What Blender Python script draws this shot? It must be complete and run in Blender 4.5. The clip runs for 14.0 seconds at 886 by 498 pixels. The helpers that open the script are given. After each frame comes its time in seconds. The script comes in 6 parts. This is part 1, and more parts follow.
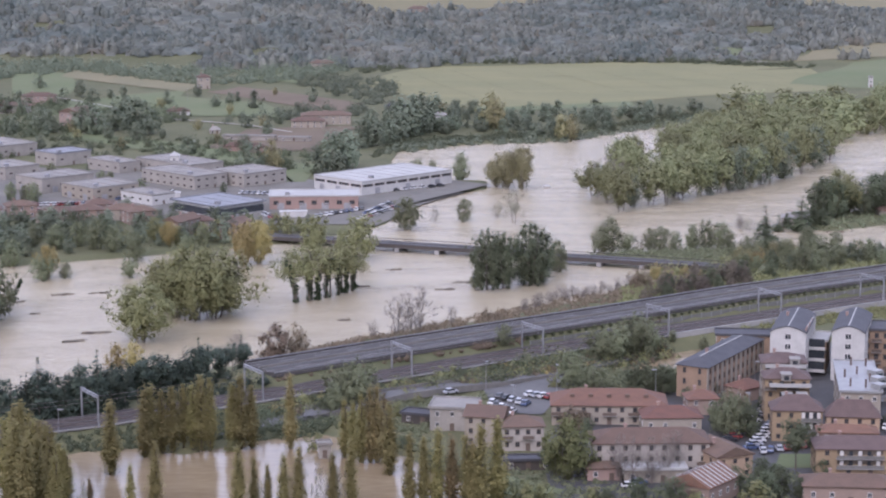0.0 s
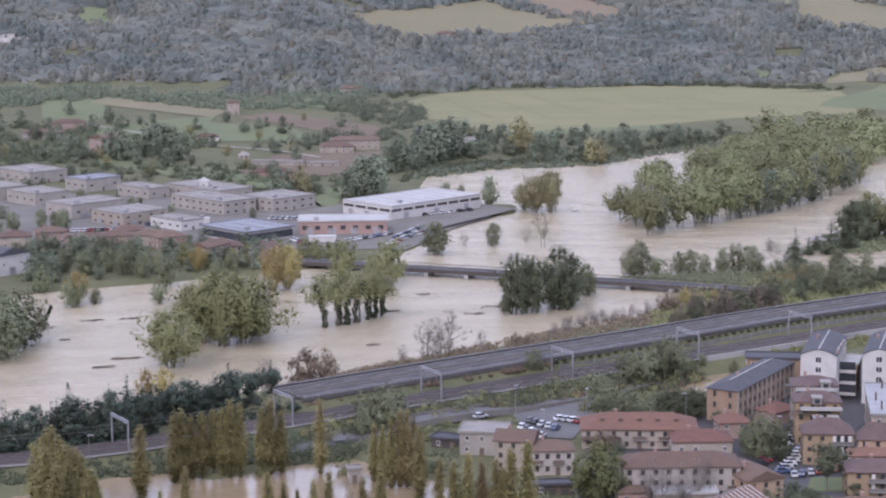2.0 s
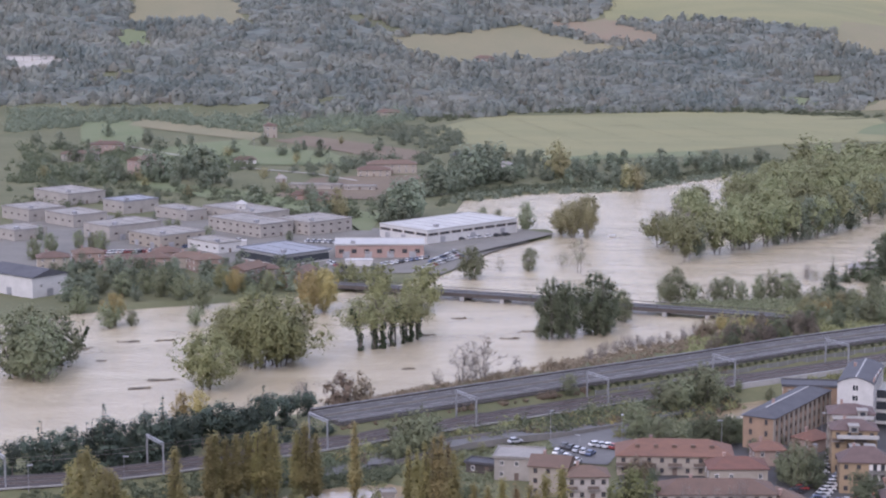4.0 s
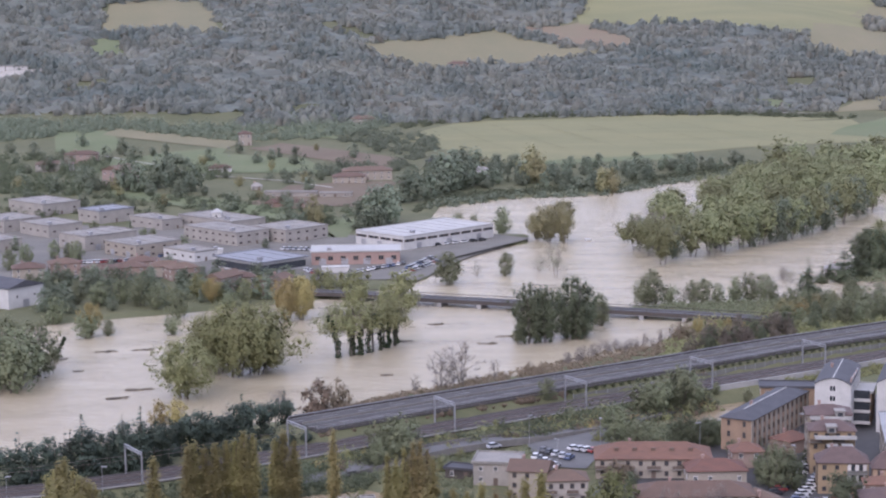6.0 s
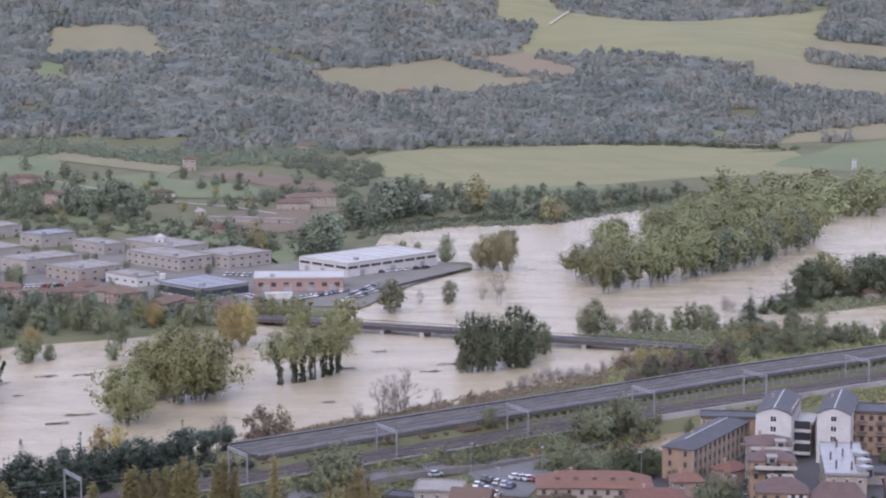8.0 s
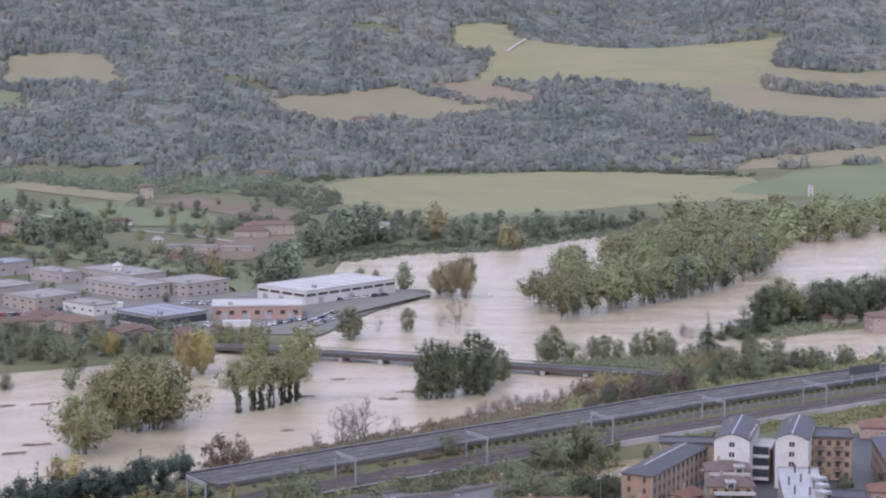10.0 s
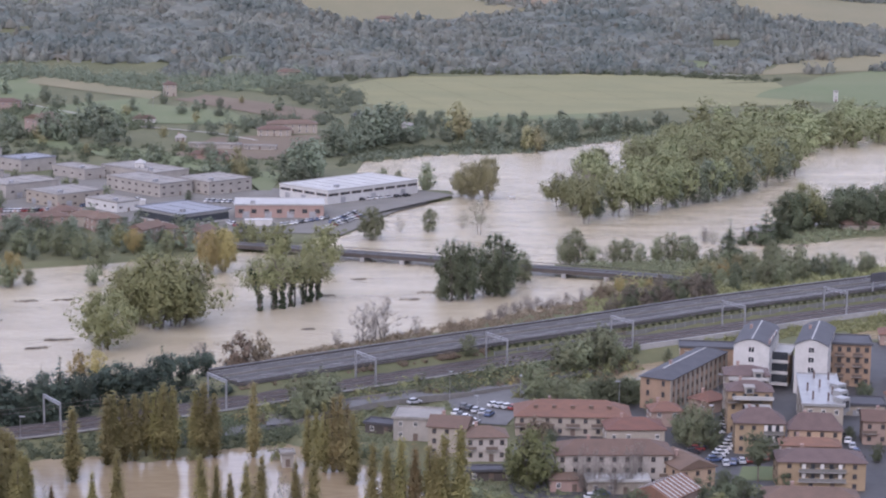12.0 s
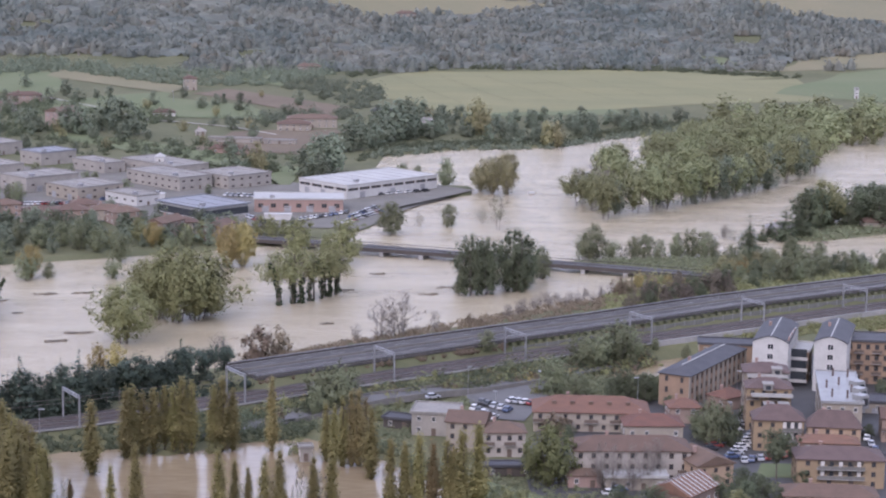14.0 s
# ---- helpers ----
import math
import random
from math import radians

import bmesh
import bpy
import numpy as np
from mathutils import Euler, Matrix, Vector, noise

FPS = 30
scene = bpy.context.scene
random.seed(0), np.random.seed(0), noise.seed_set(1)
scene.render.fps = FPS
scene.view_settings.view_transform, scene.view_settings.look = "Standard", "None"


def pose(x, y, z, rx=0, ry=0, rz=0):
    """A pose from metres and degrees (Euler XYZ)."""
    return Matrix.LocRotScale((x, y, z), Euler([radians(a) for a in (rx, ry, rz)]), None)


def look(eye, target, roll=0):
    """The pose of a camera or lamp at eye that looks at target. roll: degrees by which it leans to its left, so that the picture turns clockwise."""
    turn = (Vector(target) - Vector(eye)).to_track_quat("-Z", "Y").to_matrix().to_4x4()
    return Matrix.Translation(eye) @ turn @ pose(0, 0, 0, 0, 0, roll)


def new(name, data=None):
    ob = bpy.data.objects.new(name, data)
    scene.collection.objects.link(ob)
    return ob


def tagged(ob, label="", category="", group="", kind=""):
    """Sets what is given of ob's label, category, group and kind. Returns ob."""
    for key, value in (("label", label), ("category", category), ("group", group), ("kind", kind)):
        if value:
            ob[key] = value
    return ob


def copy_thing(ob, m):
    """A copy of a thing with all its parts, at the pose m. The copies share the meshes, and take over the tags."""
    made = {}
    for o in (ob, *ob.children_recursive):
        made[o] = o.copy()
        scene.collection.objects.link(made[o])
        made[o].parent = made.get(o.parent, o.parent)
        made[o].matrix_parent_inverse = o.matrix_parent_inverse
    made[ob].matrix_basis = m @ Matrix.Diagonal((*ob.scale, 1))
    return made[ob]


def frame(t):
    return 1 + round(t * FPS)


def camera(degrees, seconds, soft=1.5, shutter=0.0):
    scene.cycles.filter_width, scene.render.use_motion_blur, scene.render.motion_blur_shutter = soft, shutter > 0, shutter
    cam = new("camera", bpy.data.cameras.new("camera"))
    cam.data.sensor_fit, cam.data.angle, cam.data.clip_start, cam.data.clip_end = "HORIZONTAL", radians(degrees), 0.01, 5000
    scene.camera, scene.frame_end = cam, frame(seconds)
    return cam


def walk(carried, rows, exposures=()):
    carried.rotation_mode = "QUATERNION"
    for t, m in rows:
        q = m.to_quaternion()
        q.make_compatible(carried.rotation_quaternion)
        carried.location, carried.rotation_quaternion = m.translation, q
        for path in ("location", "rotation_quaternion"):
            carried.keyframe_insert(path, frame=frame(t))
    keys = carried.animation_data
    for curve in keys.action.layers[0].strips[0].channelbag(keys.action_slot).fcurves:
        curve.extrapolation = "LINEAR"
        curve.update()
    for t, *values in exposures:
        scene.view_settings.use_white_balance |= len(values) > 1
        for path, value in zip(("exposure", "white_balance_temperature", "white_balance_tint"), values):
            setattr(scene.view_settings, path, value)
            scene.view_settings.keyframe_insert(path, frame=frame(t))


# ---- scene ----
cam = camera(24.57, 14.0, soft=2.15)
EYE = 145
# seconds, turn to the left, look up, lean
ROWS = [
    (0, -0, -10.096, 0),
    (0.5, 0.147, -10.129, 0.176),
    (1, 0.239, -10.189, 0.076),
    (1.5, 0.312, -9.801, -0.34),
    (2, 0.826, -9.407, -0.388),
    (2.5, 1.364, -8.976, 0.076),
    (3, 1.679, -8.763, 0.189),
    (5.5, 1.627, -8.667, -0.607),
    (6, 1.184, -8.559, -0.685),
    (6.5, 0.565, -8.481, -0.539),
    (7, 0.301, -8.319, -0.311),
    (7.5, -0.121, -8.121, -0.149),
    (8, -0.424, -7.789, 0.093),
    (8.5, -0.565, -7.269, 0.176),
    (8.7, -0.603, -6.867, 0.106),
    (10.8, -2.39, -7.513, 0.465),
    (11, -2.469, -8.232, 0.641),
    (11.5, -2.127, -9.046, 0.486),
    (12, -0.996, -9.806, 0.7),
    (12.5, -0.837, -9.912, 0.733),
    (13, -0.747, -9.889, 0.92),
    (13.5, -0.628, -9.943, 0.905),
    (14, -0.451, -9.95, 0.901),
]
walk(cam, [(t, pose(0, 0, EYE, 0, 0, yaw) @ pose(0, 0, 0, 90 + pitch) @ pose(0, 0, 0, 0, 0, roll)) for t, yaw, pitch, roll in ROWS],
     exposures=[(0.0, 0.94, 5740, 27), (14.0, 0.94, 5740, 27)])

# ---- light: an overcast autumn day ----
world = bpy.data.worlds.new("overcast_sky")
scene.world = world
world.use_nodes = True
wn = world.node_tree.nodes
sky = wn.new("ShaderNodeTexSky")
sky.sky_type, sky.sun_disc = "NISHITA", False
sky.sun_elevation, sky.sun_rotation = radians(38), radians(200)
sky.air_density, sky.dust_density, sky.ozone_density = 1.6, 6.0, 1.0
veil = wn.new("ShaderNodeMixRGB")
veil.inputs[0].default_value = 0.75
veil.inputs[2].default_value = (6.4, 6.9, 7.9, 1)
world.node_tree.links.new(sky.outputs[0], veil.inputs[1])
world.node_tree.links.new(veil.outputs[0], wn["Background"].inputs["Color"])
wn["Background"].inputs["Strength"].default_value = 0.115
sun = new("sun", bpy.data.lights.new("sun", "SUN"))
sun.data.energy, sun.data.angle, sun.data.color = 0.8, radians(40), (1.0, 0.97, 0.93)
sun.matrix_world = look((0, 0, 0), (0.25, 0.74, -0.62))


# ---- materials ----
def material(name, a, b=None, rough=0.85, scale=0.4, bump=0.0, metal=0.0, fine=6.0, vary=0.0, stretch=(1, 1, 1), spec=0.3):
    """Two colours mixed by broad and fine noise in metres, with relief; vary: brightness change from object to object."""
    m = bpy.data.materials.new(name)
    m.use_nodes = True
    nt = m.node_tree
    add, link, bsdf = nt.nodes.new, nt.links.new, nt.nodes["Principled BSDF"]
    b = b or tuple(0.75 * v for v in a)
    geo, grow = add("ShaderNodeNewGeometry"), add("ShaderNodeMapping")
    grow.inputs["Scale"].default_value = stretch
    link(geo.outputs["Position"], grow.inputs["Vector"])
    big, small = add("ShaderNodeTexNoise"), add("ShaderNodeTexNoise")
    for node, s, d in ((big, scale, 4), (small, scale * fine, 3)):
        node.inputs["Scale"].default_value, node.inputs["Detail"].default_value = s, d
        link(grow.outputs[0], node.inputs["Vector"])
    mean = add("ShaderNodeMath")
    mean.operation = "MULTIPLY_ADD"
    link(big.outputs[0], mean.inputs[0])
    mean.inputs[1].default_value = 1.0
    half = add("ShaderNodeMath")
    half.operation = "MULTIPLY"
    half.inputs[1].default_value = 0.6
    link(small.outputs[0], half.inputs[0])
    link(half.outputs[0], mean.inputs[2])
    ramp = add("ShaderNodeValToRGB")
    ramp.color_ramp.elements[0].position, ramp.color_ramp.elements[1].position = 0.55, 1.05
    ramp.color_ramp.elements[0].color, ramp.color_ramp.elements[1].color = (*a, 1), (*b, 1)
    link(mean.outputs[0], ramp.inputs[0])
    out = ramp.outputs[0]
    if vary:
        info, hsv, span = add("ShaderNodeObjectInfo"), add("ShaderNodeHueSaturation"), add("ShaderNodeMapRange")
        span.inputs["To Min"].default_value, span.inputs["To Max"].default_value = 1 - vary, 1 + vary
        link(info.outputs["Random"], span.inputs["Value"])
        link(span.outputs[0], hsv.inputs["Value"])
        link(out, hsv.inputs["Color"])
        hue = add("ShaderNodeMapRange")
        hue.inputs["To Min"].default_value, hue.inputs["To Max"].default_value = 0.5 - vary * 0.06, 0.5 + vary * 0.06
        link(info.outputs["Random"], hue.inputs["Value"])
        link(hue.outputs[0], hsv.inputs["Hue"])
        out = hsv.outputs[0]
    link(out, bsdf.inputs["Base Color"])
    bsdf.inputs["Roughness"].default_value, bsdf.inputs["Metallic"].default_value = rough, metal
    bsdf.inputs["Specular IOR Level"].default_value = spec
    if bump:
        relief = add("ShaderNodeBump")
        relief.inputs["Strength"].default_value, relief.inputs["Distance"].default_value = bump, 0.3
        link(small.outputs[0], relief.inputs["Height"])
        link(relief.outputs[0], bsdf.inputs["Normal"])
    return m


def foliage(name, a, b, vary=0.25, scale=0.5, thin=0.4, fine=5, bump=0.0):
    m = material(name, a, b, rough=0.8, scale=scale, fine=fine, vary=vary, spec=0.15, bump=bump)
    nt = m.node_tree
    bsdf, glow, mix = nt.nodes["Principled BSDF"], nt.nodes.new("ShaderNodeBsdfTranslucent"), nt.nodes.new("ShaderNodeMixShader")
    mix.inputs[0].default_value = thin
    nt.links.new(bsdf.inputs["Base Color"].links[0].from_socket, glow.inputs["Color"])
    nt.links.new(bsdf.outputs[0], mix.inputs[1])
    nt.links.new(glow.outputs[0], mix.inputs[2])
    nt.links.new(mix.outputs[0], nt.nodes["Material Output"].inputs["Surface"])
    return m


GRASS = material("grass", (0.082, 0.088, 0.043), (0.118, 0.116, 0.06), 0.95, 0.03, 0.4, fine=12)
MEADOW = material("meadow", (0.108, 0.132, 0.062), (0.132, 0.146, 0.076), 0.95, 0.02, 0.2, fine=20)
CROP = material("young_crop", (0.2, 0.188, 0.094), (0.158, 0.158, 0.08), 0.95, 0.012, 0.2, fine=24, stretch=(1, 3, 1))
STUBBLE = material("stubble", (0.185, 0.163, 0.094), (0.155, 0.146, 0.084), 0.95, 0.012, 0.2, fine=18, stretch=(2.5, 1, 1))
EARTH = material("ploughed_earth", (0.115, 0.088, 0.06), (0.145, 0.115, 0.078), 0.95, 0.03, 0.3, fine=14)
RUST_FIELD = material("rust_vineyard", (0.185, 0.138, 0.095), (0.165, 0.142, 0.09), 0.95, 0.03, 0.3, fine=14)
YARD = material("estate_yard", (0.118, 0.113, 0.0986), (0.162, 0.152, 0.13), 0.85, 0.06, 0.05, fine=12)
MUD_ROAD = material("pale_track", (0.36, 0.34, 0.30), (0.28, 0.26, 0.22), 0.9, 0.1)
TOWN_ASPHALT = material("dark_paving", (0.044, 0.0424, 0.0424), (0.0681, 0.0656, 0.0649), 0.65, 0.08, 0.05, fine=10, spec=0.4)
ASPHALT = material("asphalt", (0.0653, 0.0614, 0.06), (0.0888, 0.0849, 0.0822), 0.9, 0.05, 0.05, fine=16, spec=0.15)
ROAD_WET = material("wet_road", (0.0827, 0.08, 0.0783), (0.113, 0.11, 0.104), 0.8, 0.08, 0.05, spec=0.5)
PAINT = material("road_paint", (0.3, 0.3, 0.29), (0.2, 0.2, 0.2), 0.8, 0.5)
BALLAST = material("rail_ballast", (0.0459, 0.0392, 0.0379), (0.0701, 0.06, 0.0555), 0.95, 0.2, 0.5)
STEEL = material("galvanised_steel", (0.331, 0.331, 0.335), (0.261, 0.261, 0.27), 0.55, 0.6, metal=0.5)
RAIL = material("worn_rail", (0.25, 0.22, 0.2), (0.18, 0.15, 0.13), 0.4, 0.6, metal=0.6)
CONCRETE = material("concrete", (0.313, 0.304, 0.287), (0.226, 0.222, 0.213), 0.9, 0.15, 0.1)
DARK_CONCRETE = material("stained_concrete", (0.082, 0.07, 0.062), (0.06, 0.053, 0.048), 0.9, 0.2, 0.1)
PARAPET_GREY = material("weathered_parapet", (0.17, 0.16, 0.145), (0.125, 0.12, 0.11), 0.9, 0.2, 0.1)
BARRIER = material("green_noise_panel", (0.128, 0.128, 0.116), (0.16, 0.16, 0.14), 0.7, 0.3)
BARK = material("bark", (0.10, 0.085, 0.07), (0.15, 0.13, 0.11), 0.95, 1.5, 0.3)
PALE_BARK = material("pale_bark", (0.23, 0.205, 0.18), (0.15, 0.13, 0.115), 0.95, 1.5, 0.3)
LEAF_GREEN = foliage("leaf_green", (0.163, 0.181, 0.109), (0.218, 0.23, 0.139))
LEAF_DARK = foliage("leaf_dark", (0.1, 0.119, 0.0735), (0.142, 0.157, 0.0966), 0.2)
LEAF_OLIVE = foliage("leaf_olive", (0.203, 0.215, 0.103), (0.267, 0.262, 0.134), 0.12)
LEAF_YELLOW = foliage("leaf_yellow", (0.36, 0.285, 0.125), (0.3, 0.255, 0.12), 0.2)
LEAF_RUST = foliage("leaf_rust", (0.225, 0.175, 0.125), (0.19, 0.155, 0.11), 0.2)
LEAF_POPLAR = foliage("leaf_poplar", (0.225, 0.205, 0.092), (0.285, 0.25, 0.112), 0.16)
LEAF_POPLAR_GOLD = foliage("leaf_poplar_gold", (0.29, 0.225, 0.11), (0.23, 0.195, 0.1), 0.25)
LEAF_PINE = foliage("needles", (0.0425, 0.0587, 0.0475), (0.07, 0.0875, 0.0625), 0.35, thin=0.1)
TWIG = foliage("bare_twigs", (0.17, 0.15, 0.13), (0.22, 0.20, 0.18), 0.2)
IVY = foliage("ivy", (0.03, 0.045, 0.022), (0.05, 0.065, 0.032), 0.1, thin=0.1)
# aerial haze is put into this base colour: paler and bluer than near leaves
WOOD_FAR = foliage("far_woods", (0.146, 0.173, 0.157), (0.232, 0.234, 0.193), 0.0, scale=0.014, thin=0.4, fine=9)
wood_nt = WOOD_FAR.node_tree
# single trees of the woods differ: a few russet and ochre ones among the green
wood_geo, wood_cell, wood_hsv = wood_nt.nodes.new("ShaderNodeNewGeometry"), wood_nt.nodes.new("ShaderNodeTexVoronoi"), wood_nt.nodes.new("ShaderNodeHueSaturation")
wood_cell.inputs["Scale"].default_value = 0.09
wood_nt.links.new(wood_geo.outputs["Position"], wood_cell.inputs["Vector"])
wood_part = wood_nt.nodes.new("ShaderNodeSeparateColor")
wood_nt.links.new(wood_cell.outputs["Color"], wood_part.inputs[0])
wood_value, wood_tint, wood_mix = wood_nt.nodes.new("ShaderNodeMapRange"), wood_nt.nodes.new("ShaderNodeValToRGB"), wood_nt.nodes.new("ShaderNodeMixRGB")
wood_value.inputs["To Min"].default_value, wood_value.inputs["To Max"].default_value = 0.8, 1.2
wood_nt.links.new(wood_part.outputs[0], wood_value.inputs["Value"])
wood_tint.color_ramp.elements[0].position, wood_tint.color_ramp.elements[1].position = 0.86, 1.0
wood_tint.color_ramp.elements[0].color, wood_tint.color_ramp.elements[1].color = (0, 0, 0, 1), (0.6, 0.6, 0.6, 1)
wood_nt.links.new(wood_part.outputs[1], wood_tint.inputs[0])
wood_mix.inputs[2].default_value = (0.175, 0.148, 0.108, 1)
wood_nt.links.new(wood_tint.outputs[0], wood_mix.inputs[0])
wood_nt.links.new(wood_nt.nodes["Color Ramp"].outputs[0], wood_mix.inputs[1])
wood_nt.links.new(wood_mix.outputs[0], wood_hsv.inputs["Color"])
wood_nt.links.new(wood_value.outputs[0], wood_hsv.inputs["Value"])
wood_nt.links.new(wood_hsv.outputs[0], wood_nt.nodes["Principled BSDF"].inputs["Base Color"])
for node in wood_nt.nodes:
    if node.bl_idname == "ShaderNodeBsdfTranslucent":
        wood_nt.links.new(wood_hsv.outputs[0], node.inputs["Color"])
LEAF_PALE = foliage("pale_yellowing_leaf", (0.25, 0.24, 0.132), (0.3, 0.275, 0.155), 0.15)
LEAF_BROWN = foliage("brown_leaf", (0.135, 0.115, 0.09), (0.18, 0.155, 0.12), 0.2)
LEAF_BRIGHT = foliage("bright_leaf", (0.151, 0.167, 0.0723), (0.187, 0.192, 0.0935), 0.1)
VERGE_LEAF = foliage("verge_leaf", (0.06, 0.075, 0.04), (0.085, 0.098, 0.052), 0.15)
LEAF_BANK = foliage("bank_leaf", (0.148, 0.179, 0.125), (0.206, 0.227, 0.159), 0.25)
ISLAND_LEAF = foliage("island_leaf", (0.214, 0.233, 0.124), (0.275, 0.281, 0.152), 0.25)


def water_material(name, a, b, rough=0.2, chop_height=1.0):
    m = material(name, a, b, rough, 0.018, 0.0, fine=11, stretch=(1, 3.2, 1), spec=0.5)
    nt = m.node_tree
    geo, grow = nt.nodes.new("ShaderNodeNewGeometry"), nt.nodes.new("ShaderNodeMapping")
    grow.inputs["Scale"].default_value = (0.5, 1.6, 1)
    grow.inputs["Rotation"].default_value = (0, 0, 0.35)
    chop, swirl, relief = nt.nodes.new("ShaderNodeTexNoise"), nt.nodes.new("ShaderNodeTexNoise"), nt.nodes.new("ShaderNodeBump")
    chop.inputs["Scale"].default_value, chop.inputs["Detail"].default_value = 0.55, 5
    nt.links.new(geo.outputs["Position"], grow.inputs["Vector"])
    nt.links.new(grow.outputs[0], chop.inputs["Vector"])
    relief.inputs["Strength"].default_value, relief.inputs["Distance"].default_value = chop_height, 0.8
    nt.links.new(chop.outputs[0], relief.inputs["Height"])
    nt.links.new(relief.outputs[0], nt.nodes["Principled BSDF"].inputs["Normal"])
    return m


WATER = water_material("muddy_flood_water", (0.432, 0.376, 0.264), (0.333, 0.281, 0.19))


# ---- building blocks ----
def mesh_of(name, verts, faces, mats, index=None, smooth=False):
    me = bpy.data.meshes.new(name)
    me.from_pydata([tuple(v) for v in verts], [], [tuple(f) for f in faces])
    for m in mats:
        me.materials.append(m)
    if index is not None:
        me.polygons.foreach_set("material_index", np.asarray(index, np.int32))
    if smooth:
        me.polygons.foreach_set("use_smooth", np.ones(len(me.polygons), bool))
    me.update()
    return me


def quad_mesh(name, corners, mat):
    """A mesh of loose four-cornered leaves: corners is (n, 4, 3)."""
    n = len(corners)
    me = bpy.data.meshes.new(name)
    me.vertices.add(4 * n)
    me.vertices.foreach_set("co", np.asarray(corners, np.float32).ravel())
    me.loops.add(4 * n)
    me.loops.foreach_set("vertex_index", np.arange(4 * n, dtype=np.int32))
    me.polygons.add(n)
    me.polygons.foreach_set("loop_start", np.arange(0, 4 * n, 4, dtype=np.int32))
    me.materials.append(mat)
    me.update(calc_edges=True)
    return me


class Solid:
    """Collects boxes, prisms and tubes for one mesh."""

    def __init__(self):
        self.v, self.f = [], []

    def add(self, verts, faces):
        k = len(self.v)
        self.v += [tuple(p) for p in verts]
        self.f += [tuple(k + i for i in f) for f in faces]
        return self

    def box(self, x0, y0, z0, x1, y1, z1):
        return self.add([(x0, y0, z0), (x1, y0, z0), (x1, y1, z0), (x0, y1, z0), (x0, y0, z1), (x1, y0, z1), (x1, y1, z1), (x0, y1, z1)],
                        [(0, 3, 2, 1), (4, 5, 6, 7), (0, 1, 5, 4), (1, 2, 6, 5), (2, 3, 7, 6), (3, 0, 4, 7)])

    def tube(self, a, b, ra, rb, n=6):
        a, b = Vector(a), Vector(b)
        axis = (b - a).normalized()
        u = axis.orthogonal().normalized()
        w = axis.cross(u)
        ring = lambda c, r: [c + u * (r * math.cos(6.2832 * i / n)) + w * (r * math.sin(6.2832 * i / n)) for i in range(n)]
        return self.add(ring(a, ra) + ring(b, rb), [(i, (i + 1) % n, n + (i + 1) % n, n + i) for i in range(n)] + [tuple(range(n))[::-1], tuple(range(n, 2 * n))])

    def mesh(self, name, mat, smooth=False):
        return mesh_of(name, self.v, self.f, [mat], smooth=smooth)


def part(name, data, parent, label="", m=None):
    ob = new(name, data)
    ob.parent = parent
    if m is not None:
        ob.matrix_basis = m
    return tagged(ob, label) if label else ob


def thing(name, label, category, m=None, group=""):
    ob = tagged(new(name), label, category, group)
    if m is not None:
        ob.matrix_basis = m
    return ob


# ---- the ground and the water ----
WATER_MAIN = [(-225.8, 722.2), (-167.4, 775.6), (-122.3, 796.4), (-83.8, 815.7), (-52.8, 835.9), (-25.6, 874.8), (-11.7, 949.8), (20.9, 978.9),
              (22, 1005.9), (4.5, 1005.9), (-28.3, 1073.3), (-24.8, 1120), (14.9, 1155.2), (67.4, 1171), (79.4, 1203.7), (162.2, 1275),
              (231.9, 1307.2), (311.7, 1337.6), (421.4, 1355.1), (387.6, 1051.3), (293.6, 857), (208.8, 807.8), (156, 770.9),
              (109.2, 748), (64.6, 722.2), (22.4, 680.9), (-29.9, 640.7), (-58.2, 611.5), (-126.6, 564.7), (-181.6, 535.2)]
FLOOD_FIELD = [(-98.7, 509.5), (-85.4, 518.2), (-66.5, 510.1), (-47.3, 524.8), (-31, 529.4), (-12.4, 512.7), (6.4, 482.2), (19, 450.8),
               (16.5, 388.5), (-117.1, 388.5), (-119.5, 492)]
FLOOD_YARD = [(45.7, 601.9), (58.4, 629.4), (81.7, 644), (101.8, 655.9), (82.1, 618.4), (60.4, 594.6)]
FLOOD_LANE = [(150, 680.9), (169.2, 697.1), (199.6, 706.9), (190.5, 673.6), (154.1, 664.6)]
SPIT_ROAD = [(55.2, 795.1), (90.3, 807.8), (115.7, 810.4), (156.4, 807.8), (163, 773.2), (129.6, 743.5), (107.1, 748), (97.2, 770.9)]
GROVE_LAND = [(151.9, 868.8), (164.9, 893.2), (201, 909.2), (296.2, 990.3), (268.4, 894.8), (202.3, 880.8), (165.6, 857)]


def inside_distance(x, y, poly):
    """Metres inside a polygon (minus: outside)."""
    px, py = np.asarray(x, float), np.asarray(y, float)
    best, odd = np.full(px.shape, 1e9), np.zeros(px.shape, bool)
    for (ax, ay), (bx, by) in zip(poly, poly[1:] + poly[:1]):
        ex, ey = bx - ax, by - ay
        k = np.clip(((px - ax) * ex + (py - ay) * ey) / (ex * ex + ey * ey), 0, 1)
        best = np.minimum(best, np.hypot(px - ax - k * ex, py - ay - k * ey))
        odd ^= ((ay > py) != (by > py)) & (px < ex * (py - ay) / (ey if ey else 1e-9) + ax)
    return np.where(odd, best, -best)


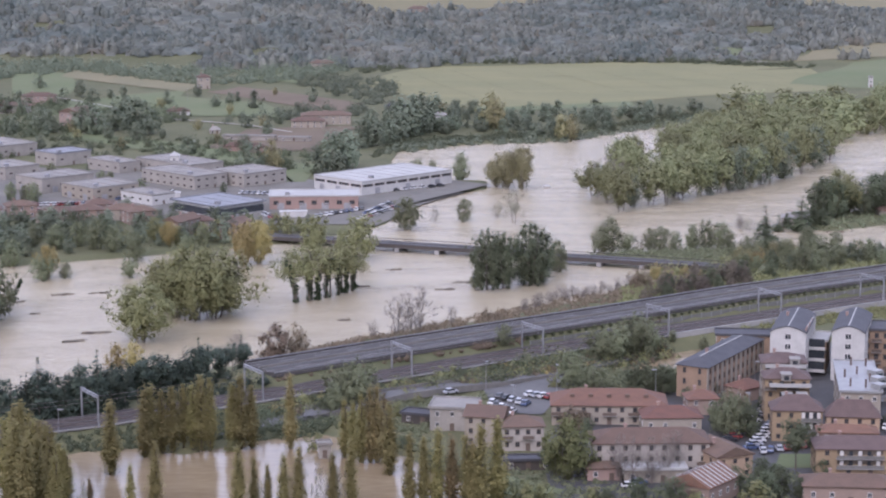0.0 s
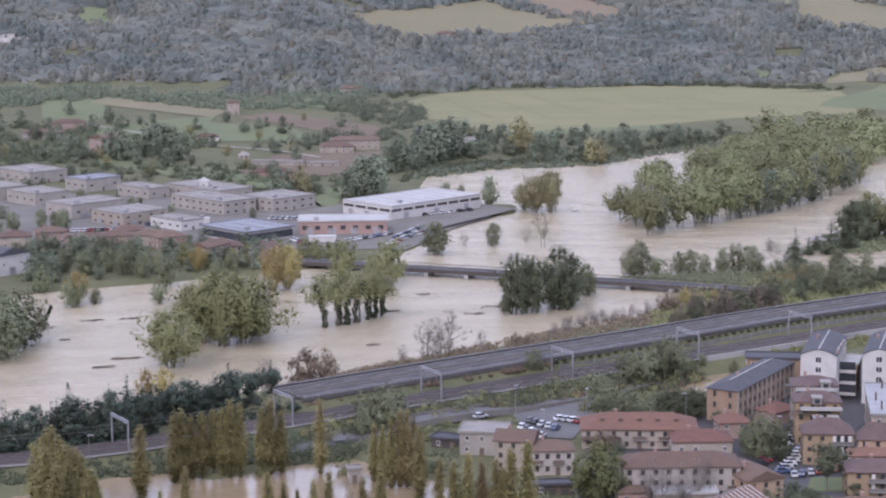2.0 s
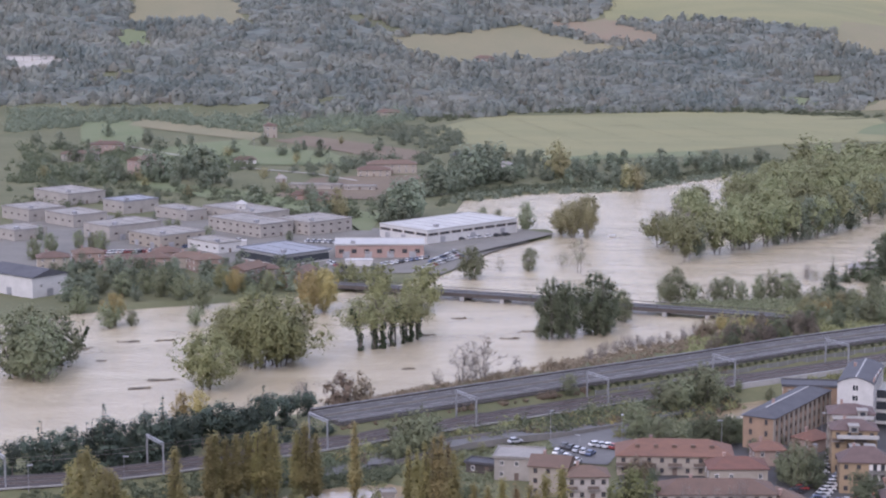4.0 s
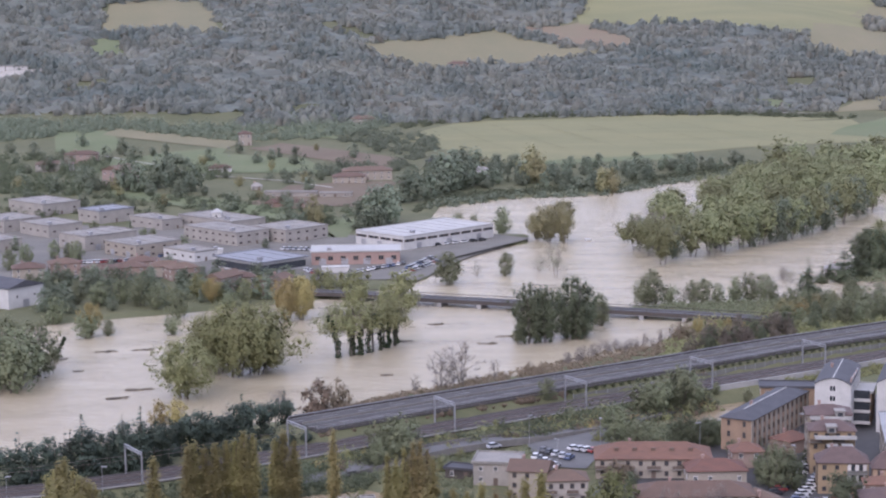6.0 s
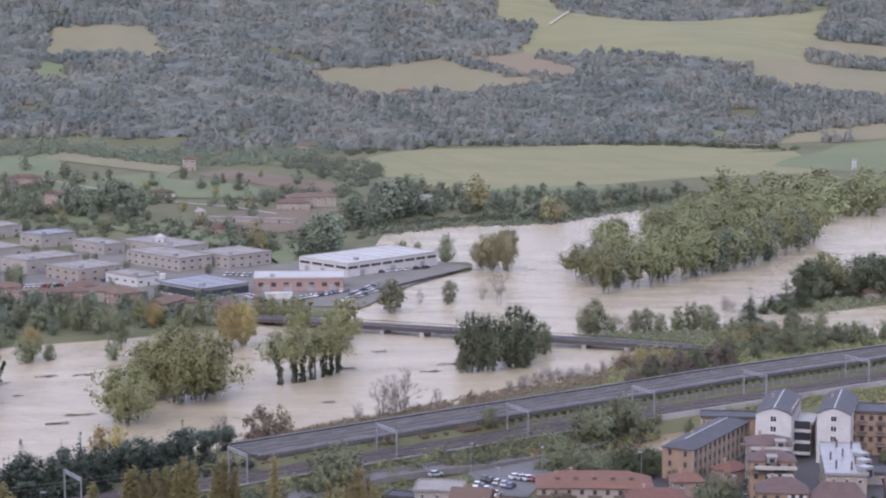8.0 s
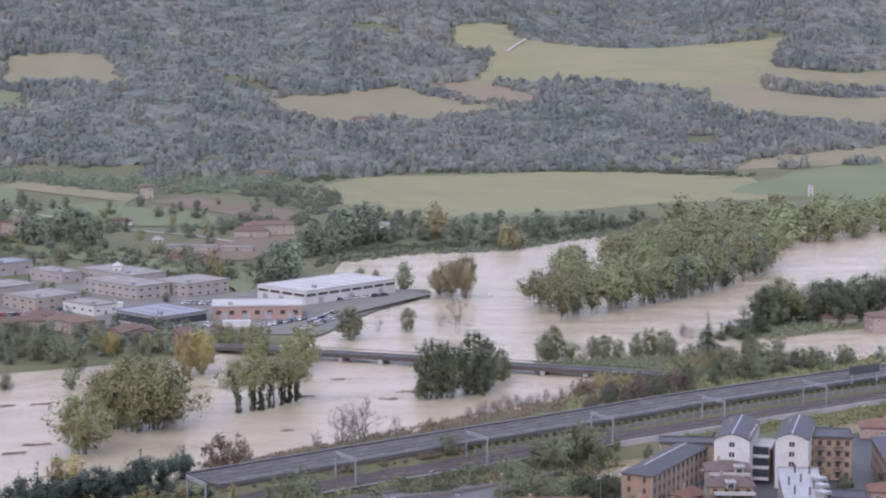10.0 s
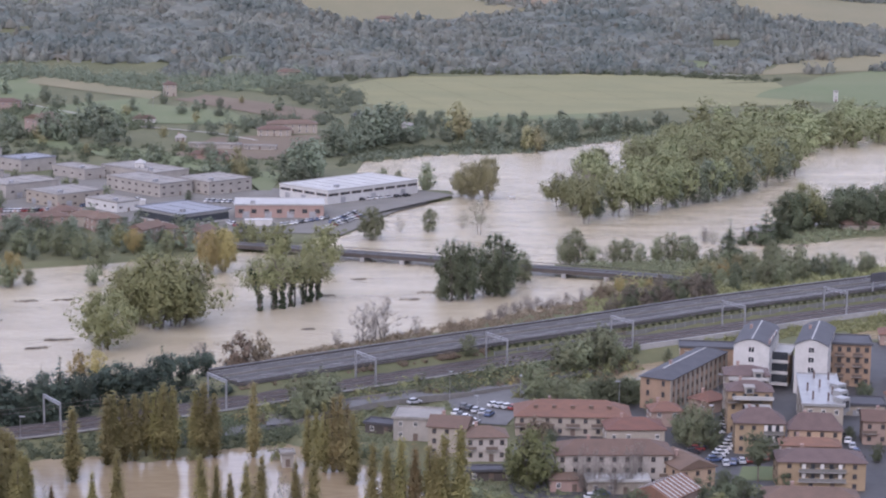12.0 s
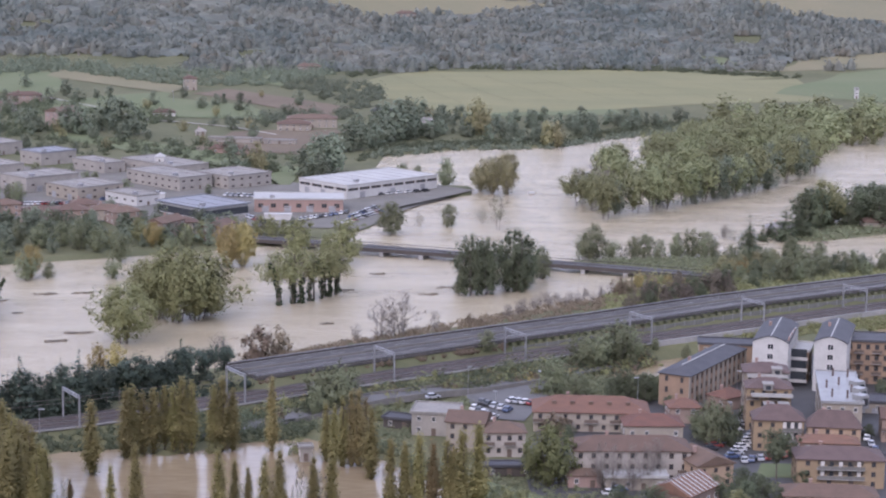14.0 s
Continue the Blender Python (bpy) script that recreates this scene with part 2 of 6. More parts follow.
def hill(x, y):
    """The dry land: river flat, the slopes beyond it, and the rock on which the camera stands."""
    x, y = np.asarray(x, float), np.asarray(y, float)
    d = y - 60 * np.sin(x / 260 + 0.6) * np.clip((y - 1500) / 500, 0, 1)
    z = np.interp(d, [0, 1300, 1450, 1560, 1700, 2000, 2300, 2800, 3300, 9000], [1.4, 1.4, 4, 8, 20, 62, 112, 205, 240, 250])
    k = np.clip((d - 1560) / 500, 0, 1)
    z = z + k * (9 * np.sin(x / 95 + y / 170) + 7 * np.sin(x / 61 - y / 120 + 1.3) + 14 * np.sin(x / 310 + 2.1))
    rock = np.where(y < 2, 143.0, 143.0 * np.exp(-np.maximum(y - 2, 0) / 55))
    rock = rock * np.clip(1 - (np.abs(x) - 500) / 900, 0.2, 1) * np.clip((400 - y) / 120, 0, 1)
    return np.maximum(z, rock)


HIGHWAY = [(-53.3, 577, 7), (-14.5, 605.5, 7), (20.8, 631, 7), (58.8, 657.5, 7), (99.5, 688, 7), (147, 719, 7), (239.9, 777, 7)]
RAILWAY = [(-144, 510.3, 4), (-116.4, 518.1, 4), (-94.6, 529.1, 4), (-75, 541.6, 4), (-53.2, 556, 4), (-12.2, 585.3, 4), (27.6, 612.8, 4), (69.1, 640.4, 4), (108.3, 666, 4), (139.5, 687.5, 4), (233, 746, 4)]


def line_distance(x, y, line):
    best = np.full(np.shape(x), 1e9)
    for (ax, ay, _), (bx, by, _) in zip(line, line[1:]):
        ex, ey = bx - ax, by - ay
        k = np.clip(((x - ax) * ex + (y - ay) * ey) / (ex * ex + ey * ey), 0, 1)
        best = np.minimum(best, np.hypot(x - ax - k * ex, y - ay - k * ey))
    return best


def ground(x, y):
    """Height of the ground sheet, with the flooded hollows below the water level."""
    z = hill(x, y)
    wet = np.maximum.reduce([inside_distance(x, y, p) for p in (WATER_MAIN, FLOOD_FIELD, FLOOD_YARD, FLOOD_LANE)])
    wet = np.minimum(wet, -np.maximum(inside_distance(x, y, SPIT_ROAD), inside_distance(x, y, GROVE_LAND)))
    z = np.where(z < 6, z - np.clip((wet + 2.5) / 6, 0, 1) * 3.2, z)
    low = (y > 480) & (y < 900)
    road, rails = line_distance(x, y, HIGHWAY), line_distance(x, y, RAILWAY)
    bank = np.maximum(np.interp(road, [0, 8.5, 10.6, 15], [6.0, 5.6, 4.9, -2]), np.interp(rails, [0, 6.0, 15], [3.6, 3.6, -0.6]))
    return np.where(low, np.maximum(z, bank), z)


def level(x, y):
    return float(ground(np.array([x]), np.array([y]))[0])


def spread(lo, hi, fine_lo, fine_hi, step, growth):
    mid = list(np.arange(fine_lo, fine_hi, step))
    up, s = [fine_hi], step
    while up[-1] < hi:
        s *= growth
        up.append(up[-1] + s)
    down, s = [fine_lo], step
    while down[-1] > lo:
        s *= growth
        down.append(down[-1] - s)
    return np.array(down[:0:-1] + mid + up)


def build_ground():
    xs, ys = spread(-3000, 3000, -330, 420, 3.6, 1.06), spread(-1500, 4700, 440, 1320, 3.6, 1.04)
    gx, gy = np.meshgrid(xs, ys)
    z = ground(gx.ravel(), gy.ravel())
    rng = np.random.default_rng(3)
    z += np.where(z > 0.3, rng.normal(0, 0.05, z.shape), 0)
    nx, ny = len(xs), len(ys)
    i = (np.arange(ny - 1)[:, None] * nx + np.arange(nx - 1)[None]).ravel()
    me = mesh_of("ground", np.stack([gx.ravel(), gy.ravel(), z], 1).tolist(), np.stack([i, i + 1, i + nx + 1, i + nx], 1).tolist(), [GRASS], smooth=True)
    tagged(new("ground", me), "rough green valley ground rising to wooded hills", "ground", kind="structure")


build_ground()


def sheet(name, poly, z, mat, label, category, kind="structure"):
    me = mesh_of(name, [(x, y, z) for x, y in poly], [tuple(range(len(poly)))[::-1]], [mat])
    bm = bmesh.new()
    bm.from_mesh(me)
    bmesh.ops.triangulate(bm, faces=bm.faces)
    bmesh.ops.recalc_face_normals(bm, faces=bm.faces)
    if bm.faces and sum(f.normal.z for f in bm.faces) < 0:
        bmesh.ops.reverse_faces(bm, faces=bm.faces)
    bm.to_mesh(me)
    return tagged(new(name, me), label, category, kind=kind)


tagged(new("water_river", mesh_of("water_river", [(-1200, 430, 0), (1400, 430, 0), (1400, 1420, 0), (-1200, 1420, 0)], [(0, 1, 2, 3)], [WATER])),
       "light brown muddy flood water across the valley", "water", kind="structure")


BROWN_WATER = water_material("silty_pool_water", (0.297, 0.234, 0.149), (0.198, 0.15, 0.09), 0.07, 0.06)
sheet("water_pool", FLOOD_FIELD, 0.05, BROWN_WATER, "brown silty flood pool among the poplars", "water")
sheet("water_pool", FLOOD_YARD, 0.05, BROWN_WATER, "brown flooded yard behind the apartment block", "water")
sheet("water_pool", FLOOD_LANE, 0.05, BROWN_WATER, "brown flooded lane beside the railway", "water")


def field(name, corners, mat, label, lift=0.22, n=26):
    """A field draped over the ground between four corners."""
    (ax, ay), (bx, by), (cx, cy), (dx, dy) = corners
    u, v = [g.ravel() for g in np.meshgrid(np.linspace(0, 1, n), np.linspace(0, 1, n))]
    x = (1 - v) * ((1 - u) * ax + u * bx) + v * ((1 - u) * dx + u * cx)
    y = (1 - v) * ((1 - u) * ay + u * by) + v * ((1 - u) * dy + u * cy)
    x, y = x + 5 * np.sin(y / 31 + u * 5), y + 5 * np.sin(x / 37 + v * 4)
    z = np.maximum(ground(x, y), 0.3) + lift + (0 if name.startswith("pavement") else 0.012 * len(FIELDS))
    i = (np.arange(n - 1)[:, None] * n + np.arange(n - 1)[None]).ravel()
    me = mesh_of(name, np.stack([x, y, z], 1).tolist(), np.stack([i, i + 1, i + n + 1, i + n], 1).tolist(), [mat], smooth=True)
    FIELDS.append(corners)
    return tagged(new(name, me), label, "field", kind="structure")


FIELDS = []
field("field", [(-59.2, 1478), (20.6, 1320), (278.9, 1440), (280.6, 1564)], CROP, "broad pale green crop field beside the river")
field("field", [(-59, 1472), (279.9, 1560), (183.4, 1588), (-10.5, 1572)], CROP, "upper strip of pale green crop field")
field("field", [(24.1, 1308), (132.7, 1338), (131.3, 1362), (24.6, 1338)], MEADOW, "green margin strip along the crop field")
field("field", [(251.2, 1466), (378.8, 1394), (443.9, 1640), (316.1, 1590)], MEADOW, "bright green meadow on the far slope")
field("field", [(263.4, 1592), (424.7, 1636), (446.9, 1724), (302, 1660)], STUBBLE, "terraced olive field below the woods")
field("field", [(-126.1, 1874), (-2, 1842), (117.1, 1876), (8.9, 2008)], STUBBLE, "pale mown field among the hill woods")
field("field", [(-115.6, 1870), (-61.7, 1800), (-12.1, 1818), (-2.1, 1910)], STUBBLE, "lower lobe of the pale mown field")
field("field", [(31, 2012), (113.3, 1900), (156.3, 1914), (98.7, 2036)], RUST_FIELD, "reddish vineyard strip on the hill")
field("field", [(92.5, 2024), (348, 1922), (453.1, 2306), (119.2, 2216)], CROP, "wide yellowish green field on the upper hill")
field("field", [(292.3, 1870), (471.6, 1822), (542, 2078), (319.5, 2014)], STUBBLE, "ochre field on the right hill shoulder")
field("field", [(62.4, 2142), (134, 2158), (142.2, 2296), (77.7, 2250)], CROP, "small field below the hill track")
field("field", [(378.9, 2098), (548, 2102), (567.4, 2180), (403.9, 2172)], STUBBLE, "high narrow stubble field")
field("field", [(-305.1, 1416), (-257.7, 1394), (-279.1, 1524), (-316.3, 1530)], MEADOW, "round green knoll with one tree")
field("field", [(-246.5, 1292), (-169.3, 1338), (-185.2, 1434), (-256.8, 1368)], MEADOW, "green pasture behind the farms")
field("field", [(-183.8, 1282), (-87.3, 1282), (-114.5, 1352), (-210.5, 1416)], MEADOW, "green pasture in front of ploughed land")
field("field", [(-171.1, 1416), (-67.1, 1308), (-46.6, 1350), (-147, 1452)], EARTH, "brown ploughed field")
field("field", [(-279.4, 1514), (-182.9, 1416), (-181, 1466), (-276.6, 1546)], STUBBLE, "ochre vineyard strip along the wood edge")
field("field", [(-224.4, 1174), (-106.3, 1042), (-113.6, 1116), (-224.4, 1210)], MEADOW, "green meadow behind the workshops")
field("field", [(-82.3, 998), (-65.5, 998), (-70.4, 1052), (-94.6, 1076)], MEADOW, "small green lawn beside the long warehouse")
field("field", [(-126.8, 1122), (-69.9, 1116), (-49.4, 1230), (-123, 1210)], EARTH, "muddy brown allotments with sheds")
field("field", [(-143.3, 1498), (-107.6, 1466), (-119, 1564), (-152.2, 1548)], MEADOW, "small meadow at the foot of the woods")
field("field", [(-362.5, 1924), (-235.2, 1880), (-283.4, 2088), (-372.7, 2012)], STUBBLE, "bare clearing on the wooded hill")
field("field", [(-354.9, 1826), (-315.1, 1800), (-333.1, 1876), (-362, 1892)], MEADOW, "green clearing on the wooded hill")
field("field", [(-429, 1744), (-382, 1762), (-378.3, 1792), (-441.3, 1796)], MUD_ROAD, "pale gravel yard on the hill")
field("field", [(220.1, 1632), (249.4, 1616), (238.9, 1670), (210.9, 1668)], MEADOW, "small light clearing in the woods")

# ---- trees ----
RNG = np.random.default_rng(11)


def leaves(rng, lumps, n, size):
    """n leaf sprays over the surfaces of ellipsoid lumps (centre, radii)."""
    weight = np.array([r[0] * r[2] for _, r in lumps])
    which = rng.choice(len(lumps), n, p=weight / weight.sum())
    c, r = np.array([l[0] for l in lumps])[which], np.array([l[1] for l in lumps])[which]
    d = rng.normal(size=(n, 3))
    d /= np.linalg.norm(d, axis=1)[:, None]
    p = c + d * r * (0.62 + 0.5 * rng.random((n, 1)))
    u = np.cross(d + rng.normal(0, 0.7, (n, 3)), rng.normal(size=(n, 3)))
    u /= np.linalg.norm(u, axis=1)[:, None]
    w = np.cross(d + rng.normal(0, 0.5, (n, 3)), u)
    w /= np.linalg.norm(w, axis=1)[:, None]
    s = size * (0.5 + rng.random((n, 1)))
    t = s * (0.5 + 0.5 * rng.random((n, 1)))
    return np.stack([p - u * s, p - w * t, p + u * s, p + w * t * 1.2], 1)


def lobed(rng):
    """An uneven outline: a factor on the crown's radius by angle and height."""
    a = rng.random(5) * 6.28
    return lambda t, z: 1 + 0.2 * np.sin(2 * t + a[0] + 3 * z) + 0.17 * np.sin(3 * t + a[1] - 6 * z) + 0.13 * np.sin(5 * t + a[2] + 9 * z) + 0.09 * np.sin(8 * t + a[3] - 17 * z) + 0.06 * np.sin(23 * z + a[4])


BALL_V = np.array([(1, 0, 0), (0, 1, 0), (-1, 0, 0), (0, -1, 0), (0, 0, 1), (0, 0, -1)], float)
BALL_F = np.array([(0, 1, 4), (1, 2, 4), (2, 3, 4), (3, 0, 4), (1, 0, 5), (2, 1, 5), (3, 2, 5), (0, 3, 5)])


def clumps(rng, shape, low, m, lump, fill, tall):
    """Centres and radii of m leaf clumps that fill a crown of the given outline."""
    lobe, slim = lobed(rng), shape is poplar_shape
    zs = np.linspace(low, 0.985, 300)
    rs = shape(zs)
    z = np.sort(rng.choice(zs, m, p=(rs + 0.015) / (rs + 0.015).sum()))
    t = 2.39996 * np.arange(m) + rng.normal(0, 0.5, m) + 6.28 * rng.random()
    size = lump * (0.65 + 0.7 * rng.random(m)) * (0.45 + 0.55 * shape(z) / rs.max())
    if shape is cone_shape:
        size = lump * (0.12 + 1.15 * shape(z) / rs.max()) * (0.8 + 0.4 * rng.random(m))
    edge = shape(z) * ((0.75 + 0.25 * lobe(t, z)) if slim else lobe(t, z))
    q = np.maximum(edge - 0.7 * size, 0) * (1 - fill * rng.random(m) ** 1.6)
    z = np.clip(z, low + 0.5 * size * tall, 1 - 0.75 * size * tall)
    return np.stack([q * np.cos(t), q * np.sin(t), z], 1), np.stack([size, size, size * tall], 1)


def crown_mesh(name, rng, centre, radii, n, size, leaf, heart):
    """A crown of leaf sprays lying on many clumps, each with a dense inside."""
    m = len(centre)
    pick = rng.choice(m, n, p=radii[:, 0] ** 1.6 / (radii[:, 0] ** 1.6).sum())
    d = rng.normal(size=(n, 3))
    d[:, 2] += 0.35
    d /= np.linalg.norm(d, axis=1)[:, None]
    p = centre[pick] + d * radii[pick] * (0.35 + 1.05 * rng.random((n, 1)))
    axis = np.array([0, 0, centre[:, 2].mean() - 0.15])
    out = centre[pick] - axis
    out /= np.linalg.norm(out, axis=1)[:, None] + 1e-6
    d = 0.5 * d + 1.0 * out + np.array([0, 0, 0.25]) + rng.normal(0, 0.32, (n, 3))
    u = np.cross(d, rng.normal(size=(n, 3)))
    u /= np.linalg.norm(u, axis=1)[:, None]
    w = np.cross(d, u)
    w /= np.linalg.norm(w, axis=1)[:, None]
    s = size * (0.5 + rng.random((n, 1)))
    k = s * (0.45 + 0.5 * rng.random((n, 1)))
    v = np.stack([p - u * s, p - w * k, p + u * s, p + w * k * 1.3], 1).reshape(-1, 3)
    f = np.arange(4 * n).reshape(n, 4).tolist()
    if heart:
        bump = rng.uniform(0.8, 1.15, (m, len(BALL_V), 1))
        hv = (centre[:, None] + heart * radii[:, None] * BALL_V[None] * bump).reshape(-1, 3)
        f += (BALL_F[None] + 4 * n + len(BALL_V) * np.arange(m)[:, None, None]).reshape(-1, 3).tolist()
        v = np.concatenate([v, hv])
    me = mesh_of(name, v.tolist(), f, [leaf])
    me.polygons.foreach_set("use_smooth", np.arange(len(f)) >= n)
    return me


def trunk(rng, h, r, centre, limbs, stems=1):
    """One or several stems that lean apart, and limbs that reach into the clumps."""
    s, tops = Solid(), []
    for i in range(stems):
        a, q = 6.28 * (i + 0.6 * rng.random()) / stems, (0.0 if stems == 1 else 0.02)
        lean = (0.02 if stems == 1 else 0.16) * (0.6 + 0.8 * rng.random())
        foot = Vector((q * math.cos(a), q * math.sin(a), 0))
        mid = foot + Vector((lean * 0.5 * math.cos(a), lean * 0.5 * math.sin(a), h * 0.45))
        top = foot + Vector((lean * 1.3 * math.cos(a), lean * 1.3 * math.sin(a), h))
        thick = r / stems ** 0.4
        s.tube(foot - Vector((0, 0, 0.25)), mid, thick, thick * 0.7).tube(mid, top, thick * 0.7, thick * 0.15)
        tops.append((foot, mid, top))
    for c in centre[:: max(1, len(centre) // max(1, limbs))] if limbs else ():
        end = Vector(c)
        foot, mid, top = min(tops, key=lambda l: (l[1] - end).length)
        k = min(0.95, max(0.12, (end.z - 0.16) / max(h, 0.1)))
        start = foot.lerp(mid, k / 0.45) if k < 0.45 else mid.lerp(top, (k - 0.45) / 0.55)
        bend = start.lerp(end, 0.5) + Vector((0, 0, 0.02))
        s.tube(start, bend, r * 0.3, r * 0.2, 4).tube(bend, end, r * 0.2, r * 0.06, 4)
    return s


def broad_shape(z):
    return 0.45 * np.sqrt(np.clip(1 - ((z - 0.53) / 0.5) ** 2, 0.02, 1)) * (1.12 - 0.3 * z)


def fan_shape(z):
    return 0.47 * np.sqrt(np.clip(1 - ((z - 0.52) / 0.5) ** 2, 0.12, 1)) * np.clip(0.62 + 0.75 * z, 0, 1)


def egg_shape(z):
    return 0.42 * np.sqrt(np.clip(1 - ((z - 0.47) / 0.54) ** 2, 0.1, 1))


def stem_shape(z):
    return 0.44 * np.sqrt(np.clip(1 - ((z - 0.6) / 0.42) ** 2, 0.03, 1)) * np.clip(0.5 + 1.1 * z, 0, 1)


def poplar_shape(z):
    return 0.1 * np.clip(1.0 - z, 0, 1) ** 0.52 * np.minimum(1, 0.35 + 1.9 * z)


def cone_shape(z):
    return (0.2 * (1 - z) ** 1.05 + 0.012) * (0.7 + 0.4 * np.abs(np.sin(22 * z)))


def umbrella_shape(z):
    return 0.4 * np.sqrt(np.clip(1 - ((z - 0.68) / 0.33) ** 2, 0.01, 1)) * np.where(z > 0.62, 1, 0.8)


def bush_shape(z):
    return 0.56 * np.sqrt(np.clip(1 - z ** 2, 0.01, 1))


# outline, foot of the crown, clumps, clump size, clump height, fill, leaves, leaf size, heart, trunk height, trunk radius, limbs, stems
KINDS = {
    "willow": (fan_shape, 0.0, 190, 0.08, 1.5, 0.75, 9000, 0.013, 0.34, 0.72, 0.016, 30, 5),
    "egg": (egg_shape, 0.0, 150, 0.085, 1.2, 0.65, 7000, 0.0138, 0.4, 0.8, 0.02, 14, 2),
    "broad": (broad_shape, 0.0, 64, 0.105, 1.2, 0.75, 2300, 0.0222, 0.34, 0.75, 0.02, 14, 2),
    "stem": (stem_shape, 0.03, 70, 0.108, 1.35, 0.7, 2200, 0.0226, 0.38, 0.75, 0.018, 12, 2),
    "far": (broad_shape, 0.0, 30, 0.135, 1.2, 0.7, 560, 0.041, 0.36, 0.7, 0.02, 6, 1),
    "poplar": (poplar_shape, 0.0, 90, 0.046, 2.6, 0.9, 3800, 0.0084, 0.36, 0.92, 0.01, 14, 1),
    "cone": (cone_shape, 0.04, 84, 0.078, 0.75, 0.8, 1500, 0.016, 0.36, 0.97, 0.012, 0, 1),
    "umbrella": (umbrella_shape, 0.36, 46, 0.105, 0.85, 0.75, 1700, 0.0195, 0.42, 0.72, 0.02, 12, 1),
    "bush": (bush_shape, 0.0, 50, 0.13, 1.1, 0.8, 800, 0.041, 0.3, 0.45, 0.024, 14, 3),
    "sparse": (broad_shape, 0.16, 36, 0.1, 1.1, 0.8, 1000, 0.0105, 0, 0.85, 0.018, 30, 2),
    "airy": (stem_shape, 0.44, 80, 0.085, 1.2, 0.8, 2400, 0.0146, 0.2, 0.86, 0.022, 26, 1),
    "bare": (broad_shape, 0.1, 54, 0.09, 1.2, 0.9, 1700, 0.008, 0, 0.8, 0.018, 54, 3),
}
STOCK = {}


def stock(kind, leaf, bark, variant):
    """Crown and trunk meshes one metre high, made once for each kind, leaf and variant."""
    key = (kind, leaf.name, variant)
    if key not in STOCK:
        rng = np.random.default_rng(1000 + 37 * variant + sum(map(ord, kind + leaf.name)))
        shape, low, m, lump, tall, fill, n, size, heart, th, tr, limbs, stems = KINDS[kind]
        centre, radii = clumps(rng, shape, low, m, lump, fill, tall)
        wood = trunk(rng, th, tr, centre, limbs, stems)
        if kind in ("bare", "sparse"):
            for c, q in zip(centre, radii):
                for _ in range(4):
                    d = Vector(rng.normal(size=3)) + Vector((c[0] * 4, c[1] * 4, 1.0))
                    wood.tube(Vector(c), Vector(c) + d.normalized() * float(q[0]) * 1.3, 0.005, 0.002, 3)
        STOCK[key] = (crown_mesh("crown", rng, centre, radii, n, size, leaf, heart), wood.mesh("trunk", bark))
    return STOCK[key]


def plant(name, label, places, kind, leaf, bark=BARK, wide=1.0, group="", crown_label=""):
    """Trees of one kind at (x, y, height)."""
    for x, y, h in places:
        crown, wood = stock(kind, leaf, bark, int(RNG.integers(0, 4)))
        z = max(level(x, y), -0.3)
        w = h * wide * (0.9 + 0.25 * RNG.random()) * (1.05 if kind in ("broad", "stem", "willow", "far", "sparse", "airy") else 1)
        m = Matrix.Translation((x, y, z)) @ Matrix.Rotation(6.28 * RNG.random(), 4, "Z") @ Matrix.Diagonal((w, w, h, 1))
        t = thing(name, label, "bush" if kind == "bush" else "tree", m, group)
        part("trunk", wood, t)
        part("crown", crown, t, crown_label)


def scatter(poly, n, low, high, seed, gap=4.0):
    """n places with heights inside a polygon."""
    rng, out = np.random.default_rng(seed), []
    xs, ys = [p[0] for p in poly], [p[1] for p in poly]
    for _ in range(n * 60):
        x, y = rng.uniform(min(xs), max(xs)), rng.uniform(min(ys), max(ys))
        if inside_distance(np.array([x]), np.array([y]), poly)[0] > 0 and all((x - a) ** 2 + (y - b) ** 2 > gap * gap for a, b, _ in out):
            out.append((x, y, rng.uniform(low, high)))
            if len(out) == n:
                break
    return out


# flood plain trees
plant("willow_tree", "broad olive green willow standing in flood water", [(-97.5, 642.2, 19.7), (-91.5, 680, 21.2), (-84.2, 675.4, 26.3), (-78.4, 680, 24.3), (-75.3, 687.5, 16.3), (-96.3, 694.2, 18)], "willow", LEAF_OLIVE, wide=1.15, group="flooded willows")
plant("poplar_tree", "tall poplar with ivy trunk standing in flood water", [(-53, 709, 18.4), (-46.7, 711, 21.1), (-40.4, 717.1, 19), (-36.5, 723.3, 18.9), (-33.4, 727.5, 19.2)], "airy", LEAF_OLIVE, wide=1.0, group="ivy poplars")
plant("poplar_tree", "yellowing poplar behind the ivy trunks", [(-51.1, 793.1, 18.1), (-31.9, 784.4, 20.2), (-39, 793.1, 12.5)], "broad", LEAF_OLIVE, wide=0.75)
plant("yellow_tree", "golden yellow autumn tree at the flooded bank", [(-77.3, 777.2, 17.3), (-72, 782, 17.7), (-148.6, 751.6, 12.9), (-110.9, 812.3, 10.4)], "willow", LEAF_YELLOW, wide=0.75)
plant("dense_tree", "dense dark green tree standing in the river", [(16.1, 729.7, 23), (22, 731.8, 21.6), (32.2, 738.3, 23.7), (35.9, 742.7, 19.8)], "egg", LEAF_DARK, wide=0.8, group="mid-river trees")
plant("dense_tree", "smaller green tree beside the dense river trees", [(43.8, 763, 13.1), (11.6, 731.8, 5.9)], "broad", LEAF_GREEN, wide=0.85)
plant("flooded_tree", "green tree in flooded parking ground", [(-15.5, 860.8, 15.2), (9.4, 883.3, 10.8), (8.7, 1005.7, 15.1), (-13.5, 1046.9, 6.8), (-5.3, 1042.7, 6.5)], "broad", LEAF_GREEN, wide=0.95)
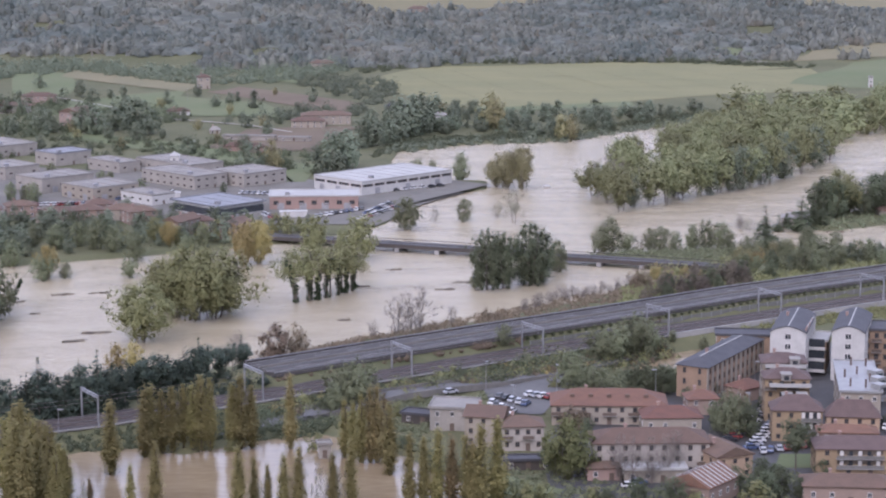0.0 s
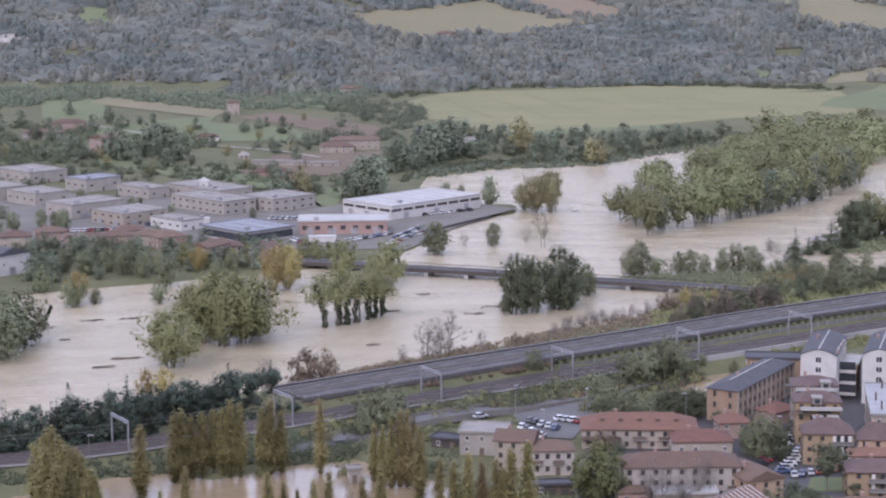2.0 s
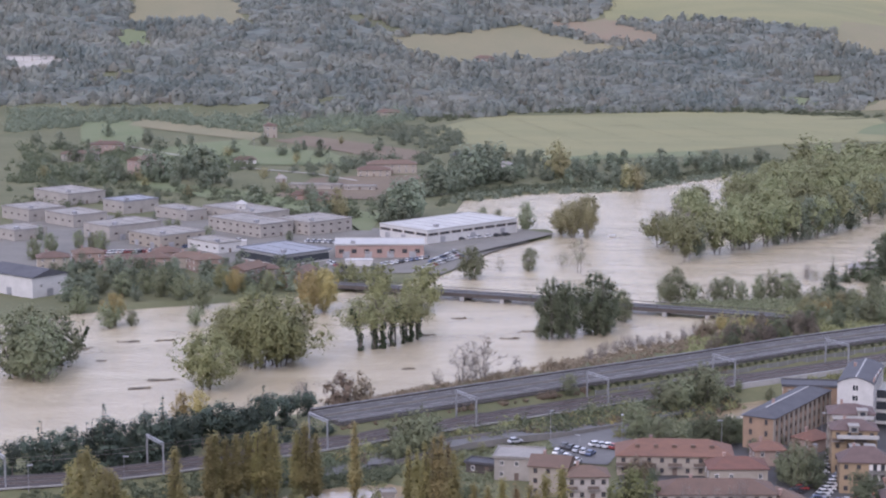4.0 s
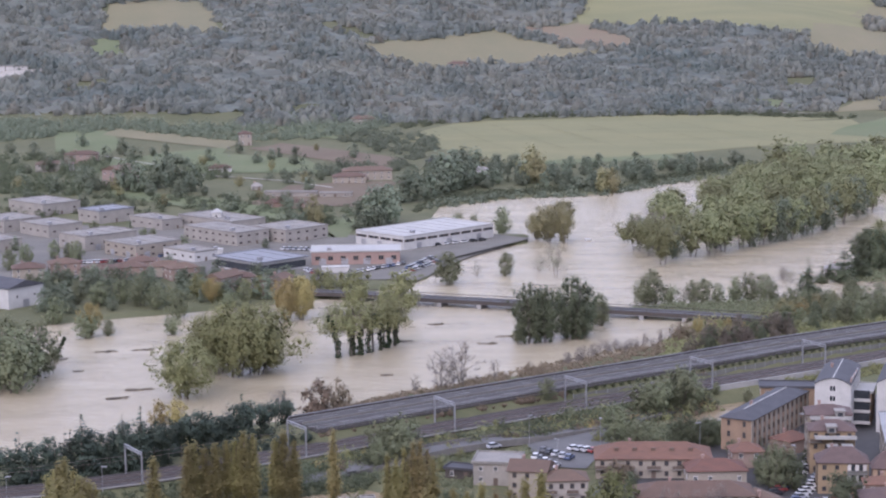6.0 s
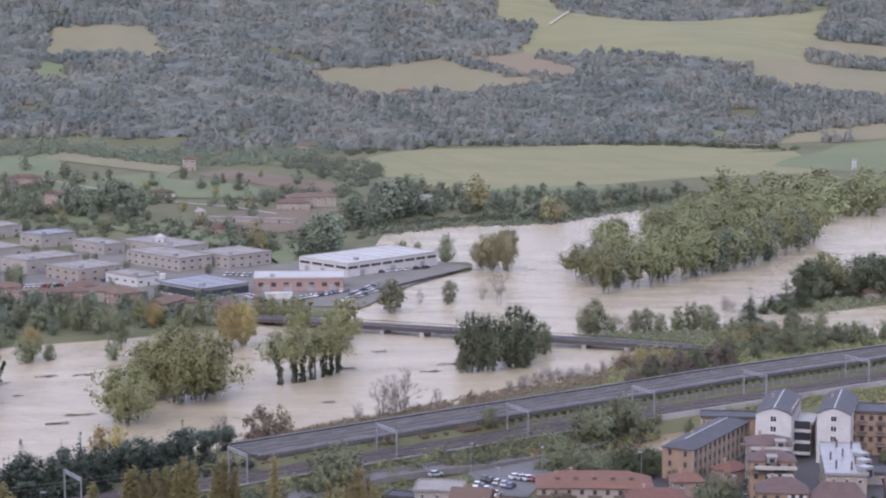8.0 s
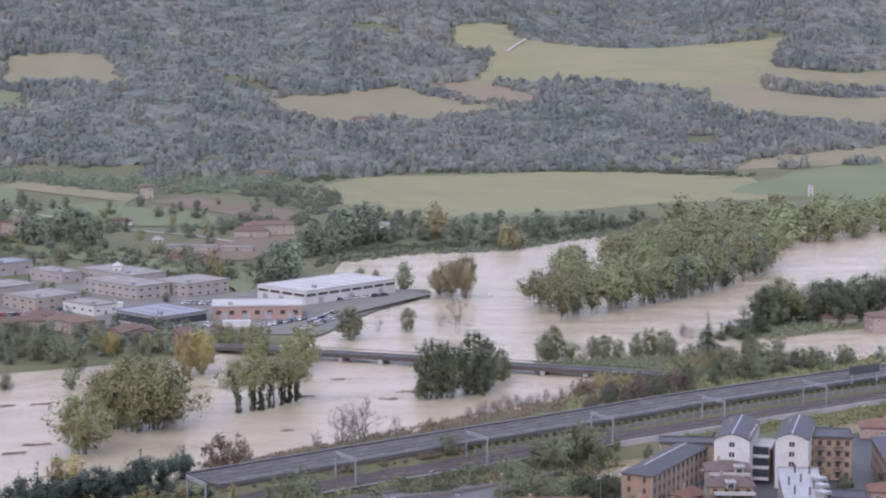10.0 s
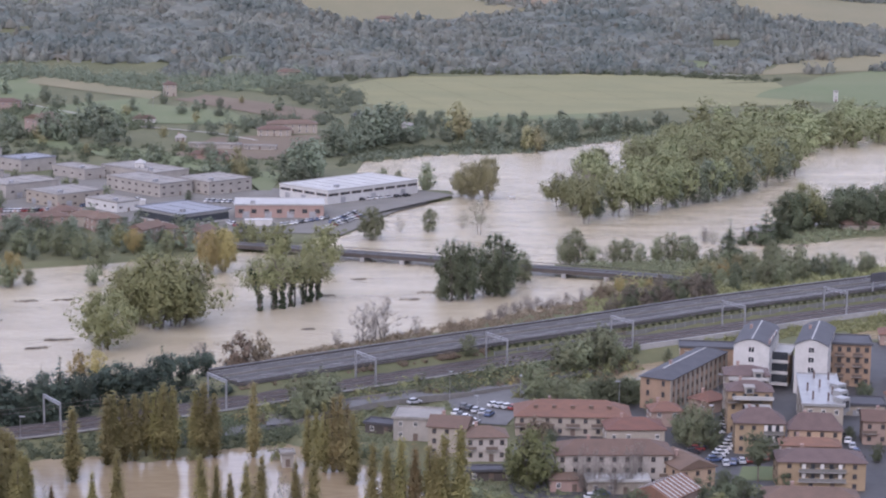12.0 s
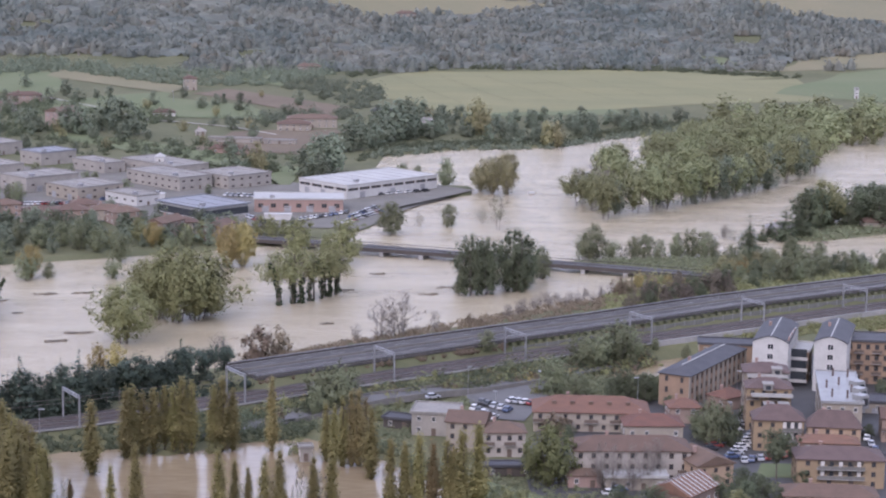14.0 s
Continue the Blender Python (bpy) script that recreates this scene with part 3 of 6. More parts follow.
plant("flooded_tree", "thin half-bare tree in flooded ground", [(-3.5, 880.2, 7.5), (24.1, 891.1, 8.9), (31.1, 875.7, 16.2), (96, 1103.4, 10.9), (97.6, 1068.8, 12)], "sparse", LEAF_GREEN, PALE_BARK, wide=0.8)
plant("flooded_tree", "yellowing wide tree standing in the river", [(31, 982.4, 19), (38.5, 982.4, 21), (26.0, 990, 13)], "willow", LEAF_PALE, PALE_BARK, wide=0.85)
plant("island_tree", "tall tree on the flooded river island", [(67.7, 980.5, 6.9), (71.5, 949.4, 18.3), (75.7, 935.4, 18), (80.2, 908.6, 21.1), (95.5, 928.6, 21), (104.6, 935.4, 21.2), (112.7, 945.9, 23.5), (121.7, 954.8, 21.3), (132, 967.5, 21.3), (150.8, 984.3, 20.3), (161.8, 1001.7, 23.7), (182.9, 1034.2, 24.5), (205.9, 1080.1, 22.8)], "stem", ISLAND_LEAF, wide=0.92, group="island trees")
plant("island_tree", "darker tree at the water's edge of the island", [(75.5, 967.5, 14.2), (86.6, 921.9, 16.7), (109.6, 956.6, 14.6), (126.7, 960.2, 17.4), (137.9, 971.2, 18.7), (144.5, 978.6, 21.6), (156.4, 993.9, 21.3), (171.2, 1015.7, 23.8), (194, 1055.6, 23.7)], "broad", LEAF_BANK, wide=0.7, group="island trees")
plant("island_tree", "pale bare tree at the tip of the island", [(80, 945.9, 24.1)], "bare", TWIG, PALE_BARK, wide=0.8)
plant("island_tree", "tree in the flooded island wood", scatter([(86.3, 1005.9), (101.7, 990.3), (136.1, 1019.9), (202.1, 1100.9), (233.3, 1165.7), (216.8, 1220.8), (159.1, 1171), (107, 1073.3)], 62, 16, 22, 5, 8), "stem", ISLAND_LEAF, wide=1.0, group="island trees")
plant("island_tree", "distant tree in the flooded wood", scatter([(218.8, 1157.8), (253.1, 1198.2), (291.8, 1220.8), (360.6, 1271.9), (383.7, 1355.1), (187.6, 1303.9), (170.7, 1232.5)], 70, 13, 19, 6, 8), "far", ISLAND_LEAF, wide=1.25, group="island trees")
plant("river_tree", "green tree beside the flooded bridge road", [(63.2, 805.8, 11.5), (67.3, 805.8, 15), (74.4, 808.4, 8.8), (83.4, 807.1, 10.6), (87.6, 804.5, 10.1), (93.3, 804.5, 7.8), (101.1, 812.3, 11.1), (107.1, 814.9, 12.3), (112.5, 812.3, 12.1), (115.1, 805.8, 8.1)], "broad", LEAF_GREEN, wide=0.85, group="bridge road trees")
plant("river_tree", "thin bare tree beside the bridge road", [(128.2, 865.2, 6.7), (130.5, 856.4, 6.8), (79.1, 805.8, 8.1)], "sparse", LEAF_GREEN, PALE_BARK, wide=0.9)
plant("river_conifer", "dark conifer beside the flooded houses", [(129.2, 805.8, 18.4), (143.3, 856.4, 8.8), (148.6, 868.2, 7.9), (147.4, 805.8, 10.8), (152.9, 856.4, 16.6), (160.4, 868.2, 13.6), (163.5, 865.2, 10.3)], "cone", LEAF_DARK, wide=1.9)
plant("grove_tree", "dark green tree in the flooded grove", scatter([(162.1, 877.8), (196.9, 890.1), (251.3, 915.7), (261.4, 953.4), (206.4, 922.3), (169.7, 905.9)], 34, 11, 20, 8, 6), "broad", LEAF_DARK, wide=0.9, group="grove trees")
plant("grove_tree", "yellowing tree above the flooded grove", [(174.5, 891.1, 21.5), (181.1, 899, 19.1), (219.5, 911.9, 14), (227.4, 923.5, 14.4)], "broad", LEAF_OLIVE, wide=0.8)
plant("bank_bush", "yellow autumn shrub near the highway", [(79.7, 749.3, 6.9), (84.7, 747.1, 5.6), (90.7, 749.3, 6), (96.9, 751.6, 3.9), (121.1, 767.7, 7.9), (116.6, 770, 5.7)], "bush", LEAF_YELLOW, wide=0.8)
plant("bank_bush", "brown shrub between river and highway", [(70.2, 727.5, 8.4), (73.5, 729.7, 8.8), (82.3, 734, 7.6), (91, 737.2, 5.3), (99.7, 740.5, 4.7), (105.4, 743.8, 3.6)], "bush", LEAF_RUST, wide=0.9)
plant("bare_bush", "thin bare reddish shrubs on the river edge", scatter([(27.5, 686.5), (45.3, 706.9), (71.6, 730.6), (70.4, 740.3), (44, 719.1), (28.9, 697.1)], 26, 3.5, 6, 10, 3), "bare", TWIG, PALE_BARK, wide=0.9, group="bare shrubs")
plant("bare_tree", "leafless tree at the flooded edge beside the highway", [(-15, 651.5, 13.2), (-7.8, 654.9, 14.8), (-10.9, 651.5, 9.8), (3, 663.6, 6.7), (-22.7, 644.7, 6.2), (-64.7, 624.4, 8.7), (127.7, 862.2, 6.4)], "bare", TWIG, PALE_BARK, wide=0.95)
plant("russet_tree", "russet autumn tree at the flooded edge", [(-52.1, 622, 11.8), (-46.4, 629.9, 9.5), (14.5, 670.8, 4.3), (18.3, 672.6, 2.3)], "bush", LEAF_RUST, wide=1.0)
plant("yellow_tree", "yellow willow in flood water behind the pines", [(-100.5, 609, 8), (-95.3, 609, 8.3)], "bush", LEAF_YELLOW, wide=0.9)
plant("shore_tree", "green tree along the flooded far bank", [(-164.8, 680, 21.5), (-155.9, 666.3, 20.2), (-153.2, 680, 19.6), (-165.3, 661.9, 21.9), (-155.8, 653.2, 18.9), (-167.2, 774.8, 11.5), (-165.9, 812.3, 9.3), (-155.5, 805.8, 10.4), (-147.6, 812.3, 10.4), (-139.6, 805.8, 12.7), (-131.8, 799.4, 11.4), (-120.9, 786.9, 12.4), (-103.2, 805.8, 8.1), (-97.2, 812.3, 8.1), (-149.6, 746, 10.7), (-142.2, 751.6, 6.5), (-117.8, 751.6, 8.6)], "broad", LEAF_GREEN, wide=0.95, group="far bank trees")
plant("shore_tree", "dark tree among the houses on the far bank", [(-177.7, 853.5, 8.5), (-156, 846.4, 9.6), (-127.4, 846.4, 8.4), (-140.6, 825.6, 11.8), (-187.2, 825.6, 10.6), (-119.2, 839.3, 8.4), (-101.8, 832.4, 7.1)], "broad", LEAF_DARK, wide=0.95)

# pines and firs by the railway, poplars in the flooded field
plant("pine_tree", "dark umbrella pine beside the railway", [(-118.5, 534.1, 12.6), (-122.9, 531.8, 11.9), (-108.6, 540, 14.3), (-105.4, 541.2, 11.1), (-98.9, 544.8, 14.1), (-101.2, 543.6, 11.8), (-92.6, 550.4, 14), (-88.9, 552.8, 14.1), (-86.3, 558.5, 11.5), (-82, 559.8, 13.5), (-79.2, 563, 13.4), (-76.2, 565, 11.3), (-71.9, 571.5, 12.7), (-68.6, 574.2, 13.8), (-65.7, 578.3, 10.8), (-62.1, 584.4, 10.1), (-58.7, 587.2, 8.8), (-127.5, 526.6, 12.7), (-132.1, 523.8, 10.8), (-112.8, 537.7, 10.8), (-94.7, 547.9, 11.4), (-84.8, 560.4, 10.7), (-74.1, 568.9, 9.7), (-63.7, 581, 7.5)], "umbrella", LEAF_PINE, wide=0.9, group="railway pines")
plant("fir_tree", "dark pointed fir above the pine row", [(-109.5, 536.5, 18.6), (-112.6, 535.3, 14.8), (-114, 534.7, 14), (-102.6, 541.2, 14), (-99.7, 542.4, 17.5), (-95.2, 544.8, 18.8), (-103, 540, 12.7), (-79.9, 561.1, 15.1), (-73.5, 566.3, 14.9), (-70, 569.5, 16.5), (-75.3, 565, 12.9), (-60, 589, 13), (-64.6, 576.9, 9.1), (-125.2, 526.6, 16.4), (-116.6, 532.4, 13.9), (-90.8, 551, 12.9)], "cone", LEAF_PINE, wide=1.35, group="railway firs")
plant("lombardy_poplar", "slender yellow-green poplar in the flooded field", [(-107.7, 490, 16.7), (-105.3, 485.1, 19.8), (-103.2, 482.6, 21.4), (-98.1, 473.2, 19.7), (-94.5, 468.6, 19.5), (-90.1, 461.9, 16.5), (-94.3, 457.5, 19.7), (-100.5, 461.9, 22), (-104.8, 470.9, 20.3), (-100.4, 477.9, 20.2), (-96.3, 470.9, 19.6), (-92.7, 466.3, 19.1), (-88.8, 461.9, 15.1), (-89.6, 453.1, 16.2), (-96.1, 453.1, 20.2), (-83.1, 492, 19.1), (-76.8, 507.4, 18.6), (-75.5, 509.5, 18.9), (-72.9, 510.6, 17.2), (-70.2, 511.7, 17.5), (-67.5, 513.3, 16.5), (-65.1, 512.8, 17.5), (-63, 512.8, 20.3), (-60.6, 513.3, 19.8), (-55, 514.9, 18.2), (-52.8, 514.9, 20.3), (-50.1, 516, 17.4)], "poplar", LEAF_POPLAR, wide=1.75, group="poplar rows")
plant("lombardy_poplar", "slender olive poplar at the flooded lawn", [(-67.4, 459.6, 17.7), (-72.6, 455.3, 13.6), (-48, 459.6, 16.5), (-44.7, 464.1, 12.7), (-41.3, 461.9, 11.7), (-37.3, 459.6, 14.8), (-33.7, 459.6, 16.9), (-25.8, 459.6, 15.1), (-21.6, 461.9, 18.2), (-25.4, 507.9, 15.8), (-20.8, 502.7, 18.6), (-13.3, 492, 18.7), (-23.1, 505.3, 15.7), (-7.8, 459.6, 19.6), (-4.5, 459.6, 18.8), (-1.2, 459.6, 20.9), (5.4, 459.6, 19.6), (8.8, 459.6, 21.9), (12.8, 461.9, 22.7)], "poplar", LEAF_POPLAR, wide=1.5, group="poplar rows")
plant("lombardy_poplar", "golden brown poplar shedding leaves", [(-39.9, 516, 20.5), (-18.6, 502.7, 20.3), (-16.8, 502.7, 20.6), (-15.1, 505.3, 17.9), (2.1, 459.6, 19.2), (6.8, 459.6, 17.8), (-83.2, 461.9, 8.3)], "poplar", LEAF_POPLAR_GOLD, wide=1.5, group="poplar rows")
plant("slim_tree", "thin grey half-bare poplar in the flood", [(-29.1, 459.6, 13), (-83.8, 457.5, 9.6), (-43, 459.6, 8.9), (-35.2, 461.9, 9.7), (-27.1, 459.6, 8.9), (-24.4, 459.6, 11.7)], "sparse", LEAF_OLIVE, PALE_BARK, wide=0.35)

# slope and town greenery
plant("slope_tree", "green tree on the railway slope", [(-28.5, 557.2, 12.3), (-24.1, 554.1, 13.8), (-30.4, 547.9, 8.9), (19, 616.5, 7), (49.1, 612.8, 11.6), (52.6, 612.8, 12.8), (60.1, 618.9, 15.1), (63.9, 622, 12.3), (73.1, 632.4, 4.2), (82.7, 629.9, 5.1), (43.3, 570.2, 8.4), (37.2, 576.9, 11)], "broad", LEAF_GREEN, wide=0.95)
plant("slope_bush", "yellow shrub on the bank below the railway", [(2.7, 585.1, 3.9), (5.9, 576.9, 3.4), (9.2, 576.9, 3), (-7, 557.2, 3.3), (32.3, 576.9, 3.4)], "bush", LEAF_OLIVE, wide=1.0)
plant("garden_tree", "bright yellow-green garden tree between houses", [(30.7, 482.6, 15.8), (28.1, 485.1, 12.3), (33.7, 485.1, 12.3)], "broad", LEAF_BRIGHT, wide=0.8)
plant("garden_tree", "bright green garden tree between houses", [(75.7, 521.6, 12.3), (79.1, 524.4, 10.8), (74.2, 527.2, 8.6)], "broad", LEAF_GREEN, wide=0.8)
plant("garden_tree", "dark evergreen tree in the town", [(54.5, 566.9, 9.1), (58.5, 566.9, 10), (62.6, 566.9, 9.1), (65.4, 570.2, 7.5), (73.5, 533, 7.1), (75.1, 576.9, 8.4), (81, 521.6, 9.2), (76.9, 475.5, 7.8), (80.6, 468.6, 7.7), (81.1, 480.3, 5), (70.1, 470.9, 7), (136.9, 533, 9.4), (133, 570.2, 6.7)], "broad", LEAF_DARK, wide=0.95)
plant("umbrella_pine", "green umbrella pine over the car park", [(88.2, 491, 13.1)], "umbrella", LEAF_DARK, wide=1.1)
plant("garden_tree", "reddish autumn tree between the houses", [(34.3, 530.1, 6.7), (37.4, 530.1, 5.8), (79.4, 547.9, 7.3), (82.1, 544.8, 7.2), (9.8, 516, 4.6)], "bush", LEAF_RUST, wide=0.9)
plant("bare_tree", "leafless street tree before the white house", [(43, 480.3, 12.1), (46.4, 479.3, 11.7), (57.4, 485.1, 12.2), (54.8, 480.3, 12.1), (50.4, 477.9, 12.1)], "bare", TWIG, PALE_BARK, wide=0.6)
plant("hedge_bush", "green shrub below the houses", [(11.6, 466.3, 4.2), (19.6, 464.1, 5.6), (23.7, 466.3, 4.2), (35.6, 464.1, 4.2), (-13.1, 544.8, 4), (-23.5, 533, 3.9), (-33.2, 516, 4.6), (-55.1, 513.3, 3.8), (8.1, 500.1, 3), (59.2, 459.6, 4.8), (73.8, 459.6, 6.9)], "bush", LEAF_OLIVE, wide=1.3)

plant("garden_tree", "dark garden tree between town houses", [(64.6, 470.9, 5.6), (73.8, 468.6, 5.6), (76.5, 464.1, 7.6), (84.9, 466.3, 5.6), (46.3, 464.1, 6.2), (38.6, 459.6, 4.8), (53.9, 459.6, 7.6), (68.7, 557.2, 4.9), (76.3, 566.9, 5.8), (88.8, 547.9, 4.8), (96.2, 510.6, 4.5), (93.7, 485.1, 5.1), (38.3, 521.6, 5.4), (25.8, 495, 4.4), (14.7, 533, 3.9), (-3.4, 495, 4.4), (-9.4, 510.6, 4.5), (50.4, 557.2, 4.9), (122.6, 510.6, 5.3), (124.7, 495, 5.9), (134.3, 583.7, 4.3), (143.5, 576.9, 6.7), (120.1, 533, 3.9)], "broad", LEAF_DARK, wide=1.0, group="garden trees")

# far bank, farms and hill foot
plant("bank_tree", "dark tree on the far river bank", [(-56.3, 1036.3, 20.4), (-49.6, 1046.9, 21.2), (-64.4, 1025.9, 13.9), (-52.7, 1021.8, 12.1), (-45.4, 1127.7, 15.8), (-37.8, 1135.2, 15.9), (-27.4, 1166.1, 19), (-20.4, 1179.5, 25), (-13, 1193.2, 24), (-4.7, 1207.2, 22), (-99.9, 1036.3, 14.6), (-95, 1046.9, 12.4), (-240.7, 1207.2, 15.2), (-234.1, 1198.8, 14.4), (-211.3, 1193.2, 19.4), (-203.7, 1187.7, 17.3), (-195.2, 1207.2, 19.3), (-190.7, 1221.5, 17.1), (-177.7, 1179.5, 22.1), (-173, 1193.2, 16.7), (-254.7, 1193.2, 11.7), (-149.4, 1068.8, 8.4), (-286.1, 1443.7, 12.9), (-30.1, 1145.3, 13.8), (-192.7, 1103.4, 6.2)], "far", LEAF_BANK, wide=1.0, group="far bank trees")
plant("bank_tree", "mixed green tree on the far river bank", scatter([(-45.5, 1130), (-27.6, 1174), (64.3, 1174), (75.6, 1198), (162.3, 1276), (167.1, 1314), (77.8, 1292), (5.9, 1322), (-35.1, 1338), (-46, 1230)], 130, 5, 10, 16, 5.5), "far", LEAF_BANK, wide=1.2, group="far bank trees")
plant("bank_tree", "pale yellowing poplar on the far river bank", [(27.6, 1221.5, 24), (32.6, 1215.8, 20), (70.1, 1171.4, 17.4), (74.6, 1171.4, 15.8), (-85.4, 1036.3, 10.2), (-89.2, 1046.9, 14.8), (-1.4, 1266.6, 13)], "far", LEAF_PALE, wide=0.75)
plant("estate_tree", "small green tree between the workshops", [(-143.7, 958.4, 7.3), (-146.9, 953, 6.2), (-168.7, 995.9, 6.2), (-164.6, 995.9, 5.6), (-200.1, 932, 9.2), (-192.9, 928.6, 8.4), (-187.9, 923.5, 10.5), (-195.7, 1005.7, 8.5), (-209.5, 915.2, 10.4), (-213.4, 899, 10.2), (-131.9, 1036.3, 5), (-68.2, 868.2, 3.7), (-62.3, 871.1, 3.2), (-74.1, 865.2, 3.5)], "broad", LEAF_GREEN, wide=0.9)


def scrub(name, label, poly, n, height, leaf, seed, k=16, slim=1.0):
    """Uncountable low brush inside a polygon, in one mesh."""
    spots = np.array(scatter_fast(poly, n, seed))
    spots = spots[(line_distance(spots[:, 0], spots[:, 1], HIGHWAY) > 9.4) & (line_distance(spots[:, 0], spots[:, 1], RAILWAY) > 7.6)]
    rng = np.random.default_rng(seed)
    h = height * (0.4 + 0.9 * rng.random(len(spots)))
    z = np.maximum(ground(spots[:, 0], spots[:, 1]), -0.1)
    k = int(k * 1.5)
    foot = np.stack([spots[:, 0], spots[:, 1], z], 1)
    wide = np.array((slim, slim, 1.0))
    t = np.repeat(np.arange(len(spots)), k)
    d = rng.normal(size=(len(t), 3))
    d /= np.linalg.norm(d, axis=1)[:, None]
    d[:, 2] = np.abs(d[:, 2])
    lobes = 1 + 0.22 * np.sin(3 * np.arctan2(d[:, 1], d[:, 0]) + 7 * t) + 0.18 * np.sin(5 * d[:, 2] + 3 * t)
    p = foot[t] + d * (h[t] * lobes)[:, None] * wide * (0.7 + 0.4 * rng.random((len(t), 1)))
    n = d + rng.normal(0, 0.4, d.shape)
    u = np.cross(n, rng.normal(size=d.shape))
    u /= np.linalg.norm(u, axis=1)[:, None]
    w = np.cross(n, u)
    w /= np.linalg.norm(w, axis=1)[:, None]
    s = (0.1 + 0.1 * rng.random((len(t), 1))) * h[t][:, None] * (16 / (k / 1.9)) ** 0.5
    quads = np.stack([p - u * s, p - w * s, p + u * s, p + w * s], 1).reshape(-1, 3)
    balls = (foot[:, None] + 0.72 * h[:, None, None] * wide * BALL_V[None] * rng.uniform(0.75, 1.1, (len(spots), len(BALL_V), 1))).reshape(-1, 3)
    faces = np.arange(len(quads)).reshape(-1, 4).tolist() + (BALL_F[None] + len(quads) + len(BALL_V) * np.arange(len(spots))[:, None, None]).reshape(-1, 3).tolist()
    me = mesh_of(name, np.concatenate([quads, balls]).tolist(), faces, [leaf])
    me.polygons.foreach_set("use_smooth", np.arange(len(faces)) >= len(t))
    return tagged(new(name, me), label, "scrub", kind="stuff")


def scatter_fast(poly, n, seed):
    rng = np.random.default_rng(seed)
    xs, ys = [p[0] for p in poly], [p[1] for p in poly]
    x, y = rng.uniform(min(xs), max(xs), n * 12), rng.uniform(min(ys), max(ys), n * 12)
    keep = inside_distance(x, y, poly) > 0
    return np.stack([x[keep], y[keep]], 1)[:n]


plant("shore_tree", "green tree between river and bank houses", scatter([(-189.8, 796.4), (-165.5, 787.7), (-123.6, 805.3), (-84.3, 821), (-74, 835.9), (-84.4, 871.8), (-130.6, 868.8), (-186, 864.3), (-203.8, 857)], 48, 5, 9.5, 31, 4.5), "far", LEAF_BANK, wide=1.15, group="far bank trees")
plant("shore_tree", "yellowing tree between river and bank houses", scatter([(-142.6, 796.4), (-123.3, 802.7), (-84, 818.3), (-66.6, 831.7), (-53.2, 842.8), (-74, 864.3), (-115, 842.8)], 16, 5, 9, 32, 5), "far", LEAF_OLIVE, wide=1.0, group="far bank trees")
scrub("embankment_scrub", "brown and green scrub on the railway embankment", [(-50.7, 564.7), (-14.3, 596.8), (31.5, 629.4), (73.5, 652.5), (73.4, 669.1), (30.6, 647.4), (-14.7, 615.3), (-50.9, 586.2)], 700, 1.5, LEAF_RUST, 41)
scrub("embankment_scrub", "dark green scrub on the bank below the railway", [(-70.2, 539.9), (-50, 556.4), (-14, 582.7), (30.9, 615.3), (56.9, 632.6), (51.9, 615.3), (35.2, 598.9), (11, 582), (-13.6, 567.3), (-38.3, 548.3), (-58.7, 532.8)], 1100, 1.6, LEAF_DARK, 42)
scrub("bank_scrub", "brown reeds along the river edge of the highway", [(-52.6, 606.3), (-15.3, 639.1), (22, 668.2), (62.9, 702), (106.7, 730.6), (112.6, 757), (65.6, 732.7), (22.8, 694.2), (-15.7, 657.6), (-53.9, 623)], 900, 1.3, LEAF_RUST, 43)
scrub("bank_scrub", "rough scrub between the highway and the water", [(62.2, 694.2), (104.8, 717), (150, 740.3), (198.4, 766.2), (236.8, 786.5), (251.2, 835.9), (211.5, 818.3), (159.3, 787.7), (111.1, 761.5), (65.7, 734.8)], 1200, 2.0, LEAF_OLIVE, 51)
plant("bank_tree", "small dark tree between highway and flood", [(158.8, 779.6, 6.9), (161.6, 777.2, 6.2), (170.8, 784.4, 8.3), (174.1, 784.4, 7.2), (132.1, 758.4, 6.3), (143, 765.3, 6.1), (151.2, 768.8, 6), (197.1, 796.9, 6.2), (204.4, 799.4, 6.9)], "far", LEAF_BANK, wide=1.0)
def along(line, step, side=0.0):
    """Places every step metres along a line: x, y, z, angle."""
    out, left = [], 0.0
    for (ax, ay, az), (bx, by, bz) in zip(line, line[1:]):
        q = math.hypot(bx - ax, by - ay)
        while left < q:
            k = left / q
            nx, ny = (by - ay) / q, -(bx - ax) / q
            out.append((ax + k * (bx - ax) + nx * side, ay + k * (by - ay) + ny * side, az + k * (bz - az), math.atan2(by - ay, bx - ax)))
            left += step
        left -= q
    return out


def strip(line, a, b):
    """The land between two distances to one side of a line."""
    near, far = along(line, 6.0, a), along(line, 6.0, b)
    return [(p[0], p[1]) for p in near] + [(p[0], p[1]) for p in far[::-1]]


RAIL_SLOPE = strip(RAILWAY[4:8], 7.0, 19.0)
scrub("slope_shrubs", "olive and brown shrubs on the slope below the railway", RAIL_SLOPE, 210, 2.4, LEAF_OLIVE, 81, 40)
scrub("slope_shrubs", "russet brambles on the slope below the railway", RAIL_SLOPE, 190, 1.9, LEAF_RUST, 82, 36)
scrub("slope_shrubs", "dark green shrubs on the slope below the railway", RAIL_SLOPE, 170, 2.8, LEAF_DARK, 83, 44)
scrub("slope_shrubs", "yellow shrubs on the slope below the railway", RAIL_SLOPE, 22, 2.2, LEAF_YELLOW, 84, 44)
scrub("slope_shrubs", "russet shrubs between motorway and railway", strip(HIGHWAY[0:3], 9.0, 12.5), 110, 1.5, LEAF_RUST, 85, 36)
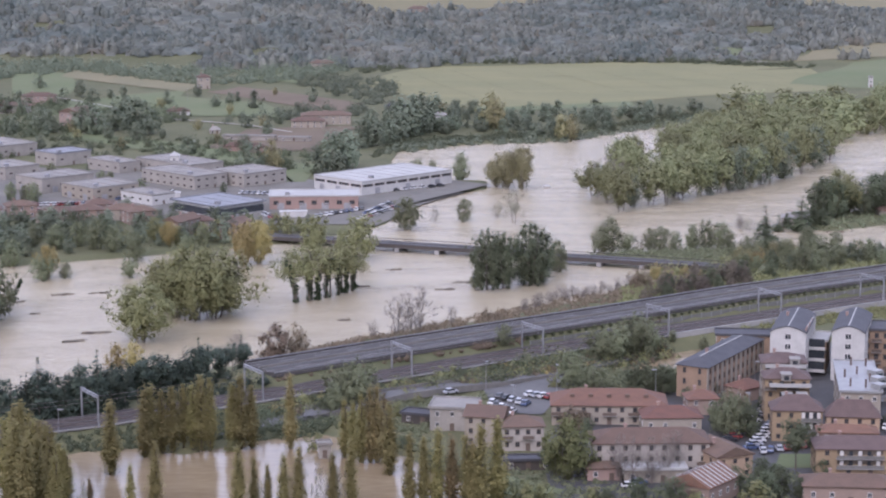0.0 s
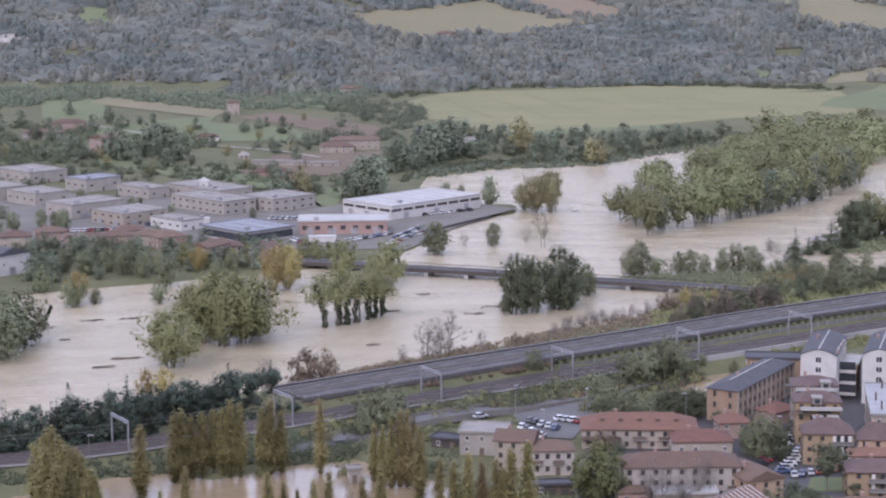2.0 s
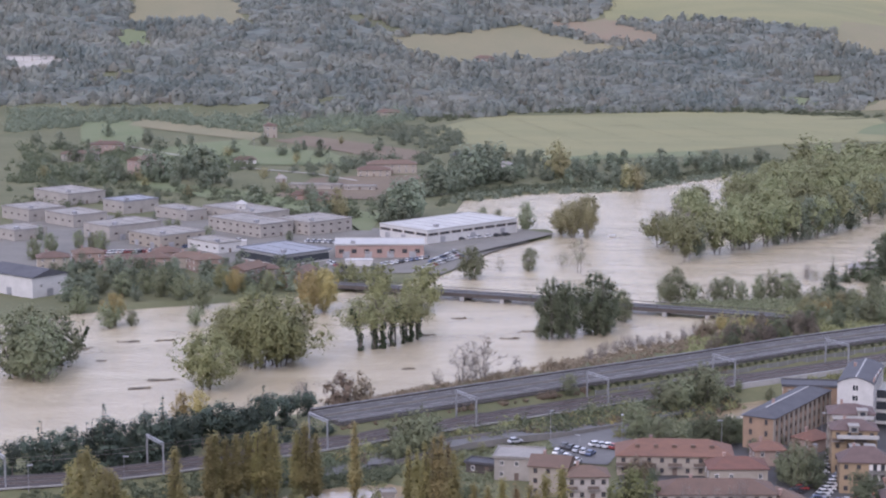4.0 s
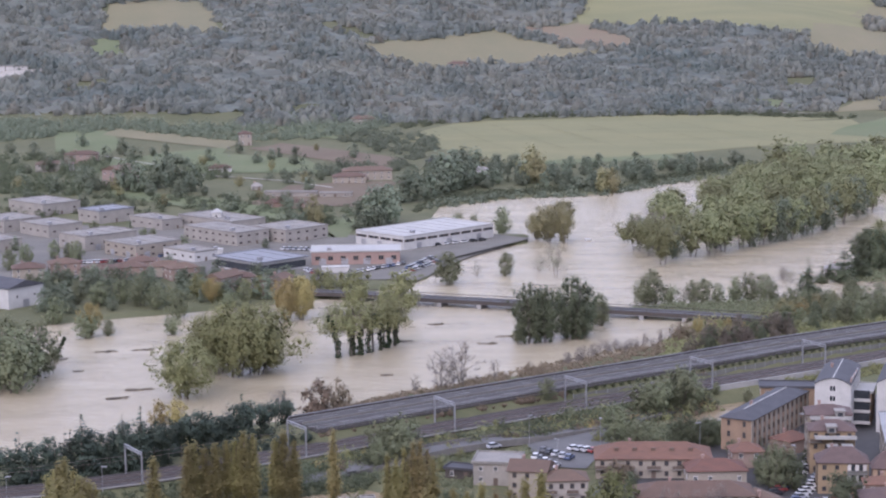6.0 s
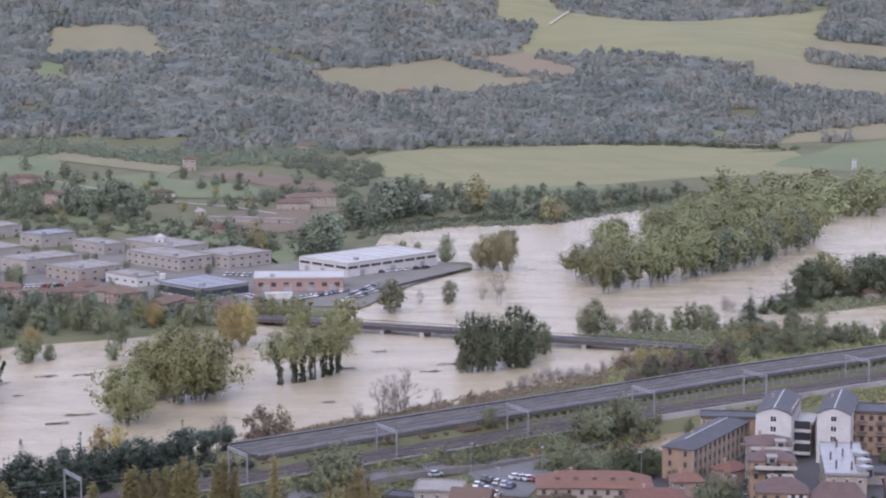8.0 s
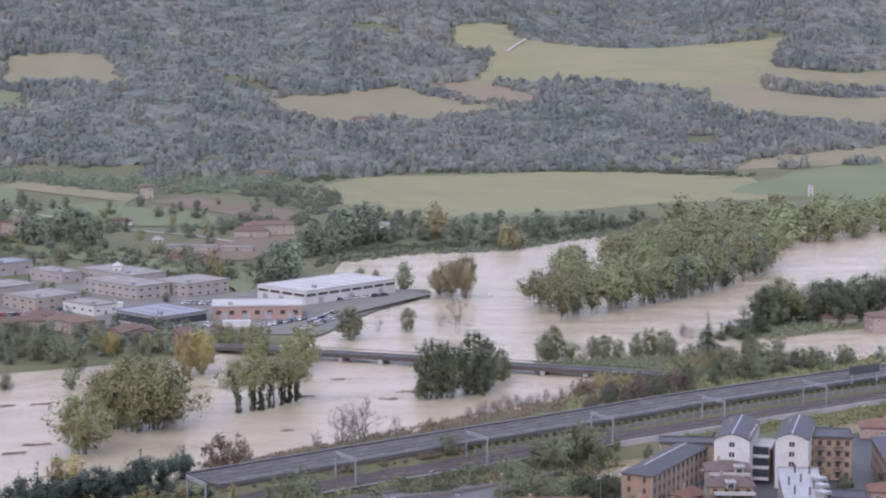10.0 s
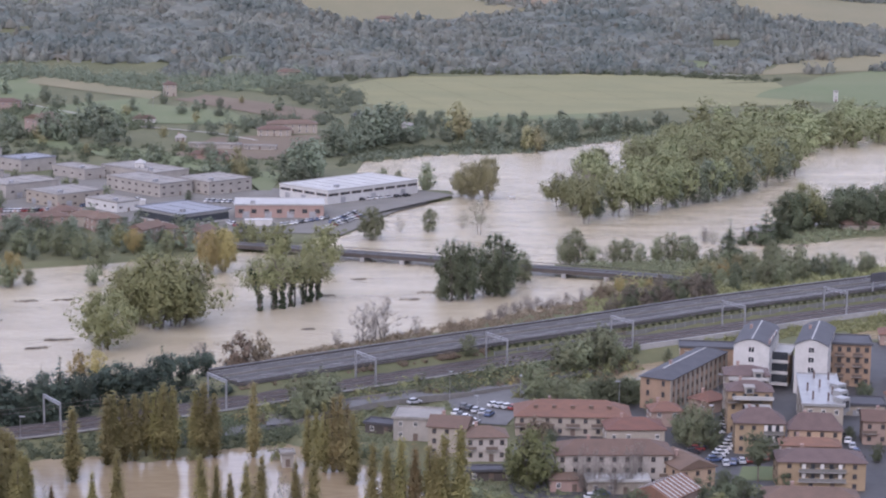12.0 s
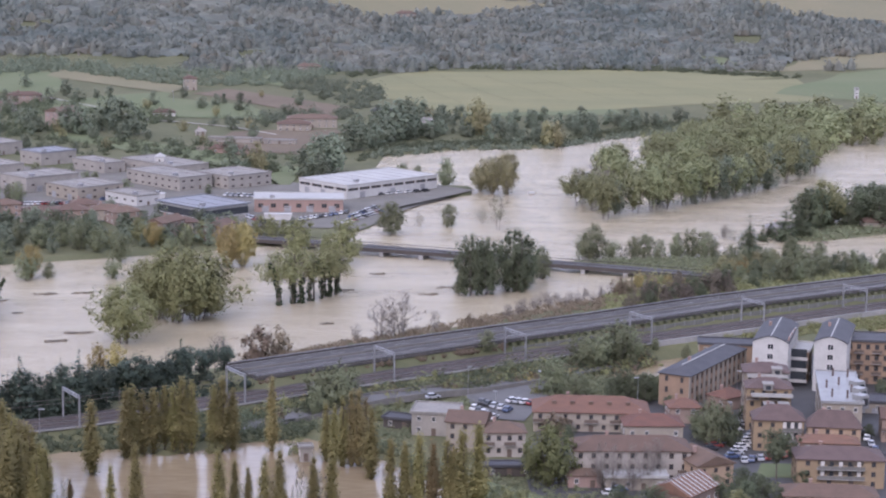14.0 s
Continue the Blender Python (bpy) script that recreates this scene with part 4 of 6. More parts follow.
scrub("pine_undergrowth", "dark undergrowth at the end of the motorway", [(-68, 566), (-54, 592), (-47, 566), (-60, 554)], 60, 3.0, LEAF_PINE, 86, 50)
plant("bank_bush", "tall brown and grey bush between river and motorway", scatter([(68, 693), (72, 712), (94, 742), (112, 752), (112, 724), (90, 704)], 26, 5, 9, 87, 3.6), "bush", LEAF_BROWN, wide=0.75, group="river bank bushes")
plant("bank_bush", "tall dark green bush between river and motorway", scatter([(72, 696), (78, 722), (106, 754), (128, 760), (122, 730)], 13, 5, 9, 88, 5), "broad", LEAF_DARK, wide=0.9, group="river bank bushes")
plant("spit_tree", "green tree on the flooded spit by the bridge road", scatter([(108, 762), (118, 790), (150, 806), (166, 800), (190, 802), (178, 772), (140, 752)], 30, 5, 11, 89, 5), "broad", LEAF_GREEN, wide=0.95, group="spit trees")
plant("spit_tree", "yellowing tree on the flooded spit by the bridge road", scatter([(112, 765), (125, 790), (150, 800), (160, 775), (136, 758)], 8, 5, 9, 90, 6), "broad", LEAF_PALE, wide=0.95, group="spit trees")
scrub("bank_scrub", "green scrub on the spit by the bridge road", SPIT_ROAD, 900, 1.5, LEAF_GREEN, 44)
scrub("bank_scrub", "green scrub round the flooded grove", GROVE_LAND, 700, 1.6, LEAF_GREEN, 45)
scrub("verge_scrub", "rough grass and brush beside the flooded field", [(-127.3, 512.7), (-102.6, 522.6), (-59.4, 539.9), (-35.3, 550.2), (-28.2, 535.2), (-33.9, 528.2), (-57.4, 520.9), (-97.5, 511.1), (-123.5, 497)], 1500, 1.1, LEAF_DARK, 46)
scrub("garden_scrub", "green garden shrubs between the town houses", [(7.6, 470.5), (16.4, 492), (36.1, 489.5), (43, 471.9), (71, 477.5), (82.4, 497), (88.4, 482.2), (82.9, 450.8), (7.3, 450.8)], 420, 1.4, LEAF_GREEN, 47)
scrub("yard_scrub", "brush round the muddy flooded yard", [(32.9, 572.6), (40.9, 607.8), (59.1, 637.4), (82.5, 650.8), (102.7, 662), (101.8, 655.9), (81.6, 643.2), (58.2, 627), (44.7, 600.4), (69.9, 604.1), (67.2, 579.3)], 420, 1.6, LEAF_GREEN, 48)
scrub("far_bank_scrub", "dark brush along the far river bank", [(-40.1, 1068.8), (-26.4, 1124.9), (14.9, 1160.4), (67.7, 1176.3), (163, 1281.3), (225.7, 1313.9), (229.1, 1334.2), (166.2, 1307.2), (69.3, 1203.7), (15.2, 1181.7), (-30.4, 1157.8)], 900, 2.2, LEAF_DARK, 49)

scrub("far_bank_scrub", "olive brush at the water's edge of the far bank", [(-44, 1062), (-28, 1112), (14, 1149), (68, 1165), (163, 1271), (228, 1304), (226, 1314), (163, 1282), (68, 1177), (15, 1161), (-27, 1125), (-41, 1069)], 520, 2.8, LEAF_BANK, 91)
scrub("garden_scrub", "rough shrubs and brambles beside the grey house", [(-34.5, 538.1), (-15, 556.4), (1, 564.7), (14, 569.3), (10.5, 553.3), (-2.2, 544.1), (-3.5, 512.7), (6.5, 487.1), (-12.4, 515.4), (-29.5, 530.5)], 260, 1.6, LEAF_GREEN, 63, 30)
scrub("lane_scrub", "rough brush between the railway and the apartment blocks", [(75.8, 640.7), (94.1, 654.2), (152, 690.3), (199.1, 720.1), (194.8, 703.9), (151.1, 677.2), (102.6, 649.1)], 420, 1.7, LEAF_OLIVE, 64, 24)
scrub("slope_shrubs", "green shrubs on the bank below the railway", [(-15.3, 569.3), (12.6, 579.3), (33.4, 596.8), (48.4, 615.3), (48.1, 635), (20.2, 611.5), (-7.4, 591.8)], 70, 3.4, LEAF_GREEN, 52, 60)
scrub("slope_shrubs", "rusty shrubs on the embankment", [(-30.1, 607.8), (-4.3, 624.6), (32.8, 655.9), (39.8, 647.4), (9.9, 621.5), (-24.4, 594.6)], 60, 2.6, LEAF_RUST, 53, 50)
scrub("spit_shrubs", "green shrubs on the spit beside the road", [(111.2, 778), (156.5, 796.4), (160.4, 770.9), (128.2, 748), (109.8, 752.4)], 46, 4.6, LEAF_GREEN, 54, 90)
scrub("spit_shrubs", "ochre shrubs on the spit beside the road", [(70.2, 738.1), (108, 754.7), (128, 759.2), (127.4, 782.8), (101.2, 768.5), (73.9, 754.7)], 30, 3.8, LEAF_OLIVE, 55, 80)
scrub("pine_undergrowth", "dark undergrowth below the pine row", [(-136.1, 524.8), (-54.3, 587.6), (-57.2, 600.4), (-139, 536.3)], 60, 3.2, LEAF_PINE, 56, 50)
scrub("hedgerow", "dark hedgerows and small trees behind the workshops", [(-258.6, 1032), (-207.3, 1116), (-102.7, 1006), (-71.2, 1042), (-116.8, 1148), (-175.2, 1174), (-235.9, 1166), (-277.6, 1110)], 150, 4.2, LEAF_DARK, 57, 60, 0.8)
scrub("hedgerow", "hedgerow trees round the farm houses", [(-282.5, 1130), (-237.5, 1174), (-167.5, 1240), (-161.9, 1308), (-196.5, 1320), (-274.7, 1362), (-344.6, 1384)], 190, 5.5, LEAF_DARK, 58, 70, 0.75)
scrub("hedgerow", "hedgerow trees below the hill woods", [(-139.8, 1240), (-79.4, 1270), (-51.9, 1292), (-33.1, 1416), (-39.1, 1498), (-93.7, 1504), (-115.8, 1466), (-72.5, 1416), (-50, 1338), (-96.7, 1314), (-130.2, 1282)], 170, 5.0, LEAF_BANK, 59, 70, 0.85)
scrub("hedgerow", "hedge trees along the foot of the woods", [(-364.5, 1466), (-279.1, 1536), (-181, 1466), (-124.5, 1472), (-69.8, 1532), (-72, 1582), (-149.8, 1568), (-190.9, 1548), (-287.2, 1582), (-393.1, 1584)], 430, 5.6, LEAF_BANK, 60, 60, 0.9)
scrub("hedgerow", "dark hedge along the top of the crop field", [(-61, 1524), (-10.5, 1578), (183.6, 1590), (284.3, 1560), (287.1, 1576), (185.4, 1606), (-10.6, 1592), (-62.1, 1552)], 260, 3.4, LEAF_DARK, 61, 50)
scrub("hedgerow", "trees along the allotments and the lane", [(-121.7, 1076), (-88.8, 1042), (-66.7, 1064), (-46.7, 1160), (-54.4, 1188), (-81.1, 1098), (-121.4, 1130)], 50, 3.6, LEAF_DARK, 62, 60)
plant("estate_tree", "dark tree between the workshops", [(-176, 958.4, 6.2), (-143.3, 911.9, 5.7), (-167.9, 899, 5.6), (-187.1, 875.7, 7.5), (-173.3, 868.2, 6.9), (-142.8, 853.5, 7.3), (-112.1, 839.3, 6.7), (-86, 850.6, 5.8), (-78.5, 860.8, 4.9), (-104.7, 958.4, 5.4), (-119.1, 1025.9, 5.8), (-180.9, 1025.9, 5.2), (-224.4, 958.4, 7.3), (-58.4, 868.2, 4.5)], "far", LEAF_BANK, wide=0.9)


plant("field_tree", "dark rounded tree in the hedges between farm fields", scatter([(-300, 1190), (-240, 1120), (-150, 1090), (-100, 1110), (-95, 1290), (-60, 1420), (-120, 1480), (-250, 1400), (-340, 1420)], 44, 6, 12, 71, 12), "far", LEAF_BANK, wide=1.1, group="field trees")
plant("field_tree", "ochre autumn tree in the hedges between farm fields", scatter([(-290, 1200), (-150, 1100), (-90, 1120), (-90, 1300), (-120, 1470), (-260, 1400)], 14, 5, 9, 72, 12), "far", LEAF_PALE, wide=1.0, group="field trees")


def drawn_line(name, label, points, width, mat, lift):
    """A narrow strip draped over the land along a line."""
    v, n = [], 0
    for (ax, ay), (bx, by) in zip(points, points[1:]):
        steps = max(2, int(math.hypot(bx - ax, by - ay) / 6))
        nx, ny = (by - ay) / math.hypot(bx - ax, by - ay) * width / 2, -(bx - ax) / math.hypot(bx - ax, by - ay) * width / 2
        for i in range(steps + 1):
            x, y = ax + (bx - ax) * i / steps, ay + (by - ay) * i / steps
            z = float(hill(x, y)) + lift
            v += [(x - nx, y - ny, z), (x + nx, y + ny, z)]
            n += 1
    me = mesh_of(name, v, [(2 * i, 2 * i + 1, 2 * i + 3, 2 * i + 2) for i in range(n - 1)], [mat])
    tagged(new(name, me), label, "field line", kind="structure")


for k in range(9):
    x = -30 + 36 * k
    drawn_line("tramline", "dark tractor line through the pale crop field", [(x, 1545 - 0.02 * x), (x + 52, 1395 + 0.26 * x)], 0.45, GRASS, 0.75)
drawn_line("farm_track", "pale gravel track along the foot of the slope", [(-60, 1562), (-12, 1588), (90, 1602), (185, 1606), (262, 1592)], 3.0, MUD_ROAD, 0.6)
drawn_line("farm_track", "pale track beside the pastures", [(-262, 1385), (-215, 1330), (-180, 1275), (-120, 1236), (-90, 1200)], 2.5, MUD_ROAD, 0.6)
drawn_line("farm_track", "pale track climbing between the hill fields", [(128, 2150), (150, 2220), (168, 2290)], 3.5, MUD_ROAD, 1.0)


def wooded(x, y):
    """Where the hills carry woods."""
    keep = (y > 1560 - 0.06 * np.abs(x)) & ((x < 0) | (y > 1575 + 0.10 * x)) & ((x > -190) | (y > 1600))
    for q in FIELDS:
        keep &= inside_distance(x, y, [tuple(p) for p in q]) < 3
    return keep & (np.sin(x / 45 + 1.7 * np.sin(y / 60)) + np.sin(y / 52 + x / 110) > -1.93)


def far_woods():
    """The woods on the hills: a rough closed canopy under many small leaf sprays, in one mesh."""
    rng = np.random.default_rng(21)
    nu, nv = 230, 190
    u, v = np.meshgrid(np.linspace(-0.285, 0.295, nu), np.linspace(0, 1, nv))
    y = 1440 + 1510 * v
    x, y = (u * y).ravel() + rng.normal(0, 1.2, nu * nv), y.ravel() + rng.normal(0, 1.2, nu * nv)
    mask = wooded(x, y).reshape(nv, nu)
    inner = mask.copy()
    inner[1:] &= mask[:-1]
    inner[:-1] &= mask[1:]
    inner[:, 1:] &= mask[:, :-1]
    inner[:, :-1] &= mask[:, 1:]
    z = hill(x, y) + np.where(inner.ravel(), 2.2 + rng.normal(0, 0.4, nu * nv), -0.6)
    i = np.arange(nv - 1)[:, None] * nu + np.arange(nu - 1)[None]
    sound = mask[:-1, :-1] & mask[1:, :-1] & mask[:-1, 1:] & mask[1:, 1:]
    i = i[sound]
    sheet_v, sheet_f = np.stack([x, y, z], 1), np.stack([i, i + 1, i + nu + 1, i + nu], 1)
    n = 18000
    y = 1440 + 1500 * rng.random(n) ** 0.9
    x = (rng.random(n) - 0.49) * 0.58 * y
    keep = wooded(x, y)
    x, y = x[keep], y[keep]
    n = len(x)
    swell = 1 + 0.28 * np.sin(x / 34 + 2 * np.sin(y / 47)) * np.sin(y / 41 + x / 83)
    tall, wide = rng.uniform(5.5, 10.0, n) * swell, rng.uniform(4.8, 8.4, n)
    foot = np.stack([x, y, hill(x, y) - 0.5], 1)
    # rounded, uneven crowns
    rings, segs = 3, 7
    a = 6.2832 * np.arange(segs) / segs
    crowns = []
    for i in range(rings):
        e = 1.5708 * (i + 0.15) / rings
        bulge = wide[:, None] * (math.cos(e) ** 0.7) * rng.uniform(0.5, 0.74, (n, segs))
        lift = tall[:, None] * (0.02 + 0.98 * math.sin(e)) * rng.uniform(0.6, 0.8, (n, segs))
        crowns.append(foot[:, None, :] + np.stack([bulge * np.cos(a), bulge * np.sin(a), lift], 2))
    crowns = np.stack(crowns, 1).reshape(-1, 3)
    tops = foot + np.stack([rng.normal(0, 0.4, n), rng.normal(0, 0.4, n), tall], 1)
    c = np.arange(n)[:, None, None] * rings * segs + np.arange(rings - 1)[None, :, None] * segs
    k0, k1 = np.arange(segs)[None, None], (np.arange(segs)[None, None] + 1) % segs
    crown_f = np.stack([c + k0, c + k1, c + segs + k1, c + segs + k0], 3).reshape(-1, 4) + len(sheet_v)
    last = (np.arange(n) * rings * segs + (rings - 1) * segs)[:, None] + len(sheet_v)
    top_i = (np.arange(n) + len(sheet_v) + len(crowns))[:, None]
    cap_f = np.stack([last + np.arange(segs), last + (np.arange(segs) + 1) % segs, np.broadcast_to(top_i, (n, segs))], 2).reshape(-1, 3)
    # leaf sprays over them
    k = 38
    t = np.repeat(np.arange(n), k)
    d = rng.normal(size=(len(t), 3))
    d /= np.linalg.norm(d, axis=1)[:, None]
    d[:, 2] = np.abs(d[:, 2])
    p = foot[t] + d * np.stack([wide, wide, 0.95 * tall], 1)[t] * rng.uniform(0.68, 1.1, (len(t), 1))
    d = d + rng.normal(0, 0.35, d.shape)
    a = np.cross(d, rng.normal(size=d.shape))
    a /= np.linalg.norm(a, axis=1)[:, None]
    b = np.cross(d, a)
    b /= np.linalg.norm(b, axis=1)[:, None]
    q = rng.uniform(0.6, 1.25, (len(t), 1))
    quads = np.stack([p - a * q, p - b * q, p + a * q, p + b * q], 1).reshape(-1, 3)
    body = np.concatenate([sheet_v, crowns, tops])
    solid_n = len(sheet_f) + len(crown_f) + len(cap_f)
    faces = sheet_f.tolist() + crown_f.tolist() + cap_f.tolist() + (np.arange(len(quads)).reshape(-1, 4) + len(body)).tolist()
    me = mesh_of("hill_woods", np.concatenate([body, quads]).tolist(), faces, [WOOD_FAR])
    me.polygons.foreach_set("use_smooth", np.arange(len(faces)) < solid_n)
    tagged(new("hill_woods", me), "autumn woods covering the far hills, haze painted into their grey-green", "woods", kind="stuff")


far_woods()


# ---- highway, railway and roads ----
def ribbon(line, half, z0, z1, mat, name, label, category, kind="structure", side=0.0, parent=None):
    """A long slab along a line of (x, y, lift), half wide, shifted to one side."""
    s, n = Solid(), len(line)
    v = []
    for i, (x, y, lift) in enumerate(line):
        a, b = line[max(0, i - 1)], line[min(n - 1, i + 1)]
        tx, ty = b[0] - a[0], b[1] - a[1]
        q = math.hypot(tx, ty)
        nx, ny = ty / q, -tx / q
        for o, z in ((side - half, z0), (side + half, z0), (side + half, z1), (side - half, z1)):
            v.append((x + nx * o, y + ny * o, lift + z))
    f = [(4 * i + j, 4 * i + (j + 1) % 4, 4 * i + 4 + (j + 1) % 4, 4 * i + 4 + j) for i in range(n - 1) for j in range(4)] + [(3, 2, 1, 0), tuple(4 * n - 4 + k for k in range(4))]
    s.add(v, [g[::-1] for g in f])
    if parent:
        return part(name, s.mesh(name, mat), parent, label)
    return tagged(new(name, s.mesh(name, mat)), label, category, kind=kind)


def turned(x, y, z, a):
    return Matrix.Translation((x, y, z)) @ Matrix.Rotation(a, 4, "Z")


ribbon(HIGHWAY, 8.3, -1.2, 0, ASPHALT, "road_highway", "grey wet motorway deck above the flood", "road")
ribbon(HIGHWAY[:2], 7.9, -8.5, -1.2, DARK_CONCRETE, "viaduct_wall", "stained concrete abutment below the motorway", "wall")
ribbon(HIGHWAY, 0.2, 0, 0.6, PARAPET_GREY, "median_barrier", "low concrete barrier between carriageways", "barrier")
for o in (-7.5, -0.9, 0.9, 7.5):
    ribbon(HIGHWAY, 0.12, 0, 0.02, PAINT, "lane_line", "white painted motorway line", "road marking", side=o)
dash = Solid().box(-2.6, -0.13, 0, 2.6, 0.13, 0.02).mesh("lane_dash", PAINT)
dashes = tagged(new("lane_dashes"), "dashed white lane lines on the motorway", "road marking", kind="structure")
for o in (-4.2, 4.2):
    for x, y, z, a in along(HIGHWAY, 12.0, o):
        part("lane_dash", dash, dashes, m=turned(x, y, z, a))
guard_post = Solid().box(-0.07, -0.07, 0, 0.07, 0.07, 0.85).mesh("post", STEEL)
for o in (-8.1, 8.1):
    rail = tagged(new("guard_rail"), "galvanised steel guard rail along the motorway", "guard rail", kind="structure")
    ribbon(HIGHWAY, 0.06, 0.5, 0.85, STEEL, "beam", "", "", side=o, parent=rail)
    for x, y, z, a in along(HIGHWAY, 9.0, o):
        part("post", guard_post, rail, m=turned(x, y, z, a))
ribbon(HIGHWAY, 0.2, -1.6, 0.6, DARK_CONCRETE, "parapet", "dark concrete parapet on the river side of the motorway", "barrier", side=-8.55)
fence_line = HIGHWAY[2:]
rail_fence = tagged(new("rail_fence"), "grey-green mesh fence between motorway bank and railway", "fence", kind="structure")
fence_post = Solid().box(-0.09, -0.09, 0, 0.09, 0.09, 2.0).mesh("post", STEEL)
fence_panel = Solid().box(0.1, -0.03, 0.1, 4.4, 0.03, 1.8).mesh("panel", BARRIER)
for x, y, z, a in along(fence_line, 4.5, 11.4):
    part("post", fence_post, rail_fence, m=turned(x, y, 3.3, a))
    part("panel", fence_panel, rail_fence, m=turned(x, y, 3.3, a))
for x, y, z, a in along(fence_line, 3.4, 9.7):
    plant("verge_shrub", "clipped dark green shrub in a row beside the motorway", [(x, y, 1.5)], "bush", VERGE_LEAF, wide=1.15, group="motorway verge shrubs")

ribbon(RAILWAY, 6.2, -5.2, 0, BALLAST, "rail_bed", "dark ballast bed of the double track railway", "railway")
for o in (-3.0, -1.5, 1.5, 3.0):
    ribbon(RAILWAY, 0.08, 0.0, 0.2, RAIL, "track_rail", "worn steel rail on dark ballast", "rail", side=o)
ribbon(RAILWAY, 0.15, -0.3, 0.12, CONCRETE, "parapet", "pale concrete kerb beside the railway", "wall", side=6.5)
ribbon(RAILWAY[7:], 0.3, -5.0, 0.7, CONCRETE, "retaining_wall", "pale concrete viaduct wall carrying the railway", "wall", side=7.1)


def portal():
    """A catenary portal over two tracks."""
    t = thing("catenary_portal", "grey steel catenary portal spanning the railway", "catenary portal", group="catenary portals")
    mast = Solid().box(-0.2, -0.2, -1, 0.2, 0.2, 8.2).mesh("mast", STEEL)
    for o in (-5.6, 5.6):
        part("mast", mast, t, m=Matrix.Translation((0, o, 0)))
    beam = Solid().box(-0.25, -5.8, 8.0, 0.25, 5.8, 8.2).box(-0.25, -5.8, 7.35, 0.25, 5.8, 7.5)
    for i in range(8):
        beam.tube((0, -5.6 + 1.4 * i, 7.4), (0, -4.9 + 1.4 * i, 8.1), 0.06, 0.06, 4)
    part("beam", beam.mesh("beam", STEEL), t)
    arm = Solid().tube((0, 0, 0), (0.8, 0, -1.6), 0.05, 0.05, 4).mesh("bracket", STEEL)
    for o in (-2.2, 2.2):
        part("bracket", arm, t, m=Matrix.Translation((0, o, 7.4)))
    return t


first = portal()
PORTALS = [(-94.6, 529.1), (-53.2, 556), (-12.2, 585.3), (27.6, 612.8), (69.1, 640.4), (109.3, 666.8), (149, 693.3), (189, 718.5), (-133.2, 513.4)]
for i, (x, y) in enumerate(PORTALS):
    m = turned(x, y, 4, 0.57)
    if i:
        copy_thing(first, m)
    else:
        first.matrix_basis = m
for o in (-2.2, 2.2):
    wire = tagged(new("catenary_wire", None), "thin catenary wire above the railway", "wire", kind="structure")
    ribbon(RAILWAY, 0.03, 5.7, 5.76, RAIL, "contact_wire", "", "", side=o, parent=wire)

LOCAL_ROAD = [(-72.3, 520.4, 1.5), (-58.2, 528.2, 1.6), (-37.9, 542.3, 2), (-13.5, 562.1, 3.2), (1, 570.6, 3.2), (15.9, 580.7, 2.2), (34.1, 594.6, 1.7), (55.4, 615.3, 1.55)]
ribbon(LOCAL_ROAD, 3.8, -0.6, 0.05, ROAD_WET, "road_local", "wet grey local road along the railway", "road")
for o in (-4.0, 4.0):
    ribbon(LOCAL_ROAD[2:7], 0.12, -1.2, 0.75, PARAPET_GREY, "road_parapet", "weathered concrete parapet of the local road", "wall", side=o)
sheet("road_junction", [(11.6, 572.6), (34.1, 594.6), (37.4, 579.3), (27.4, 544.1), (15, 547.1)], 1.75, ROAD_WET, "wet grey road junction and parking", "road")
sheet("road_wet_patch", [(-38.6, 551), (-32.2, 553), (-32, 541), (-38.2, 539)], 2.6, ROAD_WET, "wet grey underpass road", "road")
sheet("pavement_town", [(37.4, 579.3), (67.7, 569.3), (104.5, 615.3), (144.7, 655.9), (189.4, 655.9), (124.7, 423), (26.5, 423), (25.4, 502.2)], 1.62, TOWN_ASPHALT, "dark wet paving between the town houses", "pavement")
sheet("lawn", [(83, 492), (92.9, 492), (95.2, 504.8), (86.5, 504.8)], 1.75, MEADOW, "small green lawn beside the car park", "lawn")
sheet("lawn", [(13.5, 487.1), (29.5, 472.8), (23.6, 463.8), (10.4, 472.8)], 1.8, MEADOW, "green lawn below the houses", "lawn")
field("pavement_estate", [(-221.9, 872), (-35.3, 870), (15.2, 970), (-272.3, 1076)], YARD, "grey yards of the industrial estate", lift=0.35, n=40)
sheet("pavement_warehouse", [(-35.5, 874.8), (-21.6, 915.7), (23.3, 986.5), (4.5, 1001.9), (-43.9, 953.4)], 1.55, YARD, "grey yard of the long warehouse", "pavement")

BRIDGE = [(-80.8, 833.7, 3), (-52.1, 825.4, 3), (-26.1, 813.4, 3.2), (11.5, 800.2, 3.2), (49.9, 782.5, 3.2), (79.9, 772.6, 3), (109.1, 763.4, 2.5)]
bridge = tagged(new("bridge"), "long low concrete road bridge nearly submerged by the flood", "bridge")
ribbon(BRIDGE, 4.2, -1.5, 0, DARK_CONCRETE, "deck", "dark stained deck", "", parent=bridge)
ribbon(BRIDGE, 3.6, 0, 0.03, TOWN_ASPHALT, "roadway", "", "", parent=bridge)
for o in (-4.1, 4.1):
    ribbon(BRIDGE, 0.12, 0.75, 0.95, DARK_CONCRETE, "handrail", "", "", side=o, parent=bridge)
bar = Solid().box(-0.1, -0.1, 0, 0.1, 0.1, 0.9).mesh("baluster", DARK_CONCRETE)
for x, y, z, a in along(BRIDGE, 5.0, 4.1):
    part("baluster", bar, bridge, m=turned(x, y, z, a))
pier = Solid().box(-0.9, -4.4, -6, 0.9, 4.4, -1.4).mesh("pier", CONCRETE)
